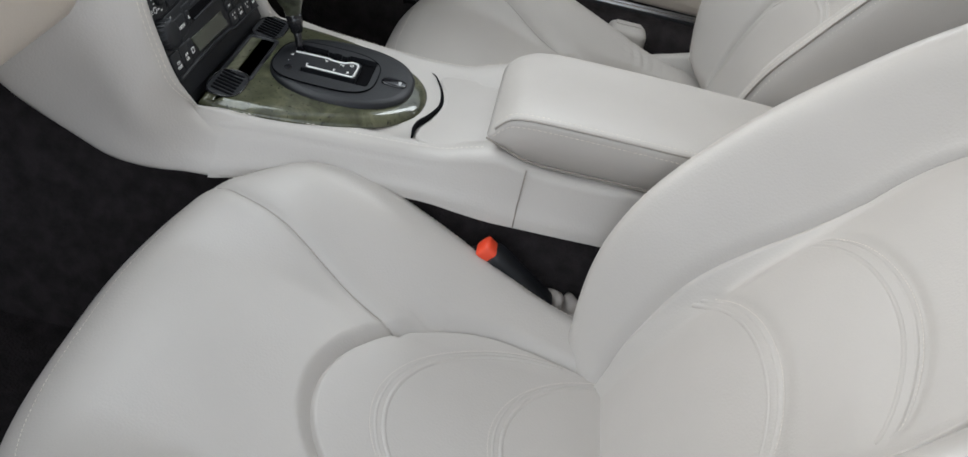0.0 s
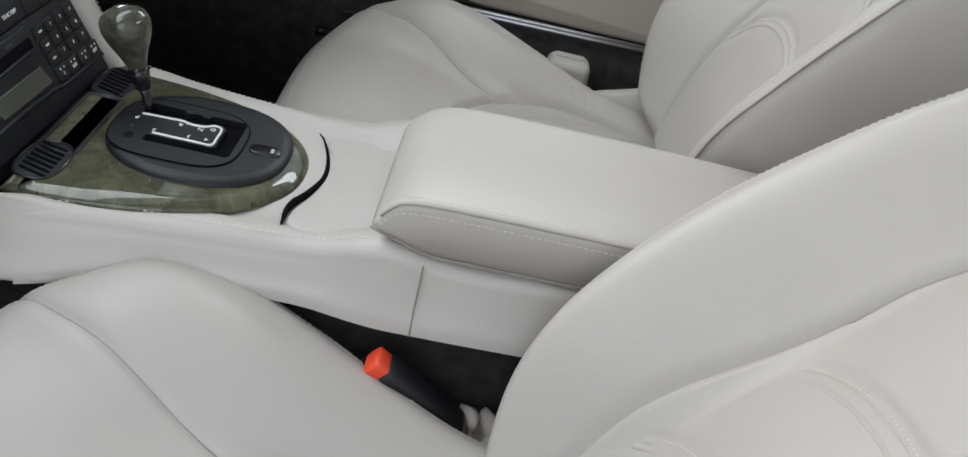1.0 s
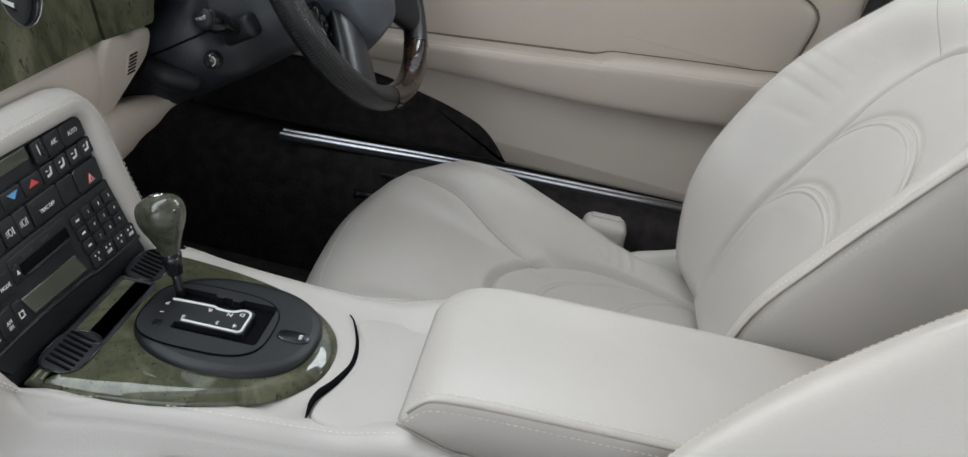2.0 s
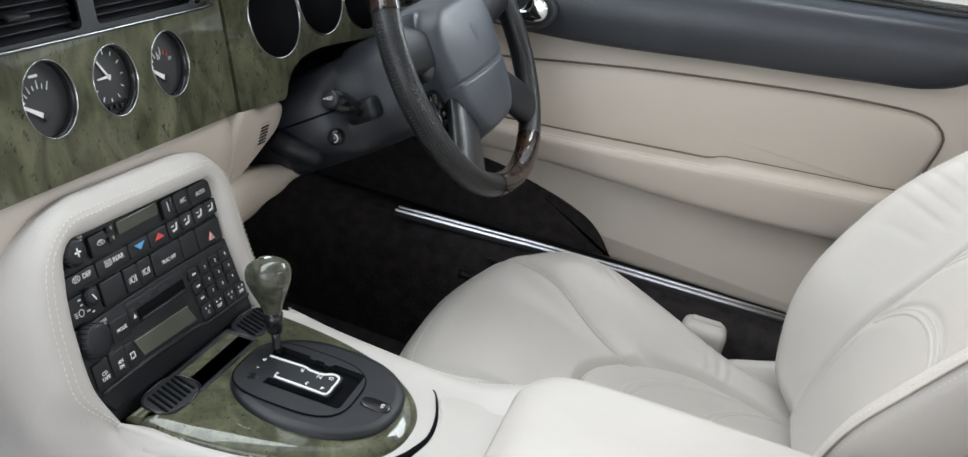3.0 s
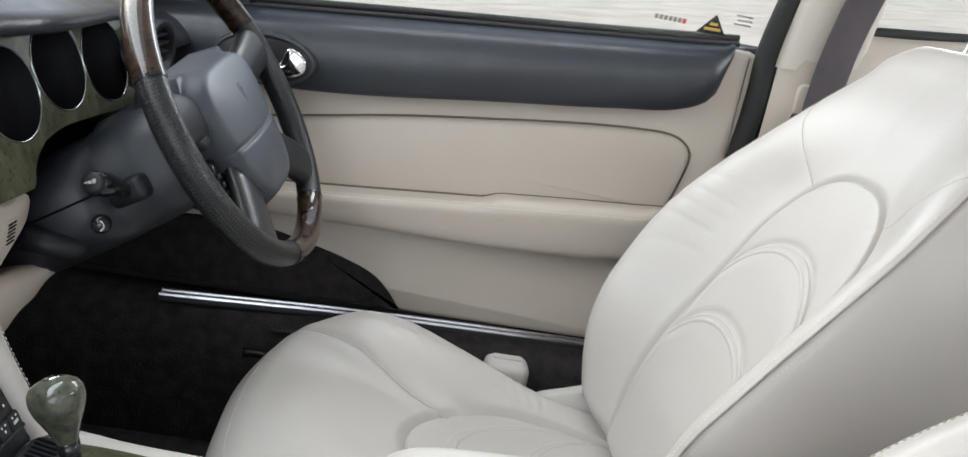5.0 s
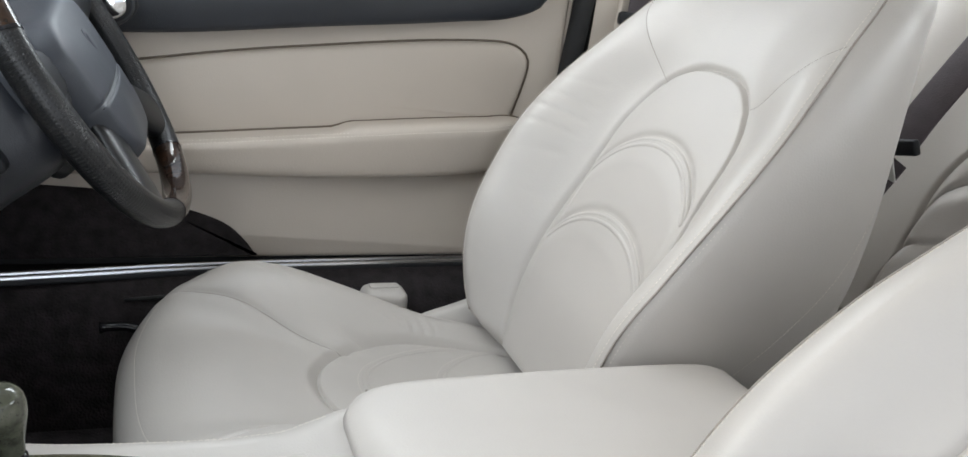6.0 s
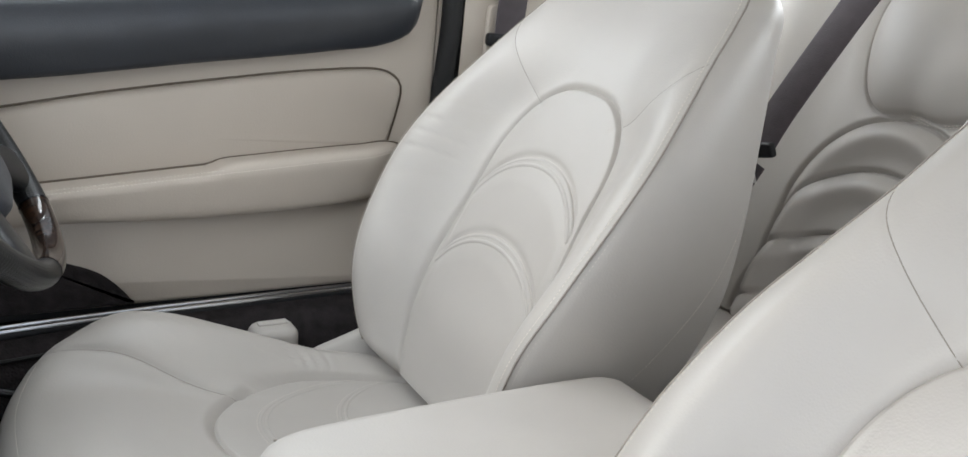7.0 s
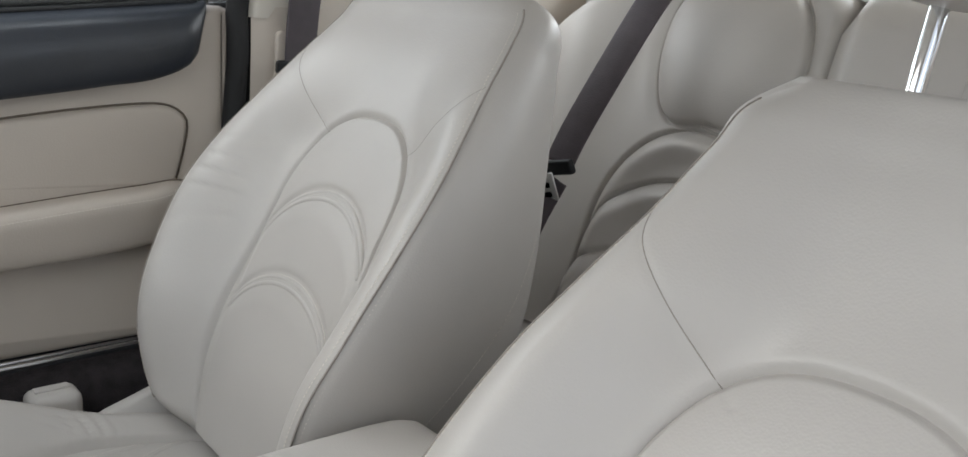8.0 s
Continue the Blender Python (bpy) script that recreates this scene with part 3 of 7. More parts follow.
def cush_insert(X, Y, r):
    return cush_top(X, Y) + 0.009 * smooth((1.08 - r) / 0.14) - 0.007 * smooth((r - 0.955) / 0.045) + 0.006 * np.sqrt(np.clip(1 - r ** 4, 0, 1)) - 0.003


def cush_outline(th, front=0.226):
    """The cushion's plan: straight tapering sides, a broad rounded front."""
    c, s = math.cos(th), math.sin(th)
    n = 3.0 if s > 0 else 5.0
    ly = front if s > 0 else 0.30
    x = abs(c) ** (2 / n) * CUSH_W * (1 if c > 0 else -1)
    y = 0.24 + abs(s) ** (2 / n) * ly * (1 if s > 0 else -1)
    x *= float(curve(y, [-0.1, 0, 0.05, 0.1, 0.15, 0.2, 0.27, 0.35, 0.5], [0.69, 0.70, 0.72, 0.76, 0.83, 0.92, 0.985, 1.0, 1.0]))
    return x, y


def cush_skin(p, front):
    """Height of the cushion's leather, with its rounded edge."""
    p = np.asarray(p, float)
    out = np.array([cush_outline(a, front) for a in np.linspace(0, 2 * math.pi, 360)]) - np.array([0, 0.19])
    ang, rad = np.arctan2(out[:, 1], out[:, 0]), np.hypot(out[:, 0], out[:, 1])
    o = np.argsort(ang)
    r = np.hypot(p[:, 0], p[:, 1] - 0.19) / np.interp(np.arctan2(p[:, 1] - 0.19, p[:, 0]), ang[o], rad[o])
    e = np.clip((r - 0.86) / 0.14, 0, 0.999)
    return cush_top(p[:, 0], p[:, 1]) - 0.038 * (1 - np.sqrt(1 - e * e))


def cushion_net(front):
    na = 420
    out = np.array([cush_outline(a, front) for a in np.linspace(0, 2 * math.pi, na, endpoint=False)])
    c = np.array([0.0, 0.19])
    rings = list(np.linspace(0.02, 0.86, 130)) + list(0.86 + 0.14 * np.sin(np.linspace(0, math.pi / 2, 14))[1:])
    rows = []
    for r in rings:
        p = c + (out - c) * r
        z = cush_top(p[:, 0], p[:, 1])
        if r > 0.86:
            e = (r - 0.86) / 0.14
            z = z - 0.038 * (1 - math.sqrt(max(0, 1 - e * e)))
        rows.append(np.column_stack([p, z]))
    last = rows[-1][:, 2]
    for dz, sc in ((0.02, 1.004), (0.05, 1.0), (0.09, 0.985), (0.13, 0.96)):
        rows.append(np.column_stack([c + (out - c) * sc, last - dz]))
    return rows


def insert_net(hw, base, top, lo, fn, nr=90):
    """Rows from the arch's axis out to its rim."""
    line = np.array(arch(hw, base, top, lo, 150))
    line = spline(line, 260)
    rows, uv = [], []
    for r in np.r_[np.linspace(0, 0.93, nr), np.linspace(0.94, 1.0, 9)]:
        X = line[:, 0] * r
        S = np.where(line[:, 1] <= base, line[:, 1], base + (line[:, 1] - base) * r)
        X = np.where(line[:, 1] < base, X * taper(S, base), X)
        rows.append(np.column_stack([X, S, fn(X, S, np.full(len(X), r))]))
        uv.append(np.column_stack([X, S]))
    return np.array(rows), np.array(uv)


def front_seat(label, line, loc, insert_shade, ribs, perforated, front):
    seat = thing("front_seat", label, "car seat", loc, "front seats")
    PULL[0] = 1 if perforated else 0
    WING[:] = [0.96, 1.0, 0.95, 0.80, 0.67, 0.50] if perforated else [1.06, 1.12, 1.02, 0.84, 0.86, 1.0]
    BROAD[0] = 1.0 if perforated else 1.07
    ROLL[0] = 0.007 if perforated else 0.020
    RISE[0] = 0.50 if perforated else 0.38
    # the backrest follows a gently bent line in its own y-z plane
    L = np.asarray(line, float) - np.array([loc[1], loc[2]])
    fine = spline(L, 400)
    s_at = np.linspace(0, BACK_L, 400)
    tan = np.gradient(fine, axis=0)
    tan /= np.linalg.norm(tan, axis=1)[:, None]
    nrm = np.column_stack([tan[:, 1], -tan[:, 0]])

    def back(Q):
        """Points given across, along and out of the backrest, put in place."""
        Q = np.asarray(Q, float)
        X, S, N = Q[..., 0], Q[..., 1], Q[..., 2]
        over = np.maximum(S - BACK_L, 0)
        y = np.interp(S, s_at, fine[:, 0]) + N * np.interp(S, s_at, nrm[:, 0]) + over * tan[-1, 0]
        z = np.interp(S, s_at, fine[:, 1]) + N * np.interp(S, s_at, nrm[:, 1]) + over * tan[-1, 1]
        return np.stack([X, y, z], -1)

    nf, ns, nb = 170, 14, 40
    rows = []
    for S in np.r_[np.linspace(0.0005, 0.03, 8)[:-1], np.linspace(0.03, BACK_L - 0.035, 170), np.linspace(BACK_L - 0.035, BACK_L - 0.0003, 12)[1:]]:
        w, d = float(curve(S, BACK_S, BACK_W)), float(curve(S, BACK_S, BACK_D))
        e = math.sqrt(max(0, 1 - (1 - min(1, S / 0.03)) ** 2)) * math.sqrt(max(0, 1 - (1 - min(1, (BACK_L - S) / 0.035)) ** 2))
        X = np.linspace(-w, w, nf)
        N = back_front(X, np.full(nf, S))
        edge = float(N[-1])
        t = np.arange(1, ns + 1) / (ns + 1)
        bulge = 0.016 * np.sin(math.pi * t ** 0.75) - 0.012 * t ** 3
        q = 1 - 2 * np.linspace(0, 1, nb)
        sx = np.r_[X, w + bulge, q * (w - 0.012), -w - bulge[::-1]]
        sn = np.r_[N, edge + (-d - edge) * t, -d - 0.02 * np.sqrt(np.maximum(0, 1 - q * q)), edge + (-d - edge) * t[::-1]]
        mid = -d * 0.35
        rows.append(np.column_stack([sx * (0.88 + 0.12 * e), np.full(len(sx), S), mid + (sn - mid) * e]))
    b = part("backrest", net(back(rows), True, (0, len(rows) - 1)), IVORY, seat)
    soft = 1.0 if perforated else 0.7
    inf = lambda X, S, r: insert_front(X, S, r, ribs, 0.003 * soft)
    line = spline(np.array(back_arch()), 300)
    P, U = [], []
    for r in np.r_[np.linspace(0, 0.93, 90), np.linspace(0.94, 1.0, 9)]:
        X = line[:, 0] * r
        S = np.where(line[:, 1] <= INS_S0, line[:, 1], INS_S0 + (line[:, 1] - INS_S0) * r)
        P.append(np.column_stack([X, S, inf(X, S, np.full(len(X), r))]))
        U.append(np.column_stack([X, S]))
    part("backrest_insert", net(back(P), uv=U), PERF if perforated else IVORY, b, insert_shade)
    for rib in ribs:
        for off, rad in ((0.0, 0.0036), (0.0078, 0.0031)):
            a = arc(rib, off)
            fade = np.interp(np.linspace(0, 1, len(a)), [0, 0.06, 0.94, 1], [0.0, 1, 1, 0.0])
            N = inf(a[:, 0], a[:, 1], back_r(a[:, 0], a[:, 1])) - (0.0022 if perforated else 0.0024) - 0.010 * (1 - fade)
            part("rib", tube(back(np.column_stack([a, N])), rad * np.maximum(0.1, fade) * (0.5 + 0.5 * soft), 10), IVORY, b)
        a = arc(rib, 0.0122)
        N = inf(a[:, 0], a[:, 1], back_r(a[:, 0], a[:, 1])) + 0.0004
        cut = slice(6, len(a) - 6)
        part("stitching", stitches(back(np.column_stack([a, N])[cut]), length=0.0022, gap=0.0014, radius=0.00032, nrm=(0, 1, 0.4)), STITCH, b)
    for ln in SHOULDER:
        N = back_front(ln[:, 0], ln[:, 1])
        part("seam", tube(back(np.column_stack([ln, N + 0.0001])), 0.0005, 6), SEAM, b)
    for sx in (-1, 1):
        Ss = np.linspace(0.02, BACK_L - 0.02, 110)
        ws = curve(Ss, BACK_S, BACK_W)
        Nw = back_front(ws, Ss)
        e = np.sqrt(np.clip(1 - (1 - np.clip((BACK_L - Ss) / 0.035, 0, 1)) ** 2, 0, 1))
        mid = -0.35 * curve(Ss, BACK_S, BACK_D)
        put = lambda dw, N: back(np.column_stack([sx * (ws + dw) * (0.88 + 0.12 * e), Ss, mid + (N - mid) * e]))
        # edge piping drawn dark, the seam's shade put into its colour
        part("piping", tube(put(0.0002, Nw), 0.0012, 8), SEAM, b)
        part("stitching", stitches(put(-0.0065, back_front(ws - 0.0065, Ss) + 0.0001), radius=0.0005, nrm=(sx * 0.3, 0.8, 0.4)), STITCH, b)
        part("stitching", stitches(put(0.0019, Nw - 0.0065), radius=0.0005, nrm=(sx, 0, 0)), STITCH, b)
        Sq = np.linspace(0.03, 0.40, 50)
        wq, dq = curve(Sq, BACK_S, BACK_W), curve(Sq, BACK_S, BACK_D)
        tq = np.linspace(0.45, 0.93, 50)
        eq = back_front(wq, Sq)
        part("stitching", stitches(back(np.column_stack([sx * (wq + 0.016 * np.sin(math.pi * tq ** 0.75) - 0.012 * tq ** 3 + 0.0006), Sq, eq + (-dq - eq) * tq])), nrm=(sx, 0, 0)), STITCH, b)
    # headrest on two chrome posts
    for sx in (-0.055, 0.055):
        p = back(np.array([(sx, BACK_L - 0.03 + 0.105 * k / 6, -0.030) for k in range(7)]))
        part("headrest_post", tube(p, 0.0065, 14), CHROME, seat, "chrome headrest post")
    hr = []
    for k in range(25):
        ph = math.pi * k / 24
        r = math.sin(ph) ** 0.5
        q = np.linspace(0, 2 * math.pi, 40, endpoint=False)
        hr.append(np.column_stack([0.125 * np.abs(np.cos(q)) ** 0.55 * np.sign(np.cos(q)) * r, np.full(40, BACK_L + 0.128 - 0.075 * math.cos(ph)), -0.015 + 0.055 * np.abs(np.sin(q)) ** 0.7 * np.sign(np.sin(q)) * r]))
    part("headrest", net(back(hr), True), IVORY, seat)
    # cushion
    rows = cushion_net(front)
    c = part("cushion", net(rows, True, (0,)), IVORY, seat)
    P, U = insert_net(C_INS_W, C_BASE, C_TOP, -0.05, cush_insert)
    part("cushion_insert", net(P, uv=U), IVORY, c, "padded cream leather insert with curved ribs")
    for hw, base, top, lo in C_RIBS:
        for off, rad in ((0.0, 0.0030), (0.0070, 0.0026)):
            a = np.array(arch(hw + off * 0.5, base, top + off, lo, 60))
            z = cush_insert(a[:, 0], a[:, 1], arch_r(a[:, 0], a[:, 1], C_INS_W, C_BASE, C_TOP)) - 0.0021
            part("rib", tube(np.column_stack([a, z]), rad, 10), IVORY, c)
        a = np.array(arch(hw + 0.005, base, top + 0.0115, lo, 60))
        z = cush_insert(a[:, 0], a[:, 1], arch_r(a[:, 0], a[:, 1], C_INS_W, C_BASE, C_TOP)) + 0.0003
        part("stitching", stitches(np.column_stack([a, z]), length=0.0022, gap=0.0014, radius=0.00032), STITCH, c)
    # cushion seams in darker ivory, their shade put into the colour
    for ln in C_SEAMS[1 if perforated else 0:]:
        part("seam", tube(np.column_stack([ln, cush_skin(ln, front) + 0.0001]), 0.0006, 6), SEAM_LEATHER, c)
    rim = np.array([cush_outline(t, front) for t in np.linspace(-0.5, math.pi + 0.5, 160)])
    k = 0.935
    p = np.array([0, 0.19]) + (rim - np.array([0, 0.19])) * k
    z = cush_top(p[:, 0], p[:, 1]) - 0.038 * (1 - math.sqrt(1 - ((k - 0.86) / 0.14) ** 2))
    part("stitching", stitches(np.column_stack([p, z + 0.0002]), radius=0.00034), STITCH, c)
    # base and runners
    part("seat_base", rbox((0.36, 0.40, 0.09), (0, 0.17, 0.195), 0.02), PLASTIC, seat)
    for sx in (-0.17, 0.17):
        part("seat_runner", rbox((0.03, 0.46, 0.035), (sx, 0.18, 0.148), 0.006), PLASTIC, seat)
    for sx in (-1, 1):
        far = [(0.045, 0.068), (0.100, 0.046), (0.112, 0.0)] if perforated else [(0.028, 0.058), (0.062, 0.032), (0.066, 0.0)]
        ol = spline([(-0.085, 0.0), (-0.080, 0.075), (-0.050, 0.090), (-0.018, 0.087)] + far, 40, closed=True)
        part("hinge_cover", pad(ol, lambda u, v, h, s=sx: (s * (0.178 + h), 0.005 + u, 0.262 + v), 0.030, 0.009), IVORY, seat, "ivory plastic hinge cover")
        part("cover_slot", rbox((0.004, 0.010, 0.012), (sx * 0.2080, 0.038, 0.314), 0.002, 2), RECESS, seat)
    return seat


DRIVER_LINE = [(-0.452, 0.315), (-0.490, 0.420), (-0.526, 0.500), (-0.574, 0.600), (-0.626, 0.690), (-0.668, 0.765), (-0.700, 0.830), (-0.710, 0.872)]
PASSENGER_LINE = [(-0.288, 0.275), (-0.310, 0.315), (-0.350, 0.39), (-0.390, 0.456), (-0.437, 0.525), (-0.488, 0.60), (-0.531, 0.66), (-0.570, 0.722), (-0.598, 0.785), (-0.609, 0.836)]
RIBS = [(0.106, 0.262, 0.333), (0.110, 0.160, 0.222)]
front_seat("cream leather driver's seat with perforated oval insert and ribbed arcs", DRIVER_LINE, (0.331, -0.474, 0.0), "finely perforated cream leather insert", RIBS, True, 0.246)
front_seat("cream leather passenger seat with headrest on chrome posts", PASSENGER_LINE, (-0.330, -0.337, 0.0), "ribbed cream leather insert", [(0.105, 0.246, 0.290), (0.113, 0.140, 0.194)], False, 0.234)

# ---- centre console ----
def stack_y(z):
    return 0.155 + 0.42 * (z - 0.5)


CON_Y = [-0.56, -0.30, -0.20, -0.165, -0.14, -0.115, -0.09, -0.05, 0.0, 0.05, 0.10, 0.14, 0.18, 0.24, 0.30]
CON_W = [0.100, 0.102, 0.104, 0.103, 0.100, 0.096, 0.094, 0.096, 0.100, 0.106, 0.116, 0.120, 0.120, 0.120, 0.12]
CON_T = [0.436, 0.438, 0.4385, 0.4445, 0.437, 0.426, 0.4215, 0.420, 0.420, 0.420, 0.420, 0.420, 0.420, 0.420, 0.42]
CON_B = [0.379, 0.379, 0.378, 0.377, 0.377, 0.377, 0.376, 0.375, 0.373, 0.371, 0.367, 0.364, 0.362, 0.37, 0.40]


def rail(y):
    """The driver's side carries a broader leather rail beside the veneer."""
    return 0.017 * smooth((np.asarray(y, float) + 0.155) / 0.07)


def console_body():
    rows = []
    for y in np.r_[np.linspace(-0.56, -0.2, 20), np.linspace(-0.195, 0.095, 60)]:
        w, t, b = (float(curve(y, CON_Y, k)) for k in (CON_W, CON_T, CON_B))
        flare = 0.018 + 0.012 * float(smooth((y + 0.02) / 0.15))
        r = 0.012
        side = [(w + flare, b), (w + flare * 0.90, b + 0.010), (w + flare * 0.62, b + (t - b) * 0.38), (w + flare * 0.32, b + (t - b) * 0.68), (w + 0.004, t - r)]
        cor = [(w - r + (r + 0.004) * math.cos(q), t - r + r * math.sin(q)) for q in np.linspace(0.25, math.pi / 2, 6)]
        half = spline(side, 14).tolist() + cor
        half += [(w * 0.80, t), (w * 0.745, t - 0.0035)]
        wide = rail(y)
        sink = 0.016 * float(smooth((-y - 0.10) / 0.05)) * float(smooth((y + 0.20) / 0.03))
        crown = [(w * 0.45, y, t - sink), (0, y, t - sink), (-w * 0.5, y, t - sink * 0.5)]
        rows.append([(x + wide, y, z) for x, z in half] + crown + [(-x, y, z) for x, z in half[::-1]])
    return grid(rows)


console = thing("centre_console", "cream leather centre console with green burl shifter panel and armrest", "console", (0, 0, 0))
part("console_body", console_body(), IVORY, console)
for sx in (-1, 1):
    ys = np.linspace(-0.15, 0.10, 80)
    w, t = curve(ys, CON_Y, CON_W), curve(ys, CON_Y, CON_T)
    part("stitching", stitches(np.column_stack([sx * (w - 0.0075) + (rail(ys) if sx > 0 else 0), ys, t + 0.0003])), STITCH, console)
    # panel joint down the console's side
    jy = -0.194
    jw, jb = float(curve(jy, CON_Y, CON_W)), float(curve(jy, CON_Y, CON_B))
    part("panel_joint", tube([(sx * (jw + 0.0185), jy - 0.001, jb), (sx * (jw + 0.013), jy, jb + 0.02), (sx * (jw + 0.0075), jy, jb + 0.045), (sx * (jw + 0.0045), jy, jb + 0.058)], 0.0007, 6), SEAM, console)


def flat(z0):
    return lambda u, v, h: (u, v, z0 + h)


def u_shape(hw, y_tip, y_front, n=60, power=2.3):
    """A tongue: square at the front, rounded to the rear."""
    pts = []
    for q in np.linspace(0, math.pi, n):
        c, s = math.cos(q), math.sin(q)
        k = y_front - (y_front - y_tip) * abs(s) ** (2 / power)
        pts.append((hw * math.copysign(abs(c) ** (2 / power), c), k))
    return pts


# veneer tongue with a bright rim, black selector plate on it
BIN = [(-0.050, 0.0905), (0.042, 0.0905), (0.042, 0.1170), (-0.050, 0.1170)]
tongue = u_shape(0.1045, -0.0822, 0.120, 80)
inner = offset2(tongue, 0.014)
inner = [(x, min(y, 0.1197)) for x, y in inner]
part("veneer_edge", grid([[(x, y, z) for x, y in (np.asarray(tongue) + (np.asarray(inner) - np.asarray(tongue)) * f)] for f, z in ((0, 0.4190), (0.01, 0.4206), (0.06, 0.4222), (0.16, 0.4237), (0.32, 0.4251), (0.52, 0.4262), (0.75, 0.4268), (1, 0.4270))], wrap_v=True), GREEN, console, "lacquered green burl edge")
part("veneer_panel", with_holes(inner, [BIN], flat(0.4200), 0.0070), GREEN, console, "lacquered green burl panel", smooth=False)


def oval(cx, cy, a, b, n=56, power=2.3):
    return [(cx + a * math.copysign(abs(math.cos(q)) ** (2 / power), math.cos(q)), cy + b * math.copysign(abs(math.sin(q)) ** (2 / power), math.sin(q)))
            for q in np.linspace(0, 2 * math.pi, n, endpoint=False)]


def box2(x0, y0, x1, y1, n=6, r=0.004):
    r = min(r, abs(x1 - x0) / 2.05, abs(y1 - y0) / 2.05)
    pts = []
    for cx, cy, a0 in ((x1 - r, y1 - r, 0), (x0 + r, y1 - r, 90), (x0 + r, y0 + r, 180), (x1 - r, y0 + r, 270)):
        for k in range(n):
            q = radians(a0 + 90 * k / (n - 1))
            pts.append((cx + r * math.cos(q), cy + r * math.sin(q)))
    return pts


GATE = [(0.0225, 0.0640), (0.0395, 0.0640), (0.0395, 0.0330), (0.0355, 0.0315), (0.0355, 0.0265), (0.0375, 0.0250), (0.0375, 0.0180), (0.0345, 0.0165), (0.0345, 0.0110), (0.0395, 0.0090), (0.0395, -0.0190), (0.0370, -0.0215), (-0.0170, -0.0215), (-0.0200, -0.0190), (-0.0200, 0.0470), (-0.0190, 0.0490), (-0.0110, 0.0490), (-0.0100, 0.0470), (-0.0100, -0.0040), (-0.0080, -0.0068), (0.0225, -0.0068), (0.0260, -0.0040), (0.0265, 0.0040), (0.0225, 0.0100), (0.0215, 0.0260), (0.0235, 0.0300)]
plate_o = oval(0.0085, 0.0085, 0.0675, 0.0745)
plate = part("selector_plate", grid([[(x, y, z) for x, y in offset2(plate_o, d)] for d, z in ((0, 0.4266), (0.0004, 0.4290), (0.0016, 0.4306), (0.004, 0.4318), (0.009, 0.4325))], wrap_v=True), PLASTIC, console, "satin black selector plate")
part("selector_top", with_holes(offset2(plate_o, 0.009), [GATE], flat(0.4270), 0.0055), PLASTIC, plate, smooth=False)
part("selector_inner", with_holes(oval(0.0045, 0.0255, 0.0455, 0.0530, power=3.2), [GATE], flat(0.4323), 0.0013), PLASTIC, plate, smooth=False)
part("gate_floor", pad(box2(-0.024, -0.026, 0.043, 0.068), flat(0.4272), 0.0006, 0.0002), RECESS, plate, "dark shift gate slot")
gate = spline([(0.0190, 0.0625, 0.4338), (0.0205, 0.0300, 0.4338), (0.0185, 0.0240, 0.4338), (0.0185, 0.0120, 0.4338), (0.0235, 0.0040, 0.4338), (0.0232, -0.0012, 0.4338), (0.0190, -0.0040, 0.4338), (0.0050, -0.0042, 0.4338), (-0.0040, -0.0042, 0.4338), (-0.0072, -0.0015, 0.4338), (-0.0072, 0.0080, 0.4338), (-0.0070, 0.0450, 0.4338)], 90)
part("plate_groove", tube(np.array([(x, y, 0.4333) for x, y in oval(0.0045, 0.0255, 0.0458, 0.0533, power=3.2)]), 0.0007, 6, closed=True), RECESS, plate)
part("gate_line", tube(gate, 0.0011, 6), WHITE, plate, "white shift gate line")
face_up = lambda x, y, z, turn=0: pose(x, y, z, 0, 0, turn)
for ch, x, y in (("P", 0.0120, 0.0640), ("R", 0.0150, 0.0290), ("N", 0.0140, 0.0120), ("D", 0.0175, 0.0025), ("4", 0.0005, 0.0030), ("3", -0.0005, 0.0172), ("2", -0.0025, 0.0450)):
    part("gate_letter", lettering(ch, 0.0062, face_up(x, y, 0.4339, 90)), WHITE, plate, smooth=False)
part("gate_dot", pad(oval(-0.0170, 0.0604, 0.0050, 0.0040, 20), flat(0.4334), 0.0006, 0.0003), GLOSS_BLACK, plate)
part("gate_dot", pad(oval(-0.002, 0.0636, 0.0010, 0.0016, 12), flat(0.4334), 0.0006, 0.0002), STEEL, plate)
part("mode_button", pad(oval(0.0042, -0.0455, 0.0078, 0.0135, 36, 3.0), flat(0.4312), 0.0030, 0.0014), GLOSS_BLACK, plate, "sport mode button")
part("button_letter", lettering("S", 0.0078, face_up(0.0042, -0.0515, 0.4344, 90)), WHITE, plate, smooth=False)

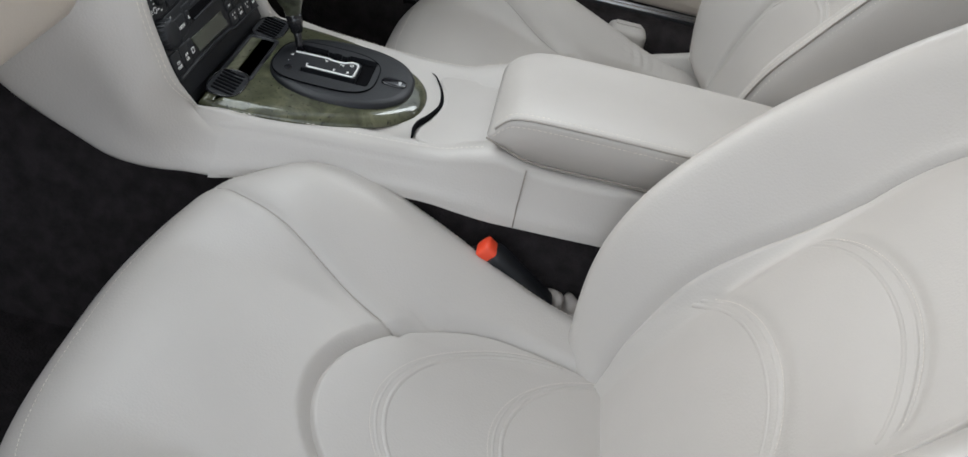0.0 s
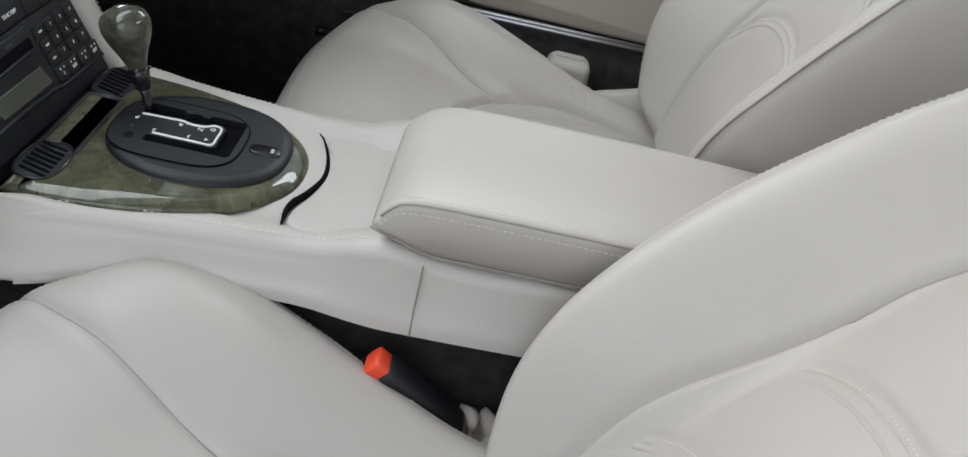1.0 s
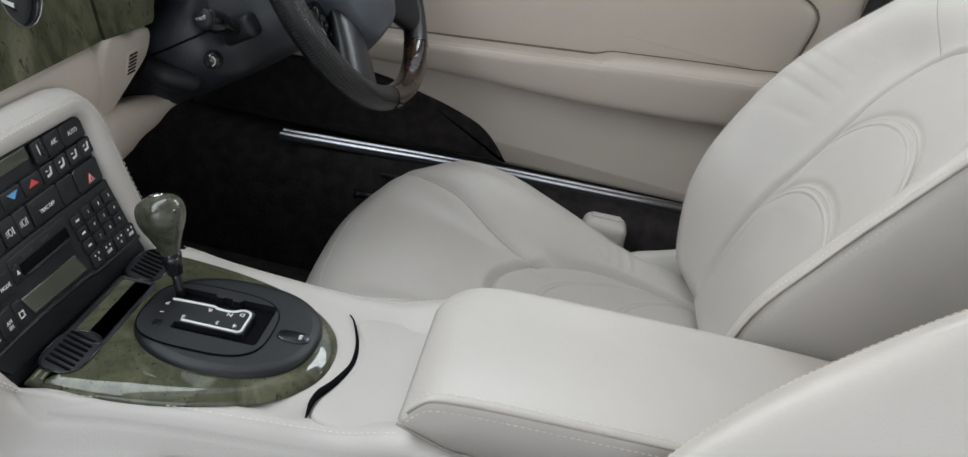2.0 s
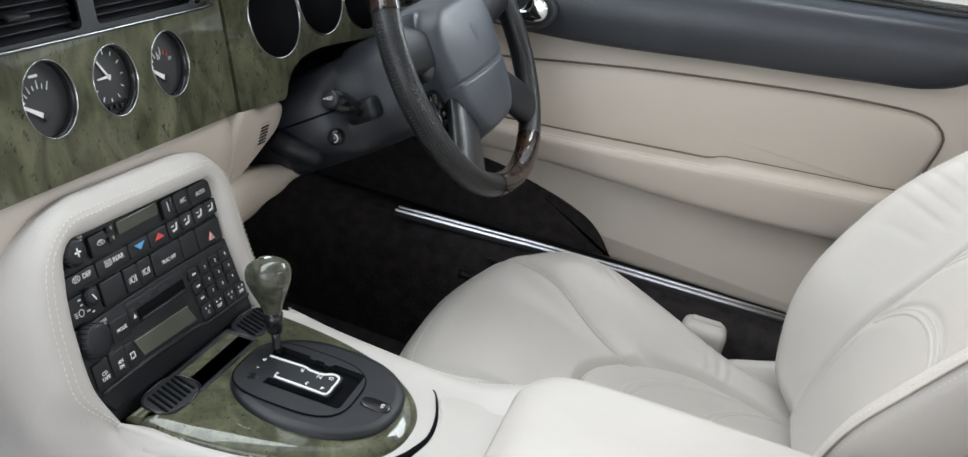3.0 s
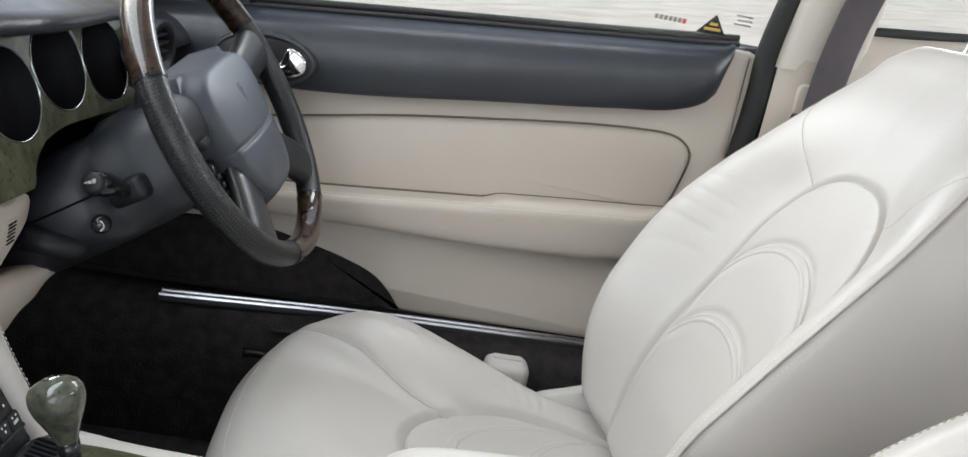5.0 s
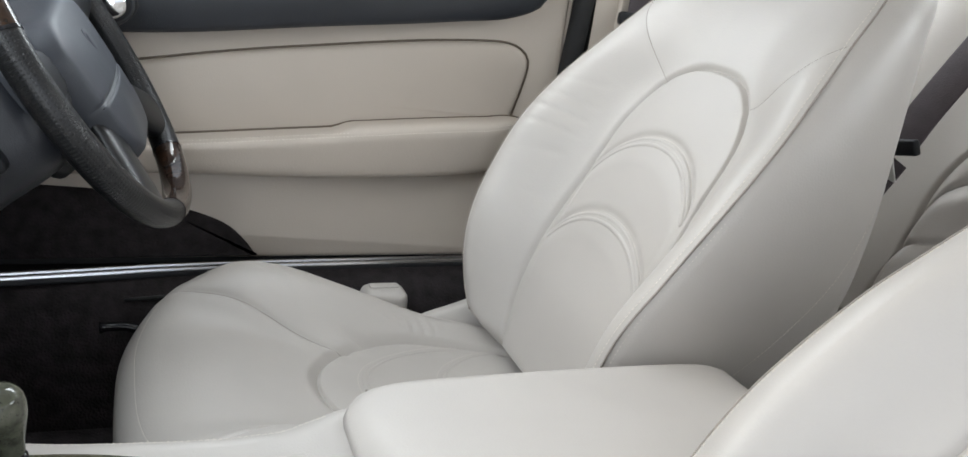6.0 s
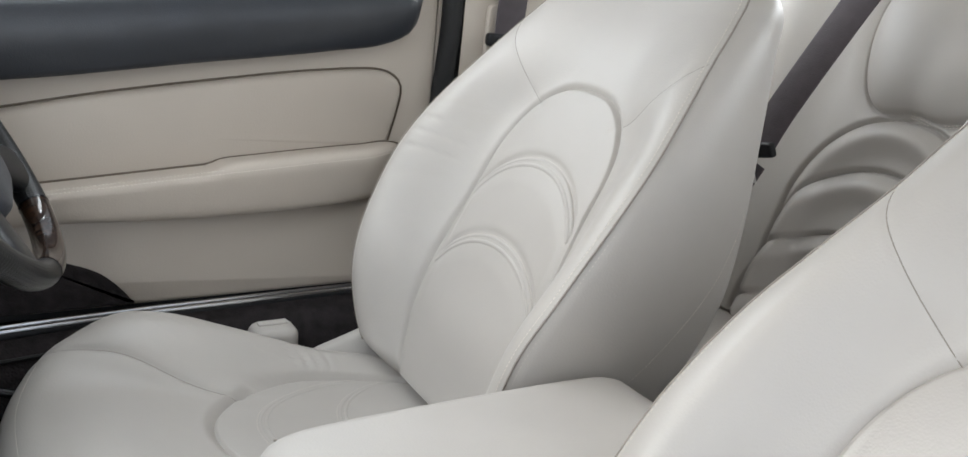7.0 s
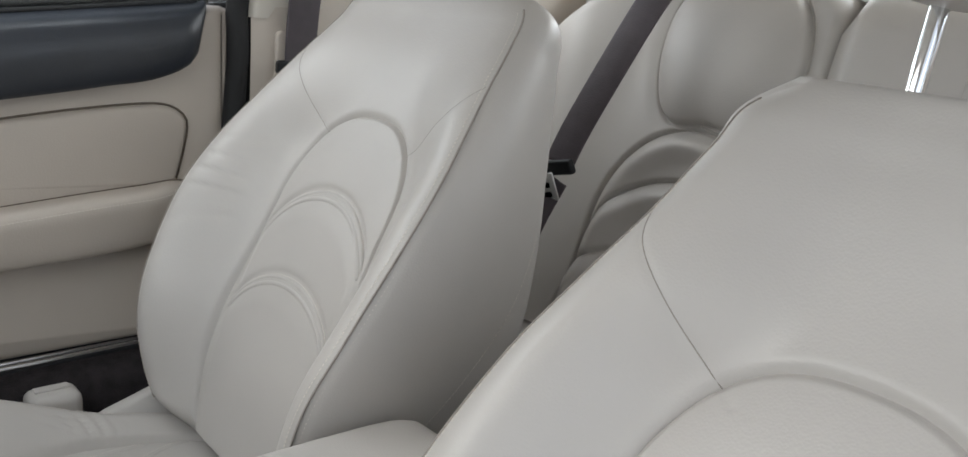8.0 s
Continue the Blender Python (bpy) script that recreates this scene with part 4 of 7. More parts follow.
# open bin between two ribbed grilles ahead of the selector
part("tray", grid([[(x, y, z) for x, y in box2(-0.050 + e, 0.0905 + e, 0.042 - e, 0.1170 - e, r=0.004)] for e, z in ((-0.0035, 0.4272), (-0.003, 0.4284), (0.0, 0.4284), (0.0008, 0.4270), (0.0025, 0.396), (0.006, 0.392), (0.0128, 0.392))], wrap_v=True), PLASTIC, console, "deep black oddments bin")
for k in range(6):
    part("tray_rib", rbox((0.0026, 0.020, 0.004), (-0.046 + k * 0.0042, 0.1035, 0.4180 - 0.0022 * k), 0.0008, 1), PLASTIC, console)
for sx in (-1, 1):
    gr = part("side_grille", pad(oval(sx * 0.069 + 0.002, 0.1050, 0.026, 0.0165, 44, 2.8), flat(0.4262), 0.0018, 0.0012), PLASTIC, console, "ribbed black grille")
    part("grille_rim", tube(np.array([(x, y, 0.4278) for x, y in oval(sx * 0.069 + 0.002, 0.1050, 0.0265, 0.017, 44, 2.8)]), 0.0009, 6, closed=True), GLOSS_BLACK, gr)
    for k in range(7):
        part("grille_slat", rbox((0.0022, 0.024, 0.0022), (0, 0, 0), 0.0006, 2, pose(sx * 0.069 - 0.0165 + k * 0.0062, 0.1050, 0.4284, 0, 0, -18)), RECESS, gr)

# selector lever
lever = thing("gear_selector", "gear selector lever with polished grey-green burl knob", "gear lever", (0.0310, 0.0600, 0.4275))
lean = np.array([0.140, 0.327, 0.9345])
part("lever_shaft", tube([lean * k for k in (0.0, 0.010, 0.018, 0.030)], [0.0042, 0.0040, 0.0040, 0.0045], 14), GLOSS_BLACK, lever, "black steel shaft")
part("knob_collar", tube([lean * k for k in (0.0215, 0.0225, 0.034, 0.0405, 0.0412)], [0.0050, 0.0064, 0.0086, 0.0090, 0.0070], 8), GLOSS_BLACK, lever, "faceted black collar")
ks = np.linspace(0, 1, 34)
prof = curve(ks, [0, 0.10, 0.3, 0.52, 0.70, 0.84, 0.93, 0.98, 1.0], [0.0078, 0.0092, 0.0136, 0.0188, 0.0205, 0.0190, 0.0145, 0.0080, 0.0004])
part("knob", tube([lean * (0.0405 + 0.0520 * k) for k in ks], prof, 32), KNOB, lever, "polished grey-green burl knob")
part("knob_badge", tube([lean * k for k in (0.0920, 0.0928, 0.0932)], [0.0062, 0.0060, 0.002], 18), CHROME, lever)

# cover ahead of the armrest with its curved opening edge
cover = [(0.055, -0.0885), (0.030, -0.099), (0.0, -0.102), (-0.028, -0.095), (-0.052, -0.085), (-0.074, -0.084), (-0.082, -0.10), (-0.088, -0.14), (-0.085, -0.172), (0.070, -0.172), (0.071, -0.14), (0.069, -0.10)]
part("storage_cover", pad(spline(cover, 90, closed=True), lambda u, v, h: (u, v, 0.4165 + h + (0.020 - 0.014 * float(smooth((u + 0.05) / 0.10))) * float(smooth((-v - 0.11) / 0.06))), 0.0075, 0.0035), IVORY, console, "cream leather cover over a storage slot")
# black tube along the cover's edge stands in for shade in the gap
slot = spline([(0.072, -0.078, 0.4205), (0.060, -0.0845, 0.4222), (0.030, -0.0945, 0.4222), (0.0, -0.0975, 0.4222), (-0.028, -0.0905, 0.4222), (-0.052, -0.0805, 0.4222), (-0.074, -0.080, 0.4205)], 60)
part("slot_gap_shade", tube(slot, np.interp(np.linspace(0, 1, 60), [0, 0.25, 0.8, 1], [0.0006, 0.0014, 0.0036, 0.001]), 8), RECESS, console, "black strip painting the shade of the opening gap")

# armrest lid
ARM = [(-0.150, 0.4560), (-0.155, 0.462), (-0.170, 0.4675), (-0.20, 0.4705), (-0.28, 0.4715), (-0.40, 0.4715), (-0.50, 0.469), (-0.533, 0.463), (-0.547, 0.455), (-0.548, 0.446), (-0.52, 0.4380), (-0.40, 0.4380), (-0.30, 0.4385), (-0.24, 0.4380), (-0.194, 0.4395), (-0.171, 0.4470), (-0.154, 0.4530)]


def arm_back(x, y):
    """How far the lid's rounded front corner on the driver's side lies back."""
    return (0.005 * (x + 0.1) / 0.2 + 0.030 * max(0.0, (x - 0.05) / 0.055) ** 2) * smooth((np.asarray(y, float) + 0.34) / 0.16)


def arm_lift(x, z, y):
    """The lid's top stands higher along the passenger's edge."""
    return 0.0145 * float(1 - smooth((x + 0.10) / 0.19)) * smooth((np.asarray(z, float) - 0.448) / 0.02) * smooth((-np.asarray(y, float) - 0.142) / 0.03)


def armrest_body():
    o = spline(ARM, 130, closed=True)
    seq = []
    for hw, r, sx in ((0.101, 0.006, -1), (0.104, 0.018, 1)):
        side = [(sx * (hw - r + r * math.cos(q)), r * 0.9 * (1 - math.sin(q))) for q in np.linspace(0, math.pi / 2, 9)]
        seq.append(side)
    seq = seq[0] + [(x, 0.0) for x in np.linspace(-0.085, 0.078, 14)] + seq[1][::-1]
    rows = []
    for x, i in seq:
        p = offset2(o, i)
        k = smooth((o[:, 1] - 0.446) / 0.02)[:, None]
        q = o * (1 - k) + p * k
        y = q[:, 0] - arm_back(x, q[:, 0])
        rows.append(np.column_stack([np.full(len(y), x), y, q[:, 1] + arm_lift(x, q[:, 1], q[:, 0])]))
    return net(np.array(rows), True, (0, len(rows) - 1))


arm = thing("armrest", "cream leather padded armrest lid on the console", "armrest", (0, 0, 0))
part("armrest_pad", armrest_body(), IVORY, arm)
top = np.array(spline(ARM[:9], 90))


def arm_line(x, dz):
    """A line along the lid's top edge."""
    y, z = top[2:, 0], top[2:, 1]
    return np.column_stack([np.full(len(y), x), y - arm_back(x, y), z + arm_lift(x, z, y) + dz])


# the lid's fold is drawn with its shade in the colour
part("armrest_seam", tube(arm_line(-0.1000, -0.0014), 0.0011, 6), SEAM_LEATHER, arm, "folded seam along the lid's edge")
part("stitching", stitches(arm_line(-0.0925, 0.0003), nrm=(0, 0, 1)), STITCH, arm)
part("stitching", stitches(arm_line(-0.1016, -0.0085), nrm=(-1, 0, 0.2)), STITCH, arm)
low = spline([(-0.150, 0.4565), (-0.171, 0.4490), (-0.194, 0.4420), (-0.24, 0.4410), (-0.30, 0.4415), (-0.545, 0.441)], 60)
for x in (-0.1018, 0.1045):
    part("armrest_joint", tube(np.array([(x, y - float(arm_back(x, y)), z) for y, z in low]), 0.0010, 6), SEAM, arm)

# ---- dashboard ----
LEAN_T = 0.33


def fascia(u, v, h):
    """The main fascia: u across the car, v height, h out towards the cabin."""
    return (u, 0.222 + LEAN_T * (v - 0.64) - 0.95 * h, v + 0.31 * h)


YAW2 = radians(11)


def fascia2(u, v, h):
    """The driver's fascia, turned a little; u measured from the joint."""
    x0, y0, z0 = fascia(0, v, h)
    return (0.172 + u * math.cos(YAW2), y0 - u * math.sin(YAW2), z0)


dash = thing("dashboard", "black-topped dashboard with green burl fascia and beige knee pads", "dashboard", (0, 0, 0))


def ring(cx, cy, r0, r1, place, h0, h1, n=48):
    rows = [[place(cx + r * math.cos(q), cy + r * math.sin(q), h) for q in np.linspace(0, 2 * math.pi, n, endpoint=False)]
            for r, h in ((r1, h0), (r1, h1 - 0.0006), (r1 - (r1 - r0) * 0.4, h1), (r0, h1 - 0.001), (r0, h0))]
    return grid(rows, wrap_v=True)


def circle(cx, cy, r, n=48, ry=None):
    return [(cx + r * math.cos(q), cy + (ry or r) * math.sin(q)) for q in np.linspace(0, 2 * math.pi, n, endpoint=False)]


DIALS = [(-0.075, 0.6465), (0.0005, 0.647), (0.0765, 0.648)]
main_out = [(-0.66, 0.589), (0.169, 0.587), (0.1705, 0.64), (0.170, 0.738), (0.1525, 0.738), (0.1525, 0.695), (0.149, 0.688), (0.142, 0.6855), (-0.145, 0.6805), (-0.66, 0.675)]
part("centre_fascia", with_holes(main_out, [circle(x, z, 0.0268) for x, z in DIALS], fascia, 0.006), GREEN, dash, "lacquered green burl fascia", smooth=False)
part("bright_trim", tube([fascia(*p, 0.0065) for p in spline([(-0.66, 0.677), (-0.145, 0.6825), (0.140, 0.6878), (0.151, 0.692), (0.1535, 0.704), (0.1535, 0.735)], 70)], 0.0013, 8), BEZEL, dash, "bright trim line under the vents")
for k, (x, z) in enumerate(DIALS):
    g = part("gauge", pad(circle(x, z, 0.0275), lambda u, v, h: fascia(u, v, h - 0.0065), 0.004, 0.001), DIAL, dash, ("oil pressure gauge", "clock", "battery voltage gauge")[k])
    part("gauge_well", ring(x, z, 0.0262, 0.0278, fascia, -0.0065, 0.004), GLOSS_BLACK, g)
    part("gauge_bezel", ring(x, z, 0.0266, 0.0276, fascia, 0.003, 0.0068), BEZEL, g, "chrome bezel")
    face = lambda u, v, h=-0.0020: fascia(u, v, h)

    def hand(x0, z0, ang, r0, r1, w, mtl, nm="needle", hh=-0.0014):
        c, s = math.cos(radians(ang)), math.sin(radians(ang))
        pts = [(x0 + r0 * c + w * s, z0 + r0 * s - w * c), (x0 + r1 * c + w * 0.5 * s, z0 + r1 * s - w * 0.5 * c), (x0 + r1 * c - w * 0.5 * s, z0 + r1 * s + w * 0.5 * c), (x0 + r0 * c - w * s, z0 + r0 * s + w * c)]
        part(nm, pad(pts, lambda u, v, h: fascia(u, v, hh + h), 0.0006, 0.0001, steps=1), mtl, g, smooth=False)

    if k != 1:
        cx, cz = x - 0.0015, z - 0.0115
        for j in range(9):
            ang = 168 - j * 13
            hand(cx, cz, ang, 0.0195, 0.0255 if j % 2 == 0 else 0.0230, 0.00042, RED if (k == 2 and j > 6) else WHITE, "tick", -0.0024)
        hand(cx, cz, 152, -0.001, 0.0205, 0.0020, WHITE)
        part("needle_hub", pad(circle(cx + 0.001, cz - 0.0005, 0.0034, 16), lambda u, v, h: fascia(u, v, -0.0014 + h), 0.0014, 0.0006), PLASTIC, g)
        if k == 2:
            part("dial_number", lettering("13", 0.005, Matrix(((1, 0, 0, cx - 0.004), (0, 0.31, -0.95, face(cx, cz + 0.017)[1]), (0, 0.95, 0.31, cz + 0.017 + 0.0), (0, 0, 0, 1)))), WHITE, g, smooth=False)
            part("dial_number", lettering("17", 0.005, Matrix(((1, 0, 0, cx + 0.012), (0, 0.31, -0.95, face(cx, cz + 0.014)[1]), (0, 0.95, 0.31, cz + 0.014), (0, 0, 0, 1)))), WHITE, g, smooth=False)
        else:
            part("dial_symbol", pad(box2(cx - 0.006, cz + 0.0275, cx + 0.003, cz + 0.0295, r=0.001), lambda u, v, h: fascia(u, v, -0.0024 + h), 0.0004, 0.0001), WHITE, g)
    else:
        for j in range(12):
            hand(x, z + 0.003, 90 - j * 30, 0.0170, 0.0205, 0.0004, WHITE, "tick", -0.0024)
        hand(x, z + 0.003, 128, -0.003, 0.017, 0.0013, WHITE)
        hand(x, z + 0.003, 182, -0.003, 0.013, 0.0012, WHITE)
        part("clock_foot", pad([(x + p, z - 0.0165 + q) for p, q in ((-0.019, 0), (0.019, 0), (0.013, -0.0075), (-0.013, -0.0075))], lambda u, v, h: fascia(u, v, -0.0026 + h), 0.0012, 0.0004), PLASTIC, g)
        for p in (-0.007, 0.0, 0.007):
            part("clock_button", pad(circle(x + p, z - 0.0202, 0.0017, 14), lambda u, v, h: fascia(u, v, -0.0016 + h), 0.003, 0.0008), GLOSS_BLACK, g)

# centre vents: one black frame with rounded corners, two slatted openings and a thumbwheel strip
def vline(u, base):
    """The vents' base line rises slightly to the right."""
    return base + 0.028 * u


def slant_box(u0, v0, u1, v1, r):
    return [(u, v + 0.028 * u) for u, v in box2(u0, v0, u1, v1, r=r, n=5)]


part("vent_backing", pad(slant_box(-0.175, 0.680, 0.150, 0.738, 0.004), lambda u, v, h: fascia(u, v, h - 0.034), 0.004, 0.001), RECESS, dash)
VENTS = [(-0.165, -0.021), (-0.003, 0.1285)]
frame_holes = [slant_box(u0, 0.6895, u1, 0.7245, 0.005) for u0, u1 in VENTS] + [slant_box(0.1335, 0.6875, 0.1435, 0.7275, 0.003)]
part("vent_frame", with_holes(slant_box(-0.178, 0.6815, 0.1505, 0.7320, 0.007), frame_holes, lambda u, v, h: fascia(u, v, h - 0.006), 0.0095), PLASTIC, dash, "black vent frame with rounded corners", smooth=False)
for k, (u0, u1) in enumerate(VENTS):
    v = part("air_vent", grid([[fascia(u, z, h) for u, z in slant_box(u0, 0.6895, u1, 0.7245, 0.005)] for h in (0.001, -0.016, -0.030)], wrap_v=True), PLASTIC, dash, "slatted centre air vent")
    for j in range(6):
        zz = vline((u0 + u1) / 2, 0.6925 + 0.0060 * j)
        part("vent_slat", rbox((u1 - u0 - 0.001, 0.014, 0.0016), (0, 0, 0), 0.0006, 2, Matrix(((1, 0, 0, (u0 + u1) / 2), (0, 0.92, -0.30, fascia(0, zz, -0.010)[1]), (0.028, 0.30, 0.92, zz - 0.003), (0, 0, 0, 1)))), PLASTIC, v)
    zz = vline((u0 + u1) / 2, 0.7065)
    part("vent_tab", rbox((0.020, 0.010, 0.0042), (0, 0, 0), 0.0012, 2, Matrix(((1, 0, 0, (u0 + u1) / 2 + 0.012), (0, 0.92, -0.30, fascia(0, zz, -0.002)[1]), (0.028, 0.30, 0.92, zz), (0, 0, 0, 1)))), PLASTIC, v, "small grey slider tab")
whl = part("vent_wheel", pad(slant_box(0.1345, 0.6885, 0.1425, 0.7265, 0.003), lambda u, v, h: fascia(u, v, h - 0.010), 0.010, 0.003), GLOSS_BLACK, dash, "vent thumbwheel strip")
for k in range(5):
    part("wheel_rib", rbox((0.006, 0.003, 0.0022), fascia(0.1385, 0.7025 + k * 0.0055, 0.001), 0.0008, 2), PLASTIC, whl)
part("white_dot", pad(circle(0.1385, 0.6965, 0.0019, 14), lambda u, v, h: fascia(u, v, 0.001 + h), 0.0008, 0.0002), WHITE, whl)

# driver's fascia: three deep instrument openings and a small dial
drv = [(0.003, 0.5865), (0.045, 0.5875), (0.074, 0.5895), (0.079, 0.594), (0.083, 0.604), (0.093, 0.616), (0.109, 0.626), (0.130, 0.632), (0.153, 0.6355), (0.221, 0.637), (0.30, 0.637), (0.345, 0.66), (0.345, 0.735), (0.24, 0.742), (0.12, 0.740), (0.004, 0.740)]
HOLES = [(0.079, 0.6720, 0.0410), (0.163, 0.690, 0.0420), (0.248, 0.689, 0.0420)]
part("driver_fascia", with_holes(drv, [circle(x, z, r) for x, z, r in HOLES] + [circle(0.025, 0.7155, 0.0185)], fascia2, 0.006), GREEN, dash, "lacquered green burl driver's fascia", smooth=False)
for x, z, r in HOLES:
    t = part("instrument_tube", grid([[fascia2(x + rr * math.cos(q), z + rr * math.sin(q), h) for q in np.linspace(0, 2 * math.pi, 48, endpoint=False)]
                                      for rr, h in ((r + 0.0005, 0.006), (r - 0.002, -0.02), (r - 0.006, -0.05), (r - 0.007, -0.07))], wrap_v=True, cap=True), RECESS, dash, "deep black instrument opening")
    part("instrument_bezel", ring(x, z, r - 0.0008, r + 0.0010, fascia2, 0.004, 0.0072), BEZEL, t, "chrome bezel")
g = part("small_dial", pad(circle(0.025, 0.7155, 0.018), lambda u, v, h: fascia2(u, v, h - 0.008), 0.010, 0.003), GLOSS_BLACK, dash, "small black rotary switch")
part("dial_ring", ring(0.025, 0.7155, 0.0175, 0.0195, fascia2, 0.003, 0.0078), BEZEL, g)
for k in range(3):
    part("dial_mark", pad(box2(0.021, 0.7085 + k * 0.006, 0.030, 0.7105 + k * 0.006, r=0.0008), lambda u, v, h: fascia2(u, v, 0.002 + h), 0.0012, 0.0004), PLASTIC, g)


def dash_top():
    """The padded top: black, rolled over the vents, swelling into a cowl over the instruments."""
    rows = []
    for x in np.linspace(-0.72, 0.68, 90):
        cowl = float(smooth((x - 0.03) / 0.27))
        end = float(smooth((x - 0.46) / 0.17))
        y0 = 0.240 - cowl * 0.070 - 0.012 * end
        z0 = 0.7335 + 0.001 * cowl - 0.050 * end
        crest = 0.7620 - 0.006 * float(smooth((x - 0.25) / 0.2)) - 0.028 * float(smooth((x - 0.44) / 0.24))
        pro = [(y0 + 0.050, z0 - 0.006), (y0 + 0.014, z0 - 0.003), (y0 - 0.002, z0 + 0.003), (y0 + 0.001, z0 + 0.014), (y0 + 0.022, crest - 0.011), (y0 + 0.060, crest - 0.002), (0.315, crest), (0.42, crest - 0.022), (0.58, crest - 0.055), (0.80, crest - 0.100)]
        rows.append([(x, y, z) for y, z in spline(pro, 40)])
    return grid(rows)


part("dash_top", dash_top(), SOFT_BLACK, dash, "black grained padded dash top")
back_rows = [[(x, 0.262 - 0.06 * float(smooth((x - 0.2) / 0.15)) + 0.02, z) for z in (0.50, 0.62, 0.70, 0.730)] for x in np.linspace(-0.70, 0.66, 30)]
part("dash_backing", grid(back_rows), RECESS, dash)
part("screen_vent", rbox((0.9, 0.03, 0.004), (0.05, 0.66, 0.699), 0.0015), RECESS, dash)


def knee_pad(x0, x1, drop):
    """The beige roll under the fascia."""
    rows = []
    for x in np.linspace(x0, x1, 40):
        e = float(smooth((x1 - x) / 0.004))
        k = 0.003 * (1 - e)
        pro = [(0.208, 0.587 - k), (0.203, 0.584 - k), (0.196 - drop, 0.572), (0.192 - 2 * drop, 0.552), (0.192 - 2 * drop, 0.532), (0.197 - drop, 0.515), (0.21, 0.505 - drop * 0.2), (0.25, 0.498 - drop), (0.33, 0.47 - drop)]
        rows.append([(x, y + 0.008 + 0.6 * k, z) for y, z in spline(pro, 26)])
    return grid(rows, cap=False)


part("knee_pad", knee_pad(-0.68, 0.171, 0.0), BEIGE, dash, "beige leather knee roll")
side_pad = spline([(0.1735, 0.586), (0.22, 0.5825), (0.262, 0.579), (0.272, 0.572), (0.2725, 0.556), (0.265, 0.543), (0.240, 0.527), (0.210, 0.509), (0.190, 0.497), (0.1735, 0.490)], 70, closed=True)
part("side_knee_pad", pad(side_pad, lambda u, v, h: (u, 0.218 - 0.10 * (v - 0.55) - h, v), 0.018, 0.007), BEIGE, dash, "beige panel beside the steering column")
gr = part("sensor_grille", pad(box2(0.219, 0.536, 0.243, 0.564, r=0.003), lambda u, v, h: (u, 0.2015 - 0.10 * (v - 0.55) - h, v), 0.0022, 0.0008), BEIGE, dash)
for k in range(6):
    part("grille_slot", rbox((0.016, 0.0022, 0.0018), (0.231, 0.1992 - 0.10 * (0.5405 + 0.0038 * k - 0.55), 0.5405 + 0.0038 * k), 0.0006, 1), RECESS, gr)
low = []
for x in np.linspace(0.15, 0.395, 30):
    zt = 0.509 - 0.17 * max(0.0, x - 0.211)
    zb = float(lin(x, [0.15, 0.29, 0.395], [0.436, 0.458, 0.474]))
    low.append([(x, y, z) for y, z in spline([(0.230, zt - 0.006), (0.212, zt - 0.001), (0.198, zt), (0.192, zt * 0.7 + zb * 0.3), (0.194, (zt + zb) / 2), (0.205, zb), (0.26, zb - 0.006), (0.36, zb - 0.010)], 18)])
part("under_panel", grid(low), BEIGE, dash, "beige lower dash panel")
low = [[(x, y, z) for y, z in spline([(0.255, 0.54), (0.262, 0.475), (0.285, 0.44), (0.36, 0.43), (0.5, 0.43)], 14)] for x in np.linspace(0.29, 0.68, 12)]
part("under_panel", grid(low), PLASTIC, dash, "dark lower dash panel")

ev = part("outer_vent", ring(0.515, 0.690, 0.052, 0.066, lambda u, v, h: (u, 0.165 - h, 0.690 + (v - 0.690) * 0.62), -0.02, 0.012), PLASTIC, dash, "black outer air vent")
part("vent_backing", pad(circle(0.515, 0.690, 0.060, ry=0.037), lambda u, v, h: (u, 0.190 - h, v), 0.003, 0.001), RECESS, dash)
for k in range(5):
    part("vent_slat", rbox((0.096 - 0.006 * abs(k - 2) ** 2, 0.012, 0.0018), (0.515, 0.163, 0.668 + 0.011 * k), 0.0006, 2), PLASTIC, ev)

# ---- centre stack: leather arch round a black control panel ----
STK_X0, STK_X1, STK_V = -0.112, 0.098, 0.152
SL = math.hypot(1, 0.42)


def stack(u, v, h):
    """The leather arch's plane: u across, v metres down the slope, h towards the cabin; its legs bow out to the passenger's side."""
    t = (u - STK_X0) / (STK_X1 - STK_X0)
    left = float(curve(v, [-0.04, -0.003, 0.0085, 0.02, 0.034, 0.053, 0.073, 0.097, 0.112, 0.1256, 0.142, 0.16], [-0.104, -0.111, -0.1154, -0.1187, -0.1228, -0.126, -0.1268, -0.127, -0.1245, -0.1195, -0.113, -0.107]))
    right = float(curve(v, [-0.04, 0.0, 0.0365, 0.067, 0.099, 0.142, 0.16], [0.085, 0.0852, 0.0863, 0.0882, 0.0928, 0.103, 0.107]))
    k = min(1.0, max(0.0, t))
    z = 0.553 - (v - 0.005 * (1 - k) * float(smooth((0.06 - v) / 0.06))) / SL
    return (left + k * (right - left) + (u - STK_X0 if t < 0 else u - STK_X1 if t > 1 else 0.0), stack_y(z) - h * 1 / SL, z + h * 0.42 / SL)


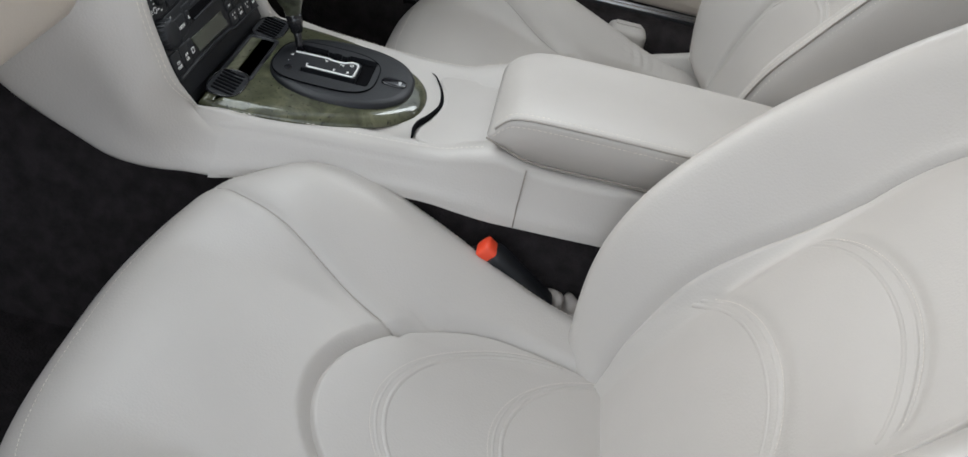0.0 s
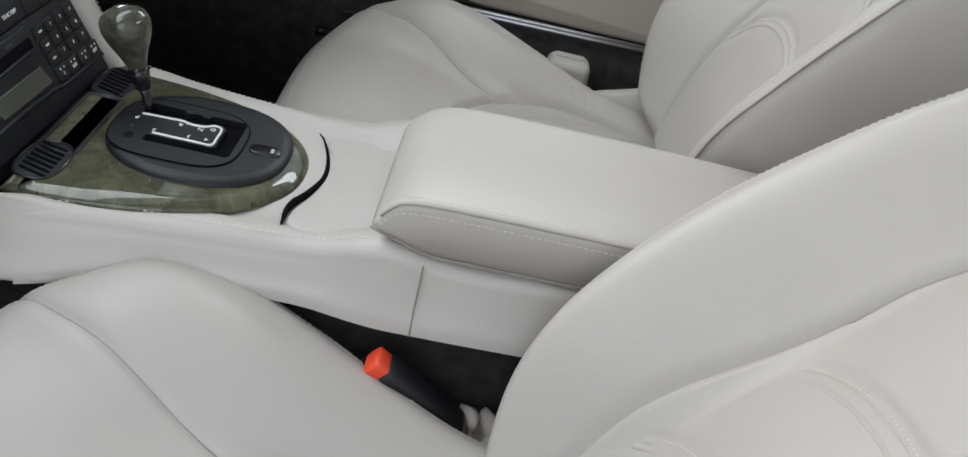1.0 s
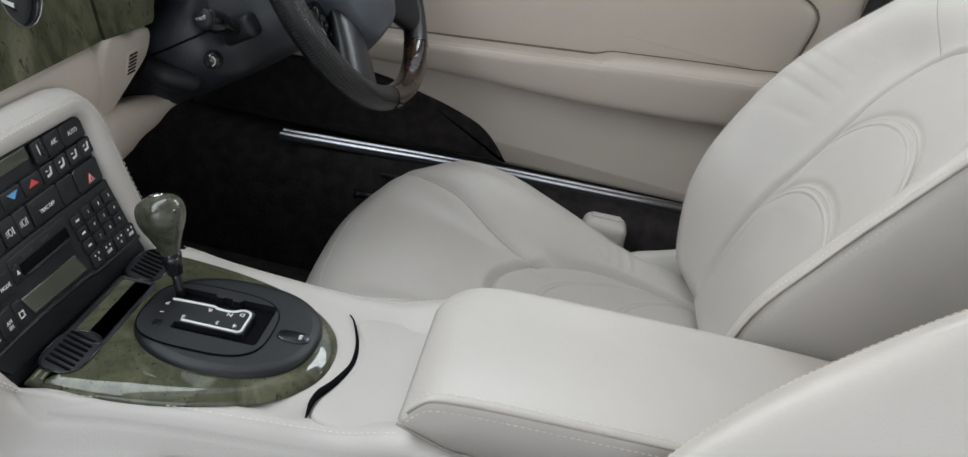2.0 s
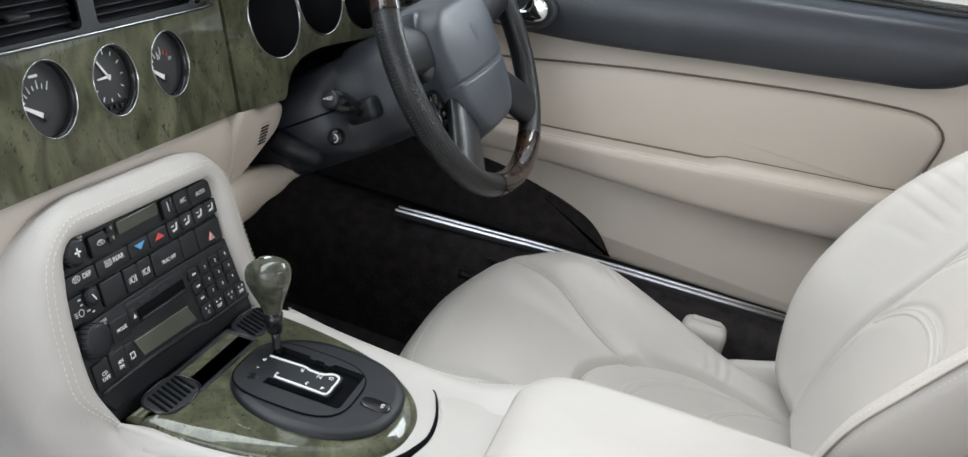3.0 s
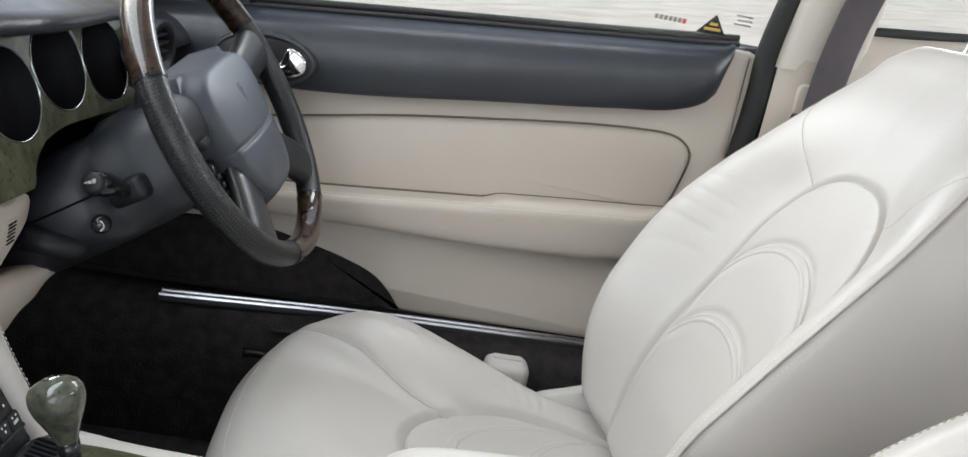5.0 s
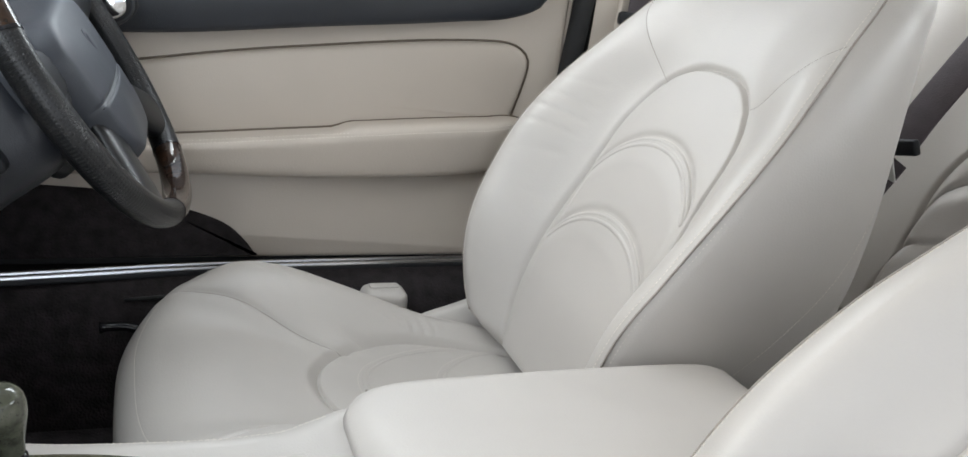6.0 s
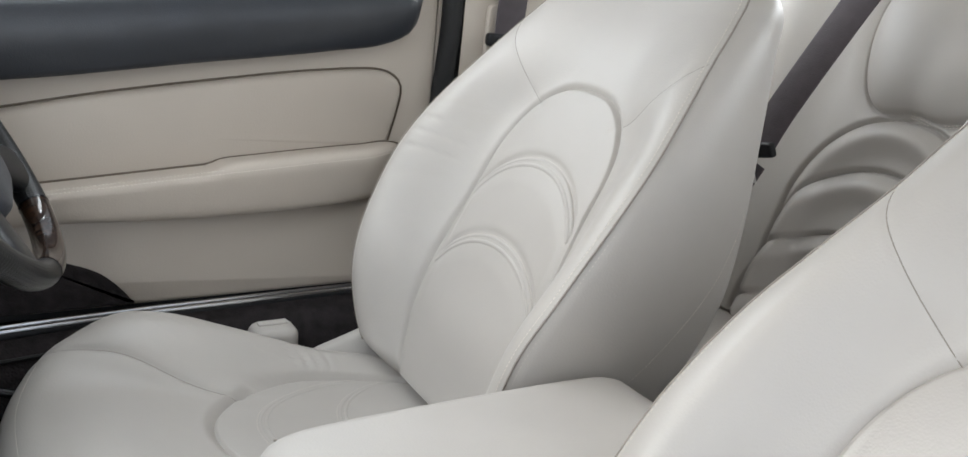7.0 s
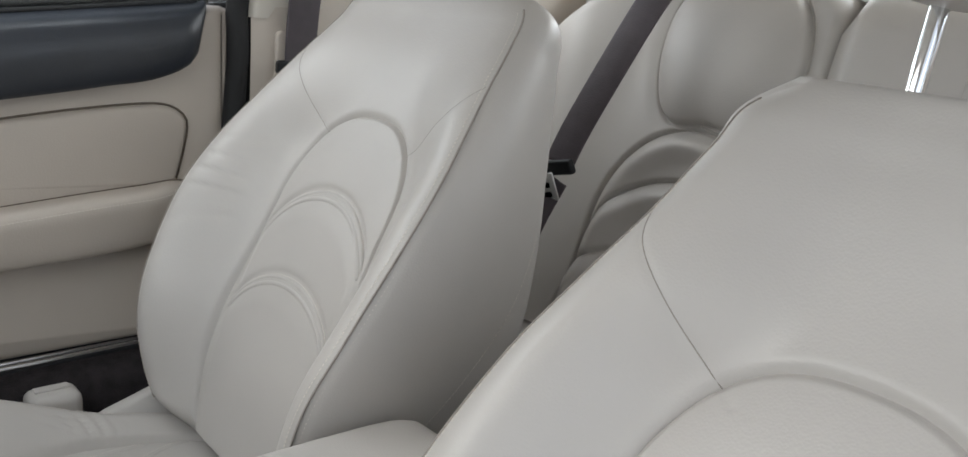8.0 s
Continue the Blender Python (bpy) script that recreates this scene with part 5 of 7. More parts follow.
def bev_arch(x0, x1, top, bottom, r, n=14):
    pts = [(x0, bottom)]
    for q in np.linspace(math.pi, math.pi / 2, n):
        pts.append((x0 + r + r * math.cos(q), top + r - r * math.sin(q)))
    for q in np.linspace(math.pi / 2, 0, n):
        pts.append((x1 - r + r * math.cos(q), top + r - r * math.sin(q)))
    pts.append((x1, bottom))
    return pts


surround = thing("stack_surround", "cream leather arch round the radio panel with twin stitching", "console trim", (0, 0, 0))


def leg_in(line, off):
    """The arch's legs draw in at their feet to meet the console's edge."""
    return [(u + (off if u < 0 else -off) * 0.85 * float(smooth((v / STK_V - 0.62) / 0.40)), v) for u, v in line]


def cheek_foot(side, t, edge_u):
    """Where the leather meets the footwell, from the console (t 0) up to the knee roll (t 1)."""
    k = [0, 0.3, 0.6, 0.85, 1]
    return np.array([edge_u + side * float(curve(t, k, [0.024 + 0.016 * (side > 0), 0.026 + 0.006 * (side > 0), 0.030, 0.058, 0.100])), float(curve(t, k, [0.112, 0.172, 0.222, 0.250, 0.262])), float(curve(t, k, [0.3675, 0.379, 0.405, 0.447, 0.492]))])


def surround_sheet():
    """From the panel's edge over a padded crest, then out and down: a cheek beside each leg, a tuck under the knee roll above."""
    n = 170
    loops = [leg_in(evenly(bev_arch(STK_X0 - off, STK_X1 + off, -off * 0.72, STK_V - 0.010, 0.014 + off * 1.15, 20), n), off) for off in (-0.001, 0.0, 0.004, 0.012, 0.020, 0.026)]
    hs = (-0.004, 0.002, 0.0052, 0.0068, 0.0060, 0.0030)
    crest = [[np.array(stack(u, v, h)) for u, v in lp] for lp, h in zip(loops, hs)]
    tuck = [np.array(stack(u, v, -0.026)) for u, v in evenly(bev_arch(STK_X0 - 0.038, STK_X1 + 0.038, -0.030, STK_V - 0.010, 0.055, 20), n)]
    cols = []
    for i in range(n):
        u, v = loops[-1][i]
        side = -1 if i < n / 2 else 1
        t = (STK_V - 0.010 - v) / (STK_V + 0.004)
        lo = float(smooth((abs(i - n / 2 + 0.5) / (n / 2) - 0.26) / 0.20))
        foot = cheek_foot(side, min(1.0, max(0.0, t)), min(u, STK_X0 - 0.004) if side < 0 else max(u, STK_X1 + 0.004))
        end = foot * lo + tuck[i] * (1 - lo)
        a = crest[-1][i]
        d = a - crest[-2][i]
        d = d / max(1e-6, np.linalg.norm(d)) * 0.008 * (0.3 + 0.7 * float(smooth(t / 0.5)))
        swell = np.array([side * 0.005, -0.005, 0.0]) * lo * float(smooth(t / 0.5))
        tail = [a + d + (end - a) * 0.08, a * 0.62 + end * 0.38 + swell + d * 0.8, a * 0.3 + end * 0.7 + swell * 0.8, end, end + np.array([-side * 0.012, 0.008, 0.003]) * lo * float(smooth(t / 0.3))]
        cols.append(spline([c[i] for c in crest] + tail, 46))

    def console_edge(side, y, inset):
        w, t, b = (float(curve(y, CON_Y, k)) for k in (CON_W, CON_T, CON_B))
        f = 0.018 + 0.012 * float(smooth((y + 0.02) / 0.15))
        pro = [(w - 0.018, t), (w - 0.008, t), (w - 0.001, t - 0.003), (w + 0.004, t - 0.012), (w + f * 0.32, b + (t - b) * 0.68), (w + f * 0.62, b + (t - b) * 0.38), (w + f * 0.9, b + 0.01), (w + f, b), (w + f - 0.012, b + 0.003)]
        return np.array([(side * (x - inset) + (float(rail(y)) if side > 0 else 0), y, z - inset * 0.3) for x, z in spline(pro, 46)])

    # ease the feet of the legs into the console's section
    j = np.arange(46)
    wj = smooth((j - 8) / 12.0)[:, None]
    for k in range(18):
        for i, side in ((k, -1), (n - 1 - k, 1)):
            f = float(1 - smooth(k / 18.0)) * 0.85
            cols[i] = cols[i] * (1 - f * wj) + console_edge(side, 0.088 + 0.0024 * k, 0.0) * f * wj
    cols = [console_edge(-1, 0.055, 0.0012), console_edge(-1, 0.080, 0.0002)] + cols + [console_edge(1, 0.080, 0.0002), console_edge(1, 0.055, 0.0012)]
    return grid([list(map(tuple, c)) for c in cols])


part("surround_leather", surround_sheet(), IVORY, surround, "padded cream leather sweeping into the console")
for off, h in ((0.0170, 0.0072), (0.0226, 0.0060)):
    a = leg_in(evenly(bev_arch(STK_X0 - off, STK_X1 + off, -off * 0.72, STK_V, 0.014 + off * 1.1), 160), off)
    part("stitching", stitches(np.array([stack(u, v, h) for u, v in a]), nrm=(0, -1, 0.4)), STITCH, surround)


radio = thing("control_panel", "black climate and radio control panel with many buttons", "car radio", (0, 0, 0))
part("panel_backing", pad(bev_arch(STK_X0, STK_X1, 0.0, STK_V - 0.006, 0.014, 8), lambda u, v, h: stack(u, v, h - 0.010), 0.006, 0.001), PLASTIC, radio, smooth=False)


def on_face(u, v, h):
    """A point over the panel: u across, v down the slope, h above the keys' faces."""
    z = 0.553 - v / SL
    return (u, stack_y(z) - h / SL, z + h * 0.42 / SL)


def on_panel(u, v, h):
    """A frame lying on the panel: x to the right, y up the slope."""
    p = on_face(u, v, h)
    return Matrix(((1, 0, 0, p[0]), (0, 0.42 / SL, -1 / SL, p[1]), (0, 1 / SL, 0.42 / SL, p[2]), (0, 0, 0, 1)))


def key(u0, v0, u1, v1, h=0.0, material=None, name="button", label="", r=0.0018):
    o = box2(u0, v0, u1, v1, r=r, n=4)
    return part(name, pad(o, lambda u, v, k: on_face(u, v, k - 0.005), 0.005 + h, 0.0010, steps=3), material or PLASTIC, radio, label)


def legend(text, u, v, size, parent, material=None, h=0.0003):
    part("legend", lettering(text, size, on_panel(u, v, h)), material or WHITE, parent, smooth=False)


def bars(parent, items, h=0.0002, material=None):
    """Small printed marks: (u, v, width, height, turn)."""
    part("legend", merge(*[rbox((w, t, 0.0003), (0, 0, 0), 0, 1, on_panel(u, v, h) @ Matrix.Rotation(radians(q), 4, "Z")) for u, v, w, t, q in items]), material or WHITE, parent, smooth=False)


def ringlet(parent, u, v, a, b, square=False, material=None, r=0.0003):
    q = [(-a, -b), (a, -b), (a, b), (-a, b)] if square else [(a * math.cos(t), b * math.sin(t)) for t in np.linspace(0, 2 * math.pi, 18, endpoint=False)]
    part("legend", tube([on_face(u + x, v + y, 0.0002) for x, y in q], r, 5, closed=True), material or WHITE, parent)


def wedge(parent, pts, material, h=0.0001):
    part("legend", pad(pts, lambda u, v, k: on_face(u, v, k + h), 0.0004, 0.0001, steps=1), material, parent, smooth=False)


def knob(u, v, r, height, label):
    p = np.array(on_face(u, v, -0.004))
    nrm = np.array((0, -1 / SL, 0.42 / SL))
    k = part("knob", tube([p + nrm * t for t in (0.001, height * 0.3, height * 0.80, height * 0.95, height)], [r * 1.06, r, r * 0.97, r * 0.88, r * 0.70], 32), PLASTIC, radio, label)
    for j in range(22):
        q = 2 * math.pi * j / 22
        part("knob_rib", tube([p + nrm * t + r * np.array((math.cos(q), math.sin(q) * 0.42 / SL, math.sin(q) / SL)) for t in (height * 0.15, height * 0.85)], 0.0007, 5), PLASTIC, k)
    return k


# climate row
k = knob(-0.1035, 0.0055, 0.0105, 0.010, "round fan knob")
legend("PUSH\nOFF", -0.0880, 0.0005, 0.0030, k, h=-0.0038)
part("legend", merge(*[rbox((0.0014, 0.0030, 0.0004), (0, 0.0020, 0), 0.0004, 1, on_panel(-0.1035, 0.0055, 0.0062) @ Matrix.Rotation(radians(q), 4, "Z")) for q in (0, 90, 180, 270)]), WHITE, k, smooth=False)
k = key(-0.0830, 0.0010, -0.0640, 0.0180, label="recirculation button")
ringlet(k, -0.0715, 0.0090, 0.0042, 0.0016)
bars(k, [(-0.0720, 0.0070, 0.0040, 0.0007, 0), (-0.0712, 0.0090, 0.0024, 0.0008, 0)])
for v in (0.0032, 0.0113):
    k = key(-0.0615, v - 0.0022, -0.0565, v + 0.0022, name="unit_button", r=0.0020)
    bars(k, [(-0.0525, v, 0.0022, 0.0030, 0)], h=-0.0038, material=STEEL)
key(-0.0468, 0.0004, 0.0058, 0.0112, -0.0015, LCD, "display", "grey-green climate display", r=0.001)
k = key(0.0105, 0.0012, 0.0265, 0.0190)
bars(k, [(0.0172, 0.0085, 0.0010, 0.0085, 0)])
part("slider", rbox((0.0030, 0.0120, 0.0016), (0, 0, 0), 0.0006, 1, on_panel(0.0215, 0.0090, 0.0004)), GLOSS_BLACK, k)
k = key(0.0280, 0.0012, 0.0492, 0.0193)
legend("A/C", 0.0390, 0.0098, 0.0056, k)
k = key(0.0505, 0.0016, 0.0832, 0.0195)
legend("AUTO", 0.0662, 0.0108, 0.0052, k)
# second row
k = key(-0.1190, 0.0212, -0.0850, 0.0335)
legend("DEF", -0.0955, 0.0258, 0.0056, k)
ringlet(k, -0.1070, 0.0252, 0.0040, 0.0024)
bars(k, [(-0.1090 + 0.0018 * q, 0.0252, 0.0005, 0.0032, 0) for q in range(3)])
k = key(-0.0835, 0.0212, -0.0452, 0.0340)
legend("REAR", -0.0585, 0.0262, 0.0056, k)
ringlet(k, -0.0708, 0.0262, 0.0036, 0.0024, True)
bars(k, [(-0.0726 + 0.0018 * q, 0.0262, 0.0005, 0.0032, 0) for q in range(3)])
k = key(-0.0440, 0.0212, -0.0185, 0.0342)
wedge(k, [(-0.0375, 0.0245), (-0.0240, 0.0245), (-0.0307, 0.0298)], BLUE)
k = key(-0.0173, 0.0212, 0.0076, 0.0345)
wedge(k, [(-0.0112, 0.0298), (0.0020, 0.0298), (-0.0046, 0.0245)], RED)
for j, u in enumerate((0.0187, 0.0378, 0.0575, 0.0763)):
    k = key(u - 0.0092, 0.0212, u + 0.0088, 0.0352)
    bars(k, [(u - 0.0012, 0.0300, 0.0058, 0.0018, 8), (u + 0.0022, 0.0272, 0.0017, 0.0060, -16), (u - 0.0030, 0.0262, 0.0030, 0.0009, 20 * (j % 2))])
# third row
k = key(-0.1225, 0.0372, -0.0872, 0.0585, -0.0015, name="lamp_switch_plate")
k = knob(-0.0985, 0.0428, 0.0066, 0.0075, "small headlamp switch")
bars(k, [(-0.0985, 0.0428, 0.0010, 0.0060, 30)], h=0.0037)
bars(k, [(-0.1090, 0.0410, 0.0030, 0.0011, 0), (-0.1080, 0.0452, 0.0028, 0.0011, 0), (-0.1030, 0.0520, 0.0034, 0.0011, 0), (-0.0985, 0.0545, 0.0026, 0.0011, 0)], h=-0.0014)
ringlet(k, -0.1120, 0.0500, 0.0026, 0.0026)
bars(k, [(-0.1160, 0.0490 + 0.0016 * q, 0.0026, 0.0005, 0) for q in range(3)], h=-0.0014)
key(-0.0860, 0.0375, -0.0600, 0.0572, name="blank_key")
for u in (-0.0488, -0.0312):
    k = key(u - 0.0090, 0.0378, u + 0.0078, 0.0580)
    ringlet(k, u - 0.0008, 0.0485, 0.0020, 0.0026)
    bars(k, [(u - 0.0046, 0.0468 + 0.0017 * q, 0.0030, 0.0005, 12) for q in range(3)] + [(u + 0.0030, 0.0485, 0.0008, 0.0056, 0)])
k = key(-0.0212, 0.0382, 0.0190, 0.0585)
legend("TRAC OFF", -0.0008, 0.0500, 0.0044, k)
key(0.0204, 0.0386, 0.0432, 0.0588, name="blank_key")
k = key(0.0446, 0.0388, 0.0826, 0.0590, label="hazard light button")
wedge(k, [(0.0592, 0.0556), (0.0698, 0.0556), (0.0645, 0.0478)], RED)
for f in (0.80, 0.46):
    part("legend", tube([on_face(0.0645 + a * f, 0.0532 + b * f, 0.0006) for a, b in ((-0.0053, 0.0026), (0.0053, 0.0026), (0, -0.0053))], 0.00035, 5, closed=True), WHITE, k)
# radio
face = [(-0.1235, 0.0615), (-0.055, 0.0600), (0.02, 0.0605), (0.0865, 0.0625), (0.0915, 0.095), (0.1005, 0.1395), (0.0, 0.1385), (-0.1075, 0.1345), (-0.1195, 0.1200), (-0.1245, 0.098)]
fl = [tuple(np.array(p) + (np.array(q) - np.array(p)) * t) for p, q in zip(face, face[1:] + face[:1]) for t in np.linspace(0, 1, 6, endpoint=False)]
part("radio_face", pad(fl, lambda u, v, k: on_face(u, v, k - 0.005), 0.0035, 0.0010, steps=3), PLASTIC, radio, "black radio face")
k = knob(-0.1105, 0.0735, 0.0138, 0.0125, "round volume knob")
legend("PUSH\nON", -0.0925, 0.0672, 0.0032, k, h=-0.0013)
k = key(-0.0892, 0.0690, -0.0672, 0.0880)
legend("MODE", -0.0778, 0.0790, 0.0042, k)
key(-0.0655, 0.0640, 0.0115, 0.0850, -0.0004, name="cassette_door", label="black cassette slot surround")
part("cassette_slot", pad(box2(-0.0555, 0.0725, 0.0095, 0.0815, r=0.0012), lambda u, v, q: on_face(u, v, q - 0.0004), 0.0006, 0.0002), RECESS, radio)
part("cassette_flap", rbox((0.0600, 0.0026, 0.0026), (0, 0, 0), 0.0010, 2, on_panel(-0.0230, 0.0822, 0.0010)), PLASTIC, radio)
k = key(-0.0640, 0.0700, -0.0572, 0.0830, 0.0006, name="eject_key")
wedge(k, [(-0.0624, 0.0776), (-0.0590, 0.0776), (-0.0607, 0.0742)], WHITE, 0.0007)
bars(radio, [(-0.0430, 0.0688, 0.0150, 0.0018, 0), (-0.0190, 0.0690, 0.0110, 0.0022, 0)], material=SHROUD)
part("display", pad([(-0.0682, 0.0945), (0.0066, 0.0968), (0.0134, 0.1140), (-0.0610, 0.1110)], lambda u, v, q: on_face(u, v, q - 0.004), 0.0035, 0.0008, steps=2), LCD, radio, "grey-green radio display", smooth=False)
for u, t in ((-0.1195, "CD\nTAPE"), (-0.1004, "AM\nFM")):
    k = key(u, 0.0908, u + 0.0180, 0.1115, 0.0008)
    legend(t, u + 0.0098, 0.1035, 0.0042, k, h=0.0011)
k = key(-0.0812, 0.0925, -0.0700, 0.1110)
ringlet(k, -0.0750, 0.1035, 0.0024, 0.0022, True, r=0.0006)
for r_ in range(3):
    for c_ in range(4):
        u, v = (0.0255, 0.0420, 0.0590, 0.0765)[c_] + 0.0013 * r_, 0.0745 + 0.0120 * r_
        k = key(u - 0.0072, v - 0.0050, u + 0.0072, v + 0.0050, 0.0004, name="number_key", r=0.0020)
        if c_ == 0:
            bars(k, [(u, v, 0.0050, 0.0016, 0)], h=0.0006)
        else:
            legend(str(r_ * 3 + c_), u + 0.0010, v, 0.0040, k, h=0.0007)
for u, v, t in ((0.0315, 0.1128, "C"), (0.0495, 0.1140, "SEEK"), (0.0695, 0.1152, "0"), (0.0878, 0.1160, "SEEK")):
    k = key(u - 0.0085, v - 0.0068, u + 0.0085, v + 0.0070, 0.0004)
    legend(t, u, v + 0.0010, 0.0038, k, h=0.0007)
    bars(k, [(u - 0.003, v - 0.0036, 0.0016, 0.0016, 45), (u + 0.003, v - 0.0036, 0.0016, 0.0016, 45)], h=0.0006)
part("radio_ledge", tube([on_face(u, v, -0.0015) for u, v in spline([(-0.116, 0.1160), (-0.06, 0.1160), (0.012, 0.1195), (0.028, 0.1225), (0.098, 0.1250)], 40)], 0.0022, 8), PLASTIC, radio)

# ---- steering wheel and column ----
WC = Vector((0.400, 0.042, 0.6635))
tl, yw = radians(32.7), radians(-7.9)
w_x = Vector((math.cos(yw), math.sin(yw), 0))
w_n = Vector((math.sin(yw) * math.cos(tl), -math.cos(yw) * math.cos(tl), math.sin(tl)))
w_y = w_n.cross(w_x)
wheel_m = Matrix((w_x, w_y, w_n)).transposed().to_4x4()
wheel_m.translation = WC
TURNED = 9.0
wheel = thing("steering_wheel", "four-spoke steering wheel, black leather and dark glossy walnut rim", "steering wheel")
wheel.matrix_world = wheel_m @ pose(0, 0, 0, 0, 0, TURNED)
RIM_R, RIM_T = 0.1655, 0.0140


def rim(a0, a1, fat=1.0, n=40):
    rows, uv = [], []
    for q in np.linspace(radians(a0), radians(a1), n):
        row, ur = [], []
        for p in np.linspace(0, 2 * math.pi, 18, endpoint=False):
            r = RIM_R + RIM_T * fat * math.cos(p)
            row.append((r * math.cos(q), r * math.sin(q), RIM_T * fat * 1.08 * math.sin(p)))
            ur.append((q * RIM_R, p * RIM_T))
        rows.append(row)
        uv.append(ur)
    return grid(rows, wrap_v=True, uv=uv)


part("rim_wood", rim(25, 152, 1.03, 60), WALNUT, wheel, "dark glossy walnut rim section")
part("rim_wood", rim(-112, -62, 1.03, 30), WALNUT, wheel, "dark glossy walnut rim section")
part("rim_leather", rim(152, 248, 1.0, 50), WHEEL_LEATHER, wheel, "perforated black leather rim section")
part("rim_leather", rim(-62, 25, 1.0, 50), WHEEL_LEATHER, wheel, "perforated black leather rim section")
for a in (25, 152, -112, -62):
    part("rim_joint", rim(a - 0.5, a + 0.5, 1.06, 3), GLOSS_BLACK, wheel)


def spoke(a, w0, w1, droop):
    """A leather spoke from hub to rim, broadening at the rim."""
    rows = []
    c, s = math.cos(radians(a)), math.sin(radians(a))
    for t in np.linspace(0, 1, 16):
        r = 0.070 + (RIM_R - 0.070) * t
        w = w0 + (w1 - w0) * t ** 2
        z = -droop * (1 - t) ** 1.5
        th = 0.011 + 0.002 * t
        row = []
        for p in np.linspace(0, 2 * math.pi, 16, endpoint=False):
            d = w * math.copysign(abs(math.cos(p)) ** 0.7, math.cos(p))
            row.append((r * c - d * s, r * s + d * c, z + th * math.sin(p)))
        rows.append(row)
    return grid(rows, wrap_v=True, cap=True)


for a in (14, 166):
    part("spoke", spoke(a, 0.024, 0.030, 0.014), WHEEL_LEATHER, wheel)
for a in (-46, 226):
    part("spoke", spoke(a, 0.027, 0.032, 0.009), WHEEL_LEATHER, wheel)
# airbag cover: a soft pillow, narrower towards its foot, with a pressed crease
def cover_point(s, t):
    """s and t from -1 to 1 across and up the cover."""
    y = -0.020 + (0.082 if t > 0 else 0.084) * t
    half = float(curve(y, [-0.104, -0.095, -0.073, -0.033, 0.0, 0.02, 0.045, 0.062], [0.048, 0.055, 0.066, 0.077, 0.084, 0.087, 0.085, 0.076]))
    e = (abs(s) ** 5 + abs(t) ** 5) ** 0.2
    q = min(1.0, e)
    z = 0.0205 - 0.0125 * q ** 2.6 - 0.018 * max(0.0, (q - 0.86) / 0.14) ** 2
    z -= 0.0042 * math.exp(-((y + 0.028) / 0.0026) ** 2) * (1 - q ** 8)
    pull = 1 - 0.06 * max(0.0, abs(s * t) - 0.45)
    return (s * half * pull, y, z)


ts = sorted(set(np.round(np.r_[np.linspace(-1, 1, 41), np.linspace(-0.22, 0.03, 25)], 4)))
rows = [[cover_point(s, t) for s in np.linspace(-1, 1, 44)] for t in ts]
rows = [[(x * 0.97, y - 0.004, -0.045) for x, y, z in rows[0]]] + rows + [[(x * 0.97, y + 0.004, -0.045) for x, y, z in rows[-1]]]
rows = [[(r[0][0] * 0.98, r[0][1], -0.045)] + r + [(r[-1][0] * 0.98, r[-1][1], -0.045)] for r in rows]
part("airbag_cover", grid(rows), WHEEL_PAD, wheel, "charcoal padded airbag cover")
for dy in (-0.0030, 0.0030):
    part("cover_crease", tube([(x, -0.028 + dy, 0.0188 - 0.0125 * abs(x / 0.078) ** 2.6) for x in np.linspace(-0.070, 0.070, 30)], 0.0009, 8), WHEEL_PAD, wheel)
part("cover_emblem", merge(pad(oval(0, 0.012, 0.010, 0.0135, 30), lambda u, v, h: (u, v, 0.0178 + h), 0.0014, 0.0012), pad(oval(0, 0.012, 0.006, 0.009, 24), lambda u, v, h: (u, v, 0.0188 + h), 0.0014, 0.0008)), WHEEL_PAD, wheel, "embossed round emblem")
part("cover_emblem", pad(box2(0.000, -0.058, 0.012, -0.050, r=0.002), lambda u, v, h: (u, v, 0.0165 + h), 0.0012, 0.0008), WHEEL_PAD, wheel, "embossed bar")
for sx in (-1, 1):
    part("switch_pod", pad(oval(sx * 0.098, 0.012, 0.017, 0.022, 30), lambda u, v, h: (u, v, -0.022 + h), 0.020, 0.008), PLASTIC, wheel, "thumb switch pod")
    part("switch_pod", pad(oval(sx * 0.082, -0.050, 0.016, 0.028, 30), lambda u, v, h: (u, v, -0.03 + h), 0.016, 0.006), GLOSS_BLACK, wheel, "thumb switch pod")
    for k in range(4):
        part("switch_button", rbox((0.007, 0.006, 0.004), (sx * (0.086 + 0.002 * k), -0.070 + 0.010 * k, -0.013), 0.0012, 2), PLASTIC, wheel)
hub = [[((0.075 + 0.01 * t) * math.cos(q), (0.07 + 0.01 * t) * math.sin(q) - 0.01, -0.022 - 0.05 * t) for q in np.linspace(0, 2 * math.pi, 36, endpoint=False)] for t in np.linspace(0, 1, 6)]
part("hub", grid(hub, wrap_v=True, cap=True), PLASTIC, wheel, "black plastic hub")

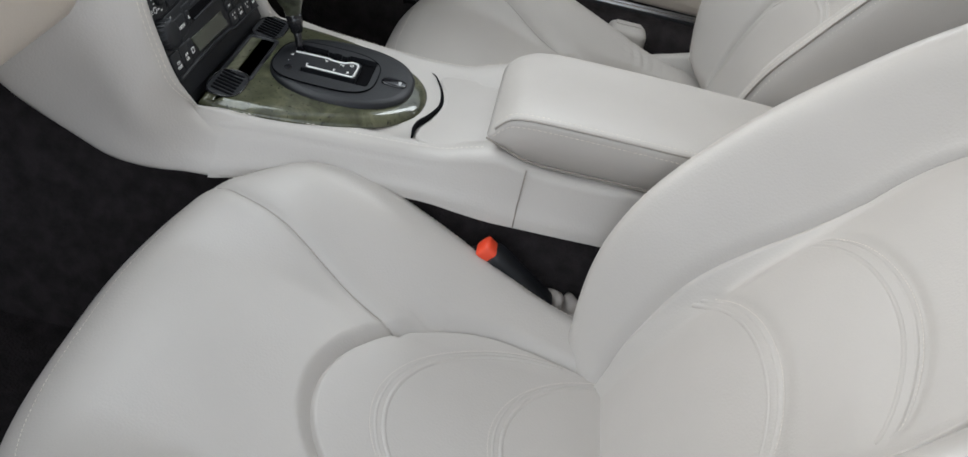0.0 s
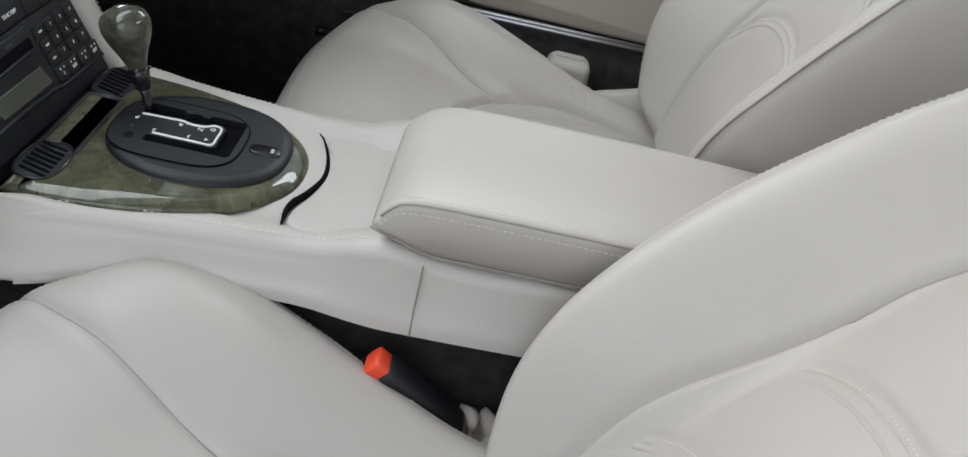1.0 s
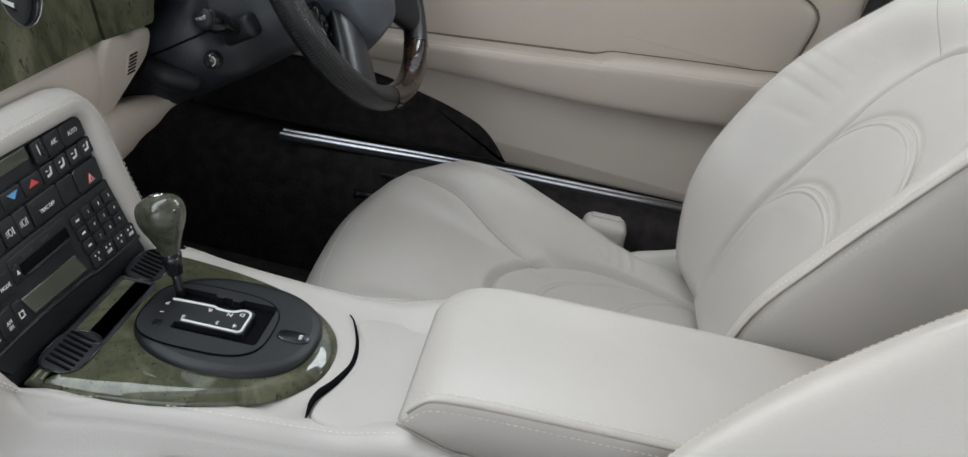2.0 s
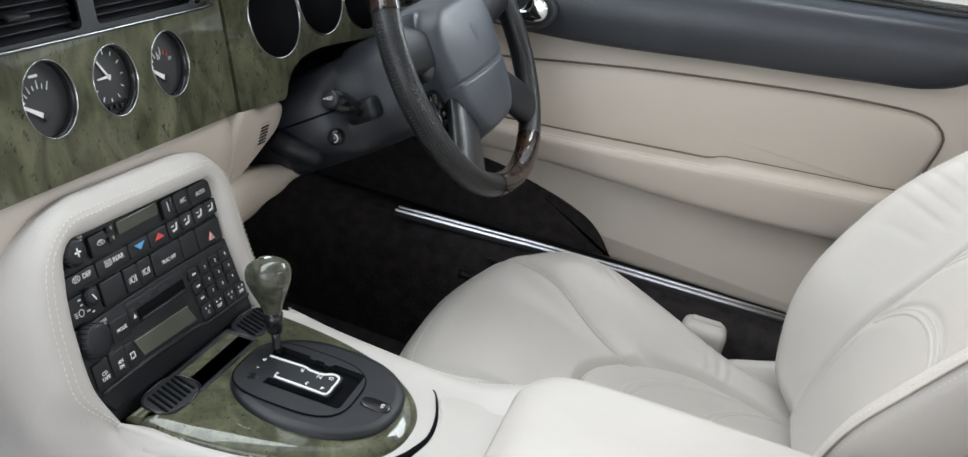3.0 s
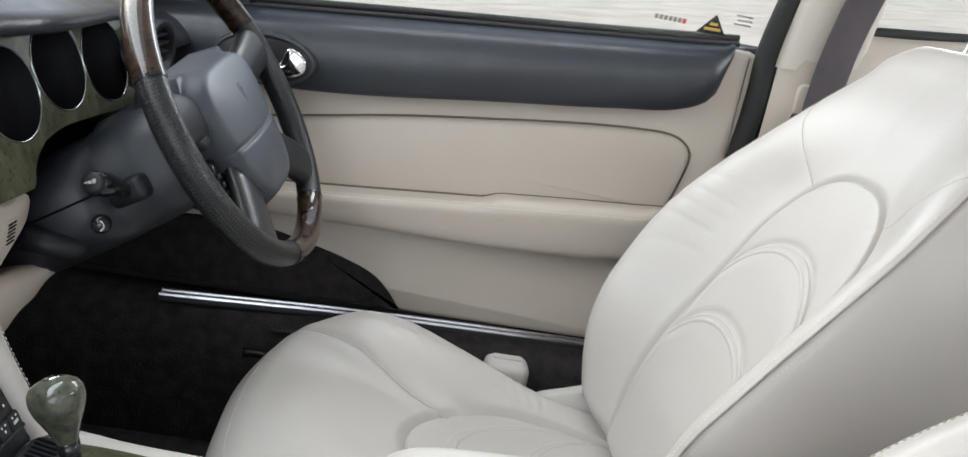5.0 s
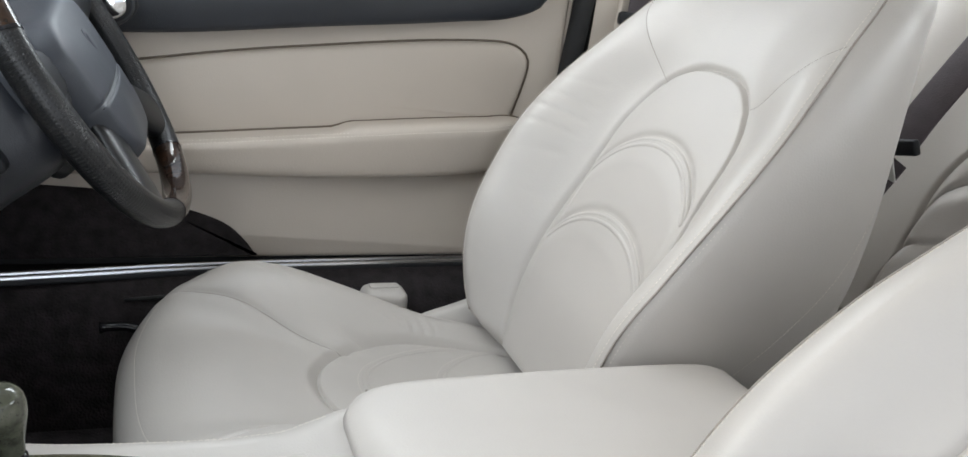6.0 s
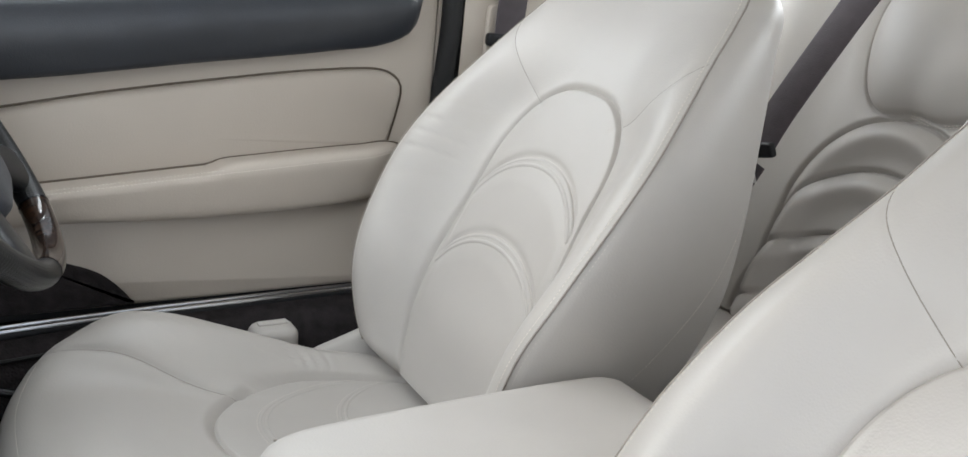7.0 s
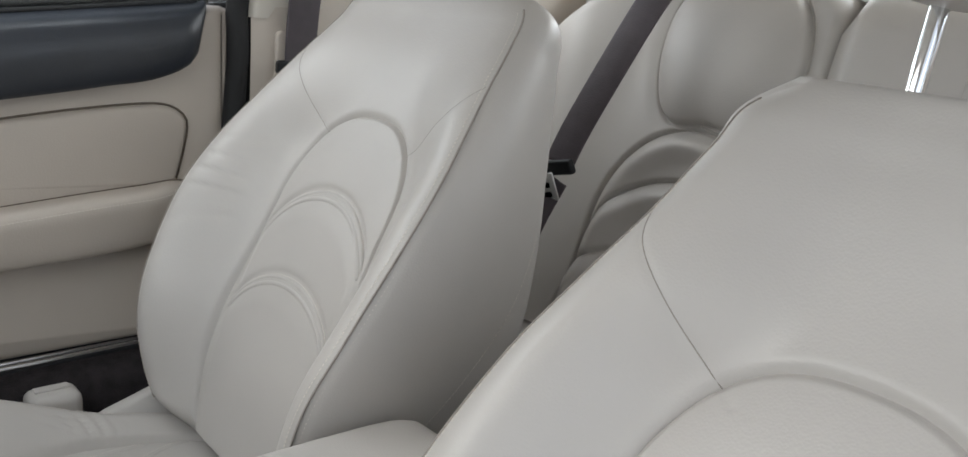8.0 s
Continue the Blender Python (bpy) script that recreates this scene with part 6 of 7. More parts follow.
column = thing("steering_column", "black plastic steering column shroud with stalk and key switch", "steering column")
column.matrix_world = wheel_m
rows = []
for h, xl, xr, top, bot in ((-0.046, -0.060, 0.06, 0.030, -0.055), (-0.038, -0.078, 0.075, 0.040, -0.068), (-0.058, -0.088, 0.085, 0.044, -0.076), (-0.085, -0.096, 0.09, 0.046, -0.080), (-0.118, -0.101, 0.10, 0.044, -0.083), (-0.121, -0.106, 0.10, 0.040, -0.083),
                           (-0.127, -0.122, 0.105, 0.036, -0.083), (-0.140, -0.130, 0.11, 0.034, -0.084), (-0.165, -0.135, 0.115, 0.034, -0.085), (-0.20, -0.137, 0.12, 0.034, -0.086), (-0.27, -0.138, 0.12, 0.034, -0.088)):
    row = []
    for q in np.linspace(0, 2 * math.pi, 64, endpoint=False):
        c, s = math.cos(q), math.sin(q)
        x = (xl + xr) / 2 + (xr - xl) / 2 * math.copysign(abs(c) ** 0.60, c)
        y = (top + bot) / 2 + (top - bot) / 2 * math.copysign(abs(s) ** 0.66, s)
        row.append((x, y, h))
    rows.append(row)
part("shroud", grid(rows, wrap_v=True, cap=True), SHROUD, column, "grained black shroud")
part("shroud_joint", tube([(-0.1005, -0.022, -0.118), (-0.127, -0.023, -0.128), (-0.136, -0.024, -0.165), (-0.1385, -0.025, -0.25)], 0.0012, 6), RECESS, column)
part("gap_seal", tube([(-0.140 + 0.28 * k / 20, 0.030 + 0.012 * math.sin(math.pi * k / 20), -0.178) for k in range(21)], 0.007, 8), RECESS, column, "black rubber gap seal")
part("stalk_boot", rbox((0.024, 0.026, 0.040), (-0.103, -0.033, -0.096), 0.007, 3), PLASTIC, column)
stalk = part("stalk", tube([(-0.100, -0.033, -0.096), (-0.116, -0.029, -0.095), (-0.132, -0.023, -0.093), (-0.148, -0.018, -0.090), (-0.166, -0.0125, -0.088), (-0.171, -0.011, -0.0875)], [0.0075, 0.0080, 0.0105, 0.0120, 0.0120, 0.0095], 20), GLOSS_BLACK, column, "black column stalk")
part("stalk_cap", tube([(-0.166, -0.0125, -0.088), (-0.1735, -0.0102, -0.0872), (-0.1748, -0.0098, -0.0870)], [0.0104, 0.0104, 0.007], 24), PLASTIC, stalk)
part("legend", lettering("TRIP", 0.0062, Matrix(((0, -0.28, -0.96, -0.1753), (0, 0.96, -0.28, -0.0100), (1, 0, 0, -0.087), (0, 0, 0, 1)))), WHITE, stalk, smooth=False)
key_p = wheel_m.inverted() @ Vector((0.272, 0.135, 0.555))
part("key_switch", tube([(key_p.x + 0.012, key_p.y, key_p.z - 0.004), (key_p.x + 0.002, key_p.y, key_p.z), (key_p.x, key_p.y, key_p.z + 0.001)], [0.010, 0.0085, 0.0065], 22), GLOSS_BLACK, column, "round column switch")
part("key_ring", tube([(key_p.x - 0.0006, key_p.y + 0.005 * math.cos(q), key_p.z + 0.005 * math.sin(q)) for q in np.linspace(0.6, 5.7, 20)], 0.0006, 6), WHITE, column)
q0, q1, q2 = [wheel_m.inverted() @ Vector(p) for p in ((0.272, 0.205, 0.532), (0.280, 0.178, 0.524), (0.300, 0.160, 0.518))]
part("tilt_lever", tube([tuple(q0), tuple(q1), tuple(q1 * 0.4 + q2 * 0.6), tuple(q2)], [0.014, 0.013, 0.0145, 0.012], 20), PLASTIC, column, "black tilt lever under the column")
# pedals' dark arm seen in the footwell
ped = thing("pedal", "black pedal arm hanging in the driver's footwell", "pedal", (0.36, 0.42, 0.30))
part("pedal_arm", tube(spline([(0, 0.05, 0.14), (-0.01, 0.03, 0.06), (0.0, -0.02, 0.0), (0.02, -0.06, -0.04)], 20), 0.012, 10), PLASTIC, ped)
part("pedal_pad", rbox((0.07, 0.014, 0.055), (0.02, -0.065, -0.05), 0.005), RUBBER, ped)

# ---- driver's door ----
door = thing("door_1", "driver's door trim, beige leather below a blue-black padded top", "door", (0, 0, 0), kind="structure")


def dplace(base):
    """Door trim plane: u along the car (forward), v up, h into the cabin."""
    return lambda u, v, h: (base - h, u, v)


def door_panel(name, outline, thick, edge, material, label="", puff=0.0, base=0.722, n=120, sharp=False):
    o = outline if sharp else spline(outline, n, closed=True)
    return part(name, pad(o, dplace(base), thick, edge, puff=puff), material, door, label)


main = [(-0.628, 0.330), (-0.642, 0.40), (-0.638, 0.60), (-0.642, 0.78), (-0.640, 0.806), (-0.622, 0.812), (-0.50, 0.80), (-0.2, 0.775), (0.10, 0.745), (0.30, 0.73), (0.33, 0.60), (0.33, 0.40), (0.30, 0.330)]
m2 = []
for a, b in zip(main, main[1:] + main[:1]):
    for t in np.linspace(0, 1, 10, endpoint=False):
        m2.append((a[0] + (b[0] - a[0]) * t, a[1] + (b[1] - a[1]) * t))
part("door_panel", pad(m2, dplace(0.740), 0.030, 0.010), BEIGE, door, "beige leather door panel")


def upper_pad():
    """The padded top rail: bows out over the beige panel and rolls back to the glass."""
    rows = []
    ys = np.linspace(0.32, -0.590, 70)
    for y in ys:
        top = 0.7565 - 0.100 * (y - 0.079) * 1.0
        low = float(curve(-y, [-0.32, -0.10, 0.0, 0.265, 0.45, 0.524, 0.555, 0.575, 0.586, 0.590], [0.635, 0.640, 0.6435, 0.674, 0.697, 0.709, 0.722, 0.740, 0.765, 0.795]))
        e = float(smooth((y + 0.595) / 0.03))
        bulge = 0.034 * (0.35 + 0.65 * e)
        row = []
        for k, t in enumerate(np.linspace(0, 1, 18)):
            z = low + (top - low) * t
            h = 0.010 + bulge * math.sin(math.pi * min(1, 0.12 + t * 0.80)) ** 0.7 - 0.030 * float(smooth((t - 0.8) / 0.2))
            if k == 0:
                h = -0.01
            row.append((0.712 - h, y, z))
        row.append((0.735, y, top + 0.001))
        rows.append(row)
    return grid(rows)


part("door_top_rail", upper_pad(), DOOR_BLACK, door, "blue-black grained padded top rail")
seal = spline([(0.716, 0.30, 0.738), (0.716, 0.079, 0.7595), (0.716, -0.155, 0.7835), (0.716, -0.414, 0.8085), (0.716, -0.60, 0.828)], 50)
part("glass_seal", tube(seal, 0.005, 8), RUBBER, door, "black rubber glass seal")
part("glass_seal", tube(seal + np.array([-0.008, 0, -0.008]), 0.0035, 8), RUBBER, door)
ins = [(0.22, 0.545), (0.20, 0.572), (0.10, 0.592), (-0.013, 0.612), (-0.14, 0.634), (-0.27, 0.652), (-0.40, 0.668), (-0.50, 0.6755), (-0.542, 0.673), (-0.566, 0.658), (-0.571, 0.640), (-0.566, 0.610), (-0.558, 0.578), (-0.550, 0.555), (-0.535, 0.548), (-0.42, 0.535), (-0.30, 0.525), (-0.15, 0.512), (0.0, 0.50), (0.12, 0.50), (0.20, 0.515)]
so = spline(ins, 150, closed=True)
# dark line drawn round the insert for the shade in its groove
part("insert_groove_shade", tube(np.array([(0.7092, u, v) for u, v in so]), 0.0016, 6, closed=True), CREASE_SHADE, door)
part("door_insert", pad(offset2(so, 0.002), dplace(0.722), 0.020, 0.010, puff=0.004), BEIGE, door, "padded beige leather insert")


def armrest_roll():
    """The long door armrest: a soft roll with a flatter top."""
    rows = []
    for y in np.linspace(0.25, -0.578, 80):
        top = float(curve(-y, [-0.25, 0.04, 0.29, 0.50, 0.56, 0.578], [0.500, 0.521, 0.543, 0.560, 0.563, 0.558]))
        bot = float(curve(-y, [-0.25, 0.04, 0.30, 0.49, 0.578], [0.452, 0.466, 0.466, 0.478, 0.492]))
        step = 0.010 * float(smooth((y + 0.302) / 0.03))
        out = 0.050 * float(smooth((y + 0.60) / 0.10)) ** 0.5 * float(smooth((0.30 - y) / 0.25))
        out = max(out, 0.012)
        prof = [(0.0, top + 0.002), (out * 0.45, top + 0.001 - step), (out * 0.80, top - 0.002 - step * 0.8), (out * 0.95, top - 0.008 - step * 0.4), (out, top - 0.018), (out * 0.97, top * 0.5 + bot * 0.5), (out * 0.88, bot + 0.010), (out * 0.70, bot + 0.001), (0.0, bot + 0.002)]
        rows.append([(0.714 - h, y, z) for h, z in spline(prof, 24)])
    return grid(rows, cap=True)


part("door_armrest", armrest_roll(), BEIGE, door, "padded beige leather door armrest")
# dark tubes above and below the armrest paint in its crease shadows
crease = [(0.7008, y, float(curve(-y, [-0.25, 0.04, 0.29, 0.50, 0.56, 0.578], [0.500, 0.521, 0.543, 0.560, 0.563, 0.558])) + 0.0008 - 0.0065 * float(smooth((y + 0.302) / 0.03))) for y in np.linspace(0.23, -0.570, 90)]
part("armrest_crease_shade", tube(crease, 0.0022, 6), CREASE_SHADE, door)
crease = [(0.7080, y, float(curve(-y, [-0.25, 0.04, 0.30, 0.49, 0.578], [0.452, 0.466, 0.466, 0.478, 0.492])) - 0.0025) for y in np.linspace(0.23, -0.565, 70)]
part("armrest_crease_shade", tube(crease, 0.0026, 6), CREASE_SHADE, door)
ys = np.linspace(0.22, -0.555, 90)
tops = curve(-ys, [-0.25, 0.04, 0.29, 0.50, 0.56, 0.578], [0.500, 0.521, 0.543, 0.560, 0.563, 0.558])
outs = 0.050 * np.sqrt(smooth((ys + 0.60) / 0.10)) * smooth((0.30 - ys) / 0.25)
for dz, k in ((-0.0105, 0.955), (-0.0065, 0.90)):
    part("stitching", stitches(np.column_stack([0.714 - outs * k - 0.0008, ys, tops + dz - 0.0015]), radius=0.0006, nrm=(-1, 0, 0.8)), STITCH, door)
kick = [(0.30, 0.333), (0.30, 0.43), (0.10, 0.438), (0.03, 0.433), (-0.028, 0.420), (-0.085, 0.405), (-0.132, 0.386), (-0.160, 0.362), (-0.180, 0.336)]
k2 = np.vstack([spline(kick[2:], 40), kick[:2]])
part("kick_panel", pad(k2, dplace(0.714), 0.012, 0.005), CARPET, door, "black carpeted kick panel")
# handle in an oval recess
hc = (0.028, 0.690)
part("handle_bezel", pad(oval(hc[0] + 0.028, hc[1] - 0.003, 0.068, 0.036, 60, 2.1), dplace(0.674), 0.018, 0.006), SOFT_BLACK, door, "black oval handle surround")
part("handle_cup", pad(oval(hc[0] + 0.004, hc[1] - 0.002, 0.046, 0.028, 50, 2.1), dplace(0.6575), 0.0030, 0.002), PLASTIC, door)
hl = [(0.004, 0.017), (-0.010, 0.015), (-0.022, 0.004), (-0.021, -0.012), (-0.006, -0.021), (0.014, -0.020), (0.024, -0.014), (0.012, -0.003)]
part("door_handle", pad(spline([(0.022 + a, 0.690 + b) for a, b in hl], 50, closed=True), dplace(0.656), 0.010, 0.004, puff=0.002), CHROME, door, "chrome door release handle")
part("bezel_ring", tube(np.array([(0.6562, u, v) for u, v in oval(hc[0] + 0.028, hc[1] - 0.003, 0.064, 0.032, 60, 2.1)]), 0.0032, 8, closed=True), SOFT_BLACK, door)
# drop glass with its stickers


def glass_place(u, v, h):
    return (0.722 - 0.30 * (v - 0.76) - h, u, v)


win = thing("window_1", "clear driver's door window", "window", kind="structure")
pn = part("pane", pad([(0.60, 0.72), (0.06, 1.08), (-0.50, 1.10), (-0.665, 1.03), (-0.642, 0.82)], glass_place, 0.004, 0.0005, steps=1), GLASS, win, "clear glass", smooth=False)
pn.visible_shadow = False
tri_c = (-0.552, 0.838)
st = thing("window_sticker", "small dark triangular warning sticker on the glass", "sticker")
part("sticker_film", pad([(tri_c[0] - 0.022, tri_c[1] - 0.011), (tri_c[0] + 0.022, tri_c[1] - 0.011), (tri_c[0], tri_c[1] + 0.017)], lambda u, v, h: glass_place(u, v, h + 0.0006), 0.0006, 0.0002, steps=1), GLOSS_BLACK, st, smooth=False)
part("sticker_bar", pad(box2(tri_c[0] - 0.012, tri_c[1] - 0.006, tri_c[0] + 0.012, tri_c[1] - 0.002, r=0.0005), lambda u, v, h: glass_place(u, v, h + 0.0016), 0.0004, 0.0001), AMBER, st)
part("sticker_bar", pad(box2(tri_c[0] - 0.006, tri_c[1] + 0.001, tri_c[0] + 0.006, tri_c[1] + 0.005, r=0.0005), lambda u, v, h: glass_place(u, v, h + 0.0016), 0.0004, 0.0001), AMBER, st)
et = thing("window_marking", "faint etched lettering bars on the glass", "marking")
for k in range(7):
    u0 = -0.512 + k * 0.0068
    part("marking_bar", pad(box2(u0, 0.8345, u0 + 0.0052, 0.8410, r=0.0004), lambda u, v, h: glass_place(u, v, h + 0.0006), 0.0005, 0.0001), RED if k < 1 else SEAM, et)
for k in range(3):
    part("marking_bar", pad(box2(-0.605, 0.846 + 0.006 * k, -0.580 - 0.003 * (k % 2), 0.8485 + 0.006 * k, r=0.0004), lambda u, v, h: glass_place(u, v, h + 0.0006), 0.0005, 0.0001), STEEL, et)

# door mirror outside
mir = thing("door_mirror", "blue-grey metallic door mirror with black-edged glass", "mirror", (0.925, 0.037, 0.812))
body = spline([(-0.115, -0.038), (-0.118, 0.03), (-0.09, 0.075), (0.02, 0.085), (0.105, 0.06), (0.125, 0.0), (0.09, -0.045), (0.0, -0.058)], 60, closed=True)
turn = Matrix.Rotation(radians(-30), 3, "Z")
mplace = lambda u, v, h: tuple(turn @ Vector((u, -h, v)))
part("mirror_housing", pad(body, lambda u, v, h: mplace(u, v, h - 0.120), 0.132, 0.050), PAINT, mir)
inner = offset2(body, 0.022)
part("mirror_rim", pad(inner, lambda u, v, h: mplace(u, v, h + 0.006), 0.014, 0.003), GLOSS_BLACK, mir)
part("mirror_glass", pad(offset2(body, 0.032), lambda u, v, h: mplace(u, v, h + 0.016), 0.006, 0.001), MIRROR, mir, "mirror glass")
part("mirror_foot", tube([(-0.08, 0.07, -0.01), (-0.15, 0.10, -0.045), (-0.20, 0.12, -0.06)], [0.04, 0.032, 0.035], 14), PAINT, mir)

# mirror triangle and windscreen pillar
cor = thing("pillar_corner", "black triangular trim at the foot of the windscreen pillar", "trim", kind="structure")
part("corner_trim", pad([(0.090, 0.748), (0.26, 0.722), (0.160, 0.815), (0.125, 0.875), (0.097, 0.92)], dplace(0.716), 0.012, 0.004), SOFT_BLACK, cor)
part("corner_seal", tube([(0.712, 0.088, 0.752), (0.700, 0.094, 0.82), (0.66, 0.098, 0.96)], 0.007, 8), RUBBER, cor)


def pillar(side):
    rows = []
    for t in np.linspace(0, 1, 14):
        c = np.array([side * (0.685 - 0.13 * t), 0.315 - 0.33 * t, 0.70 + 0.37 * t])
        rows.append([c + np.array([side * a, b, d]) for a, b, d in ((0.02, 0.09, 0.012), (-0.020, 0.072, 0.010), (-0.030, 0.0, 0.0), (-0.022, -0.055, -0.002), (0.0, -0.070, -0.005), (0.03, -0.06, -0.005))])
    return grid([[tuple(p) for p in r] for r in rows])


for sd in (1, -1):
    solo("windscreen_pillar", pillar(sd), BEIGE, "beige windscreen pillar trim", "pillar", kind="structure")
solo("windscreen", pad([(-0.66, 0), (0.66, 0), (0.56, 1), (-0.56, 1)], lambda u, v, h: (u, 0.80 - 0.70 * v, 0.665 + 0.41 * v - h), 0.004, 0.0005, steps=1), GLASS, "clear raked windscreen", "windscreen", kind="structure", smooth=False).visible_shadow = False
bon = [[(x, y, 0.632 + 0.02 * math.cos(x * 1.6) - 0.10 * ((y - 0.82) / 1.1) ** 2 - 0.05 * abs(x / 0.75) ** 4) for y in np.linspace(0.82, 1.9, 14)] for x in np.linspace(-0.75, 0.75, 20)]
solo("bonnet", grid(bon), PAINT, "blue-grey metallic bonnet beyond the windscreen", "bonnet")

# ---- rear: door opening, belts, rear seats ----
shut = thing("door_opening", "beige rear quarter trim with black door seal", "trim", kind="structure")
edge = spline([(0.705, -0.628, 0.33), (0.705, -0.645, 0.45), (0.705, -0.642, 0.60), (0.703, -0.650, 0.74), (0.698, -0.648, 0.83), (0.655, -0.66, 0.98), (0.60, -0.66, 1.06)], 60)
part("door_seal", tube(edge + np.array([0.0, 0.006, 0.0]), 0.016, 12), RUBBER, shut, "black rubber door seal")


def quarter(side):
    rows = []
    for y in np.linspace(-0.657, -1.30, 40):
        inn = 0.10 * float(smooth((-y - 0.80) / 0.35))
        top = 0.868 + 0.10 * (-y - 0.777)
        lip = 0.012 * float(smooth((-0.657 - y) / 0.03))
        pro = [(0.705 - inn, FLOOR), (0.700 - lip - inn, 0.35), (0.695 - lip - inn, 0.55), (0.688 - lip - inn, 0.70), (0.690 - lip - inn * 0.9, top - 0.03), (0.70 - lip - inn * 0.8, top), (0.73, top + 0.003)]
        rows.append([(side * x, y, z) for x, z in spline(pro, 22)])
    return grid(rows)


for sd in (1, -1):
    part("quarter_trim", quarter(sd), BEIGE, shut, "beige rear quarter trim")


def b_pillar(side):
    rows = []
    for t in np.linspace(0, 1, 20):
        z = 0.80 + 0.30 * t
        x = 0.690 - 0.11 * t ** 1.3
        w = 0.125 - 0.02 * t
        rows.append([(side * (x + a), -0.655 - b, z) for a, b in ((0.03, 0.0), (0.0, 0.0), (-0.010, 0.012), (-0.010, w - 0.012), (0.0, w), (0.03, w))])
    return grid(rows)


for sd in (1, -1):
    solo("centre_pillar", b_pillar(sd), HEADLINING, "beige pillar behind the door window", "pillar", kind="structure")
qw = thing("window_2", "rear quarter window with black rubber frame", "window", kind="structure")
q_out = spline([(-0.775, 0.878), (-0.80, 0.874), (-1.05, 0.905), (-1.12, 0.93), (-1.02, 1.01), (-0.88, 1.05), (-0.79, 1.05), (-0.772, 1.0)], 70, closed=True)
part("quarter_frame", tube(np.array([(0.700 - 0.30 * (v - 0.86), u, v) for u, v in q_out]), 0.008, 8, closed=True), RUBBER, qw, "black rubber frame")
p2 = part("pane", pad(q_out, lambda u, v, h: (0.706 - 0.30 * (v - 0.86) - h, u, v), 0.003, 0.0005, steps=1), GLASS, qw, "clear glass", smooth=False)
p2.visible_shadow = False


def webbing(pts, width, across, thick=0.0013):
    """A flat belt along a line; across: the direction of its width."""
    p = spline(pts, 50)
    a = np.asarray(across, float)
    a /= np.linalg.norm(a)
    rows = []
    for i, q in enumerate(p):
        t = p[min(i + 1, 49)] - p[max(i - 1, 0)]
        t /= np.linalg.norm(t)
        s = a - t * (a @ t)
        s /= np.linalg.norm(s)
        n = np.cross(t, s)
        rows.append([q + s * width / 2 * u + n * thick * v for u, v in ((-1, 0), (-0.9, 1), (0.9, 1), (1, 0), (0.9, -1), (-0.9, -1))])
    return grid(rows, wrap_v=True, cap=True)


belt = thing("driver_belt", "plum-grey driver's seat belt hanging at the pillar", "seat belt", (0, 0, 0))
part("webbing", webbing([(0.598, -0.740, 1.00), (0.611, -0.737, 0.97), (0.636, -0.730, 0.91), (0.655, -0.725, 0.83), (0.660, -0.723, 0.74), (0.655, -0.724, 0.60), (0.63, -0.72, 0.45), (0.60, -0.70, 0.30)], 0.052, (0, 1, 0)), BELT, belt, "plum-grey webbing")
part("belt_guide", pad(box2(-0.765, 0.700, -0.688, 0.785, r=0.012), lambda u, v, h: (0.676 - h, u, v), 0.008, 0.004), BEIGE, belt, "beige guide plate")
part("guide_clip", pad(box2(-0.762, 0.722, -0.686, 0.742, r=0.006), lambda u, v, h: (0.667 - h, u, v), 0.012, 0.004), PLASTIC, belt, "black belt guide")
part("belt_tongue", pad([(-0.755, 0.705), (-0.700, 0.735), (-0.700, 0.722), (-0.735, 0.690)], lambda u, v, h: (0.655 - h, u, v), 0.003, 0.001), STEEL, belt, "steel belt tongue")
part("belt_anchor", tube([(0.635, -0.742, 0.985), (0.606, -0.742, 0.992), (0.598, -0.742, 0.994)], [0.034, 0.031, 0.018], 20), PLASTIC, belt, "black upper belt anchor")
part("anchor_cap", rbox((0.015, 0.06, 0.03), (0.600, -0.742, 1.012), 0.006), HEADLINING, belt)


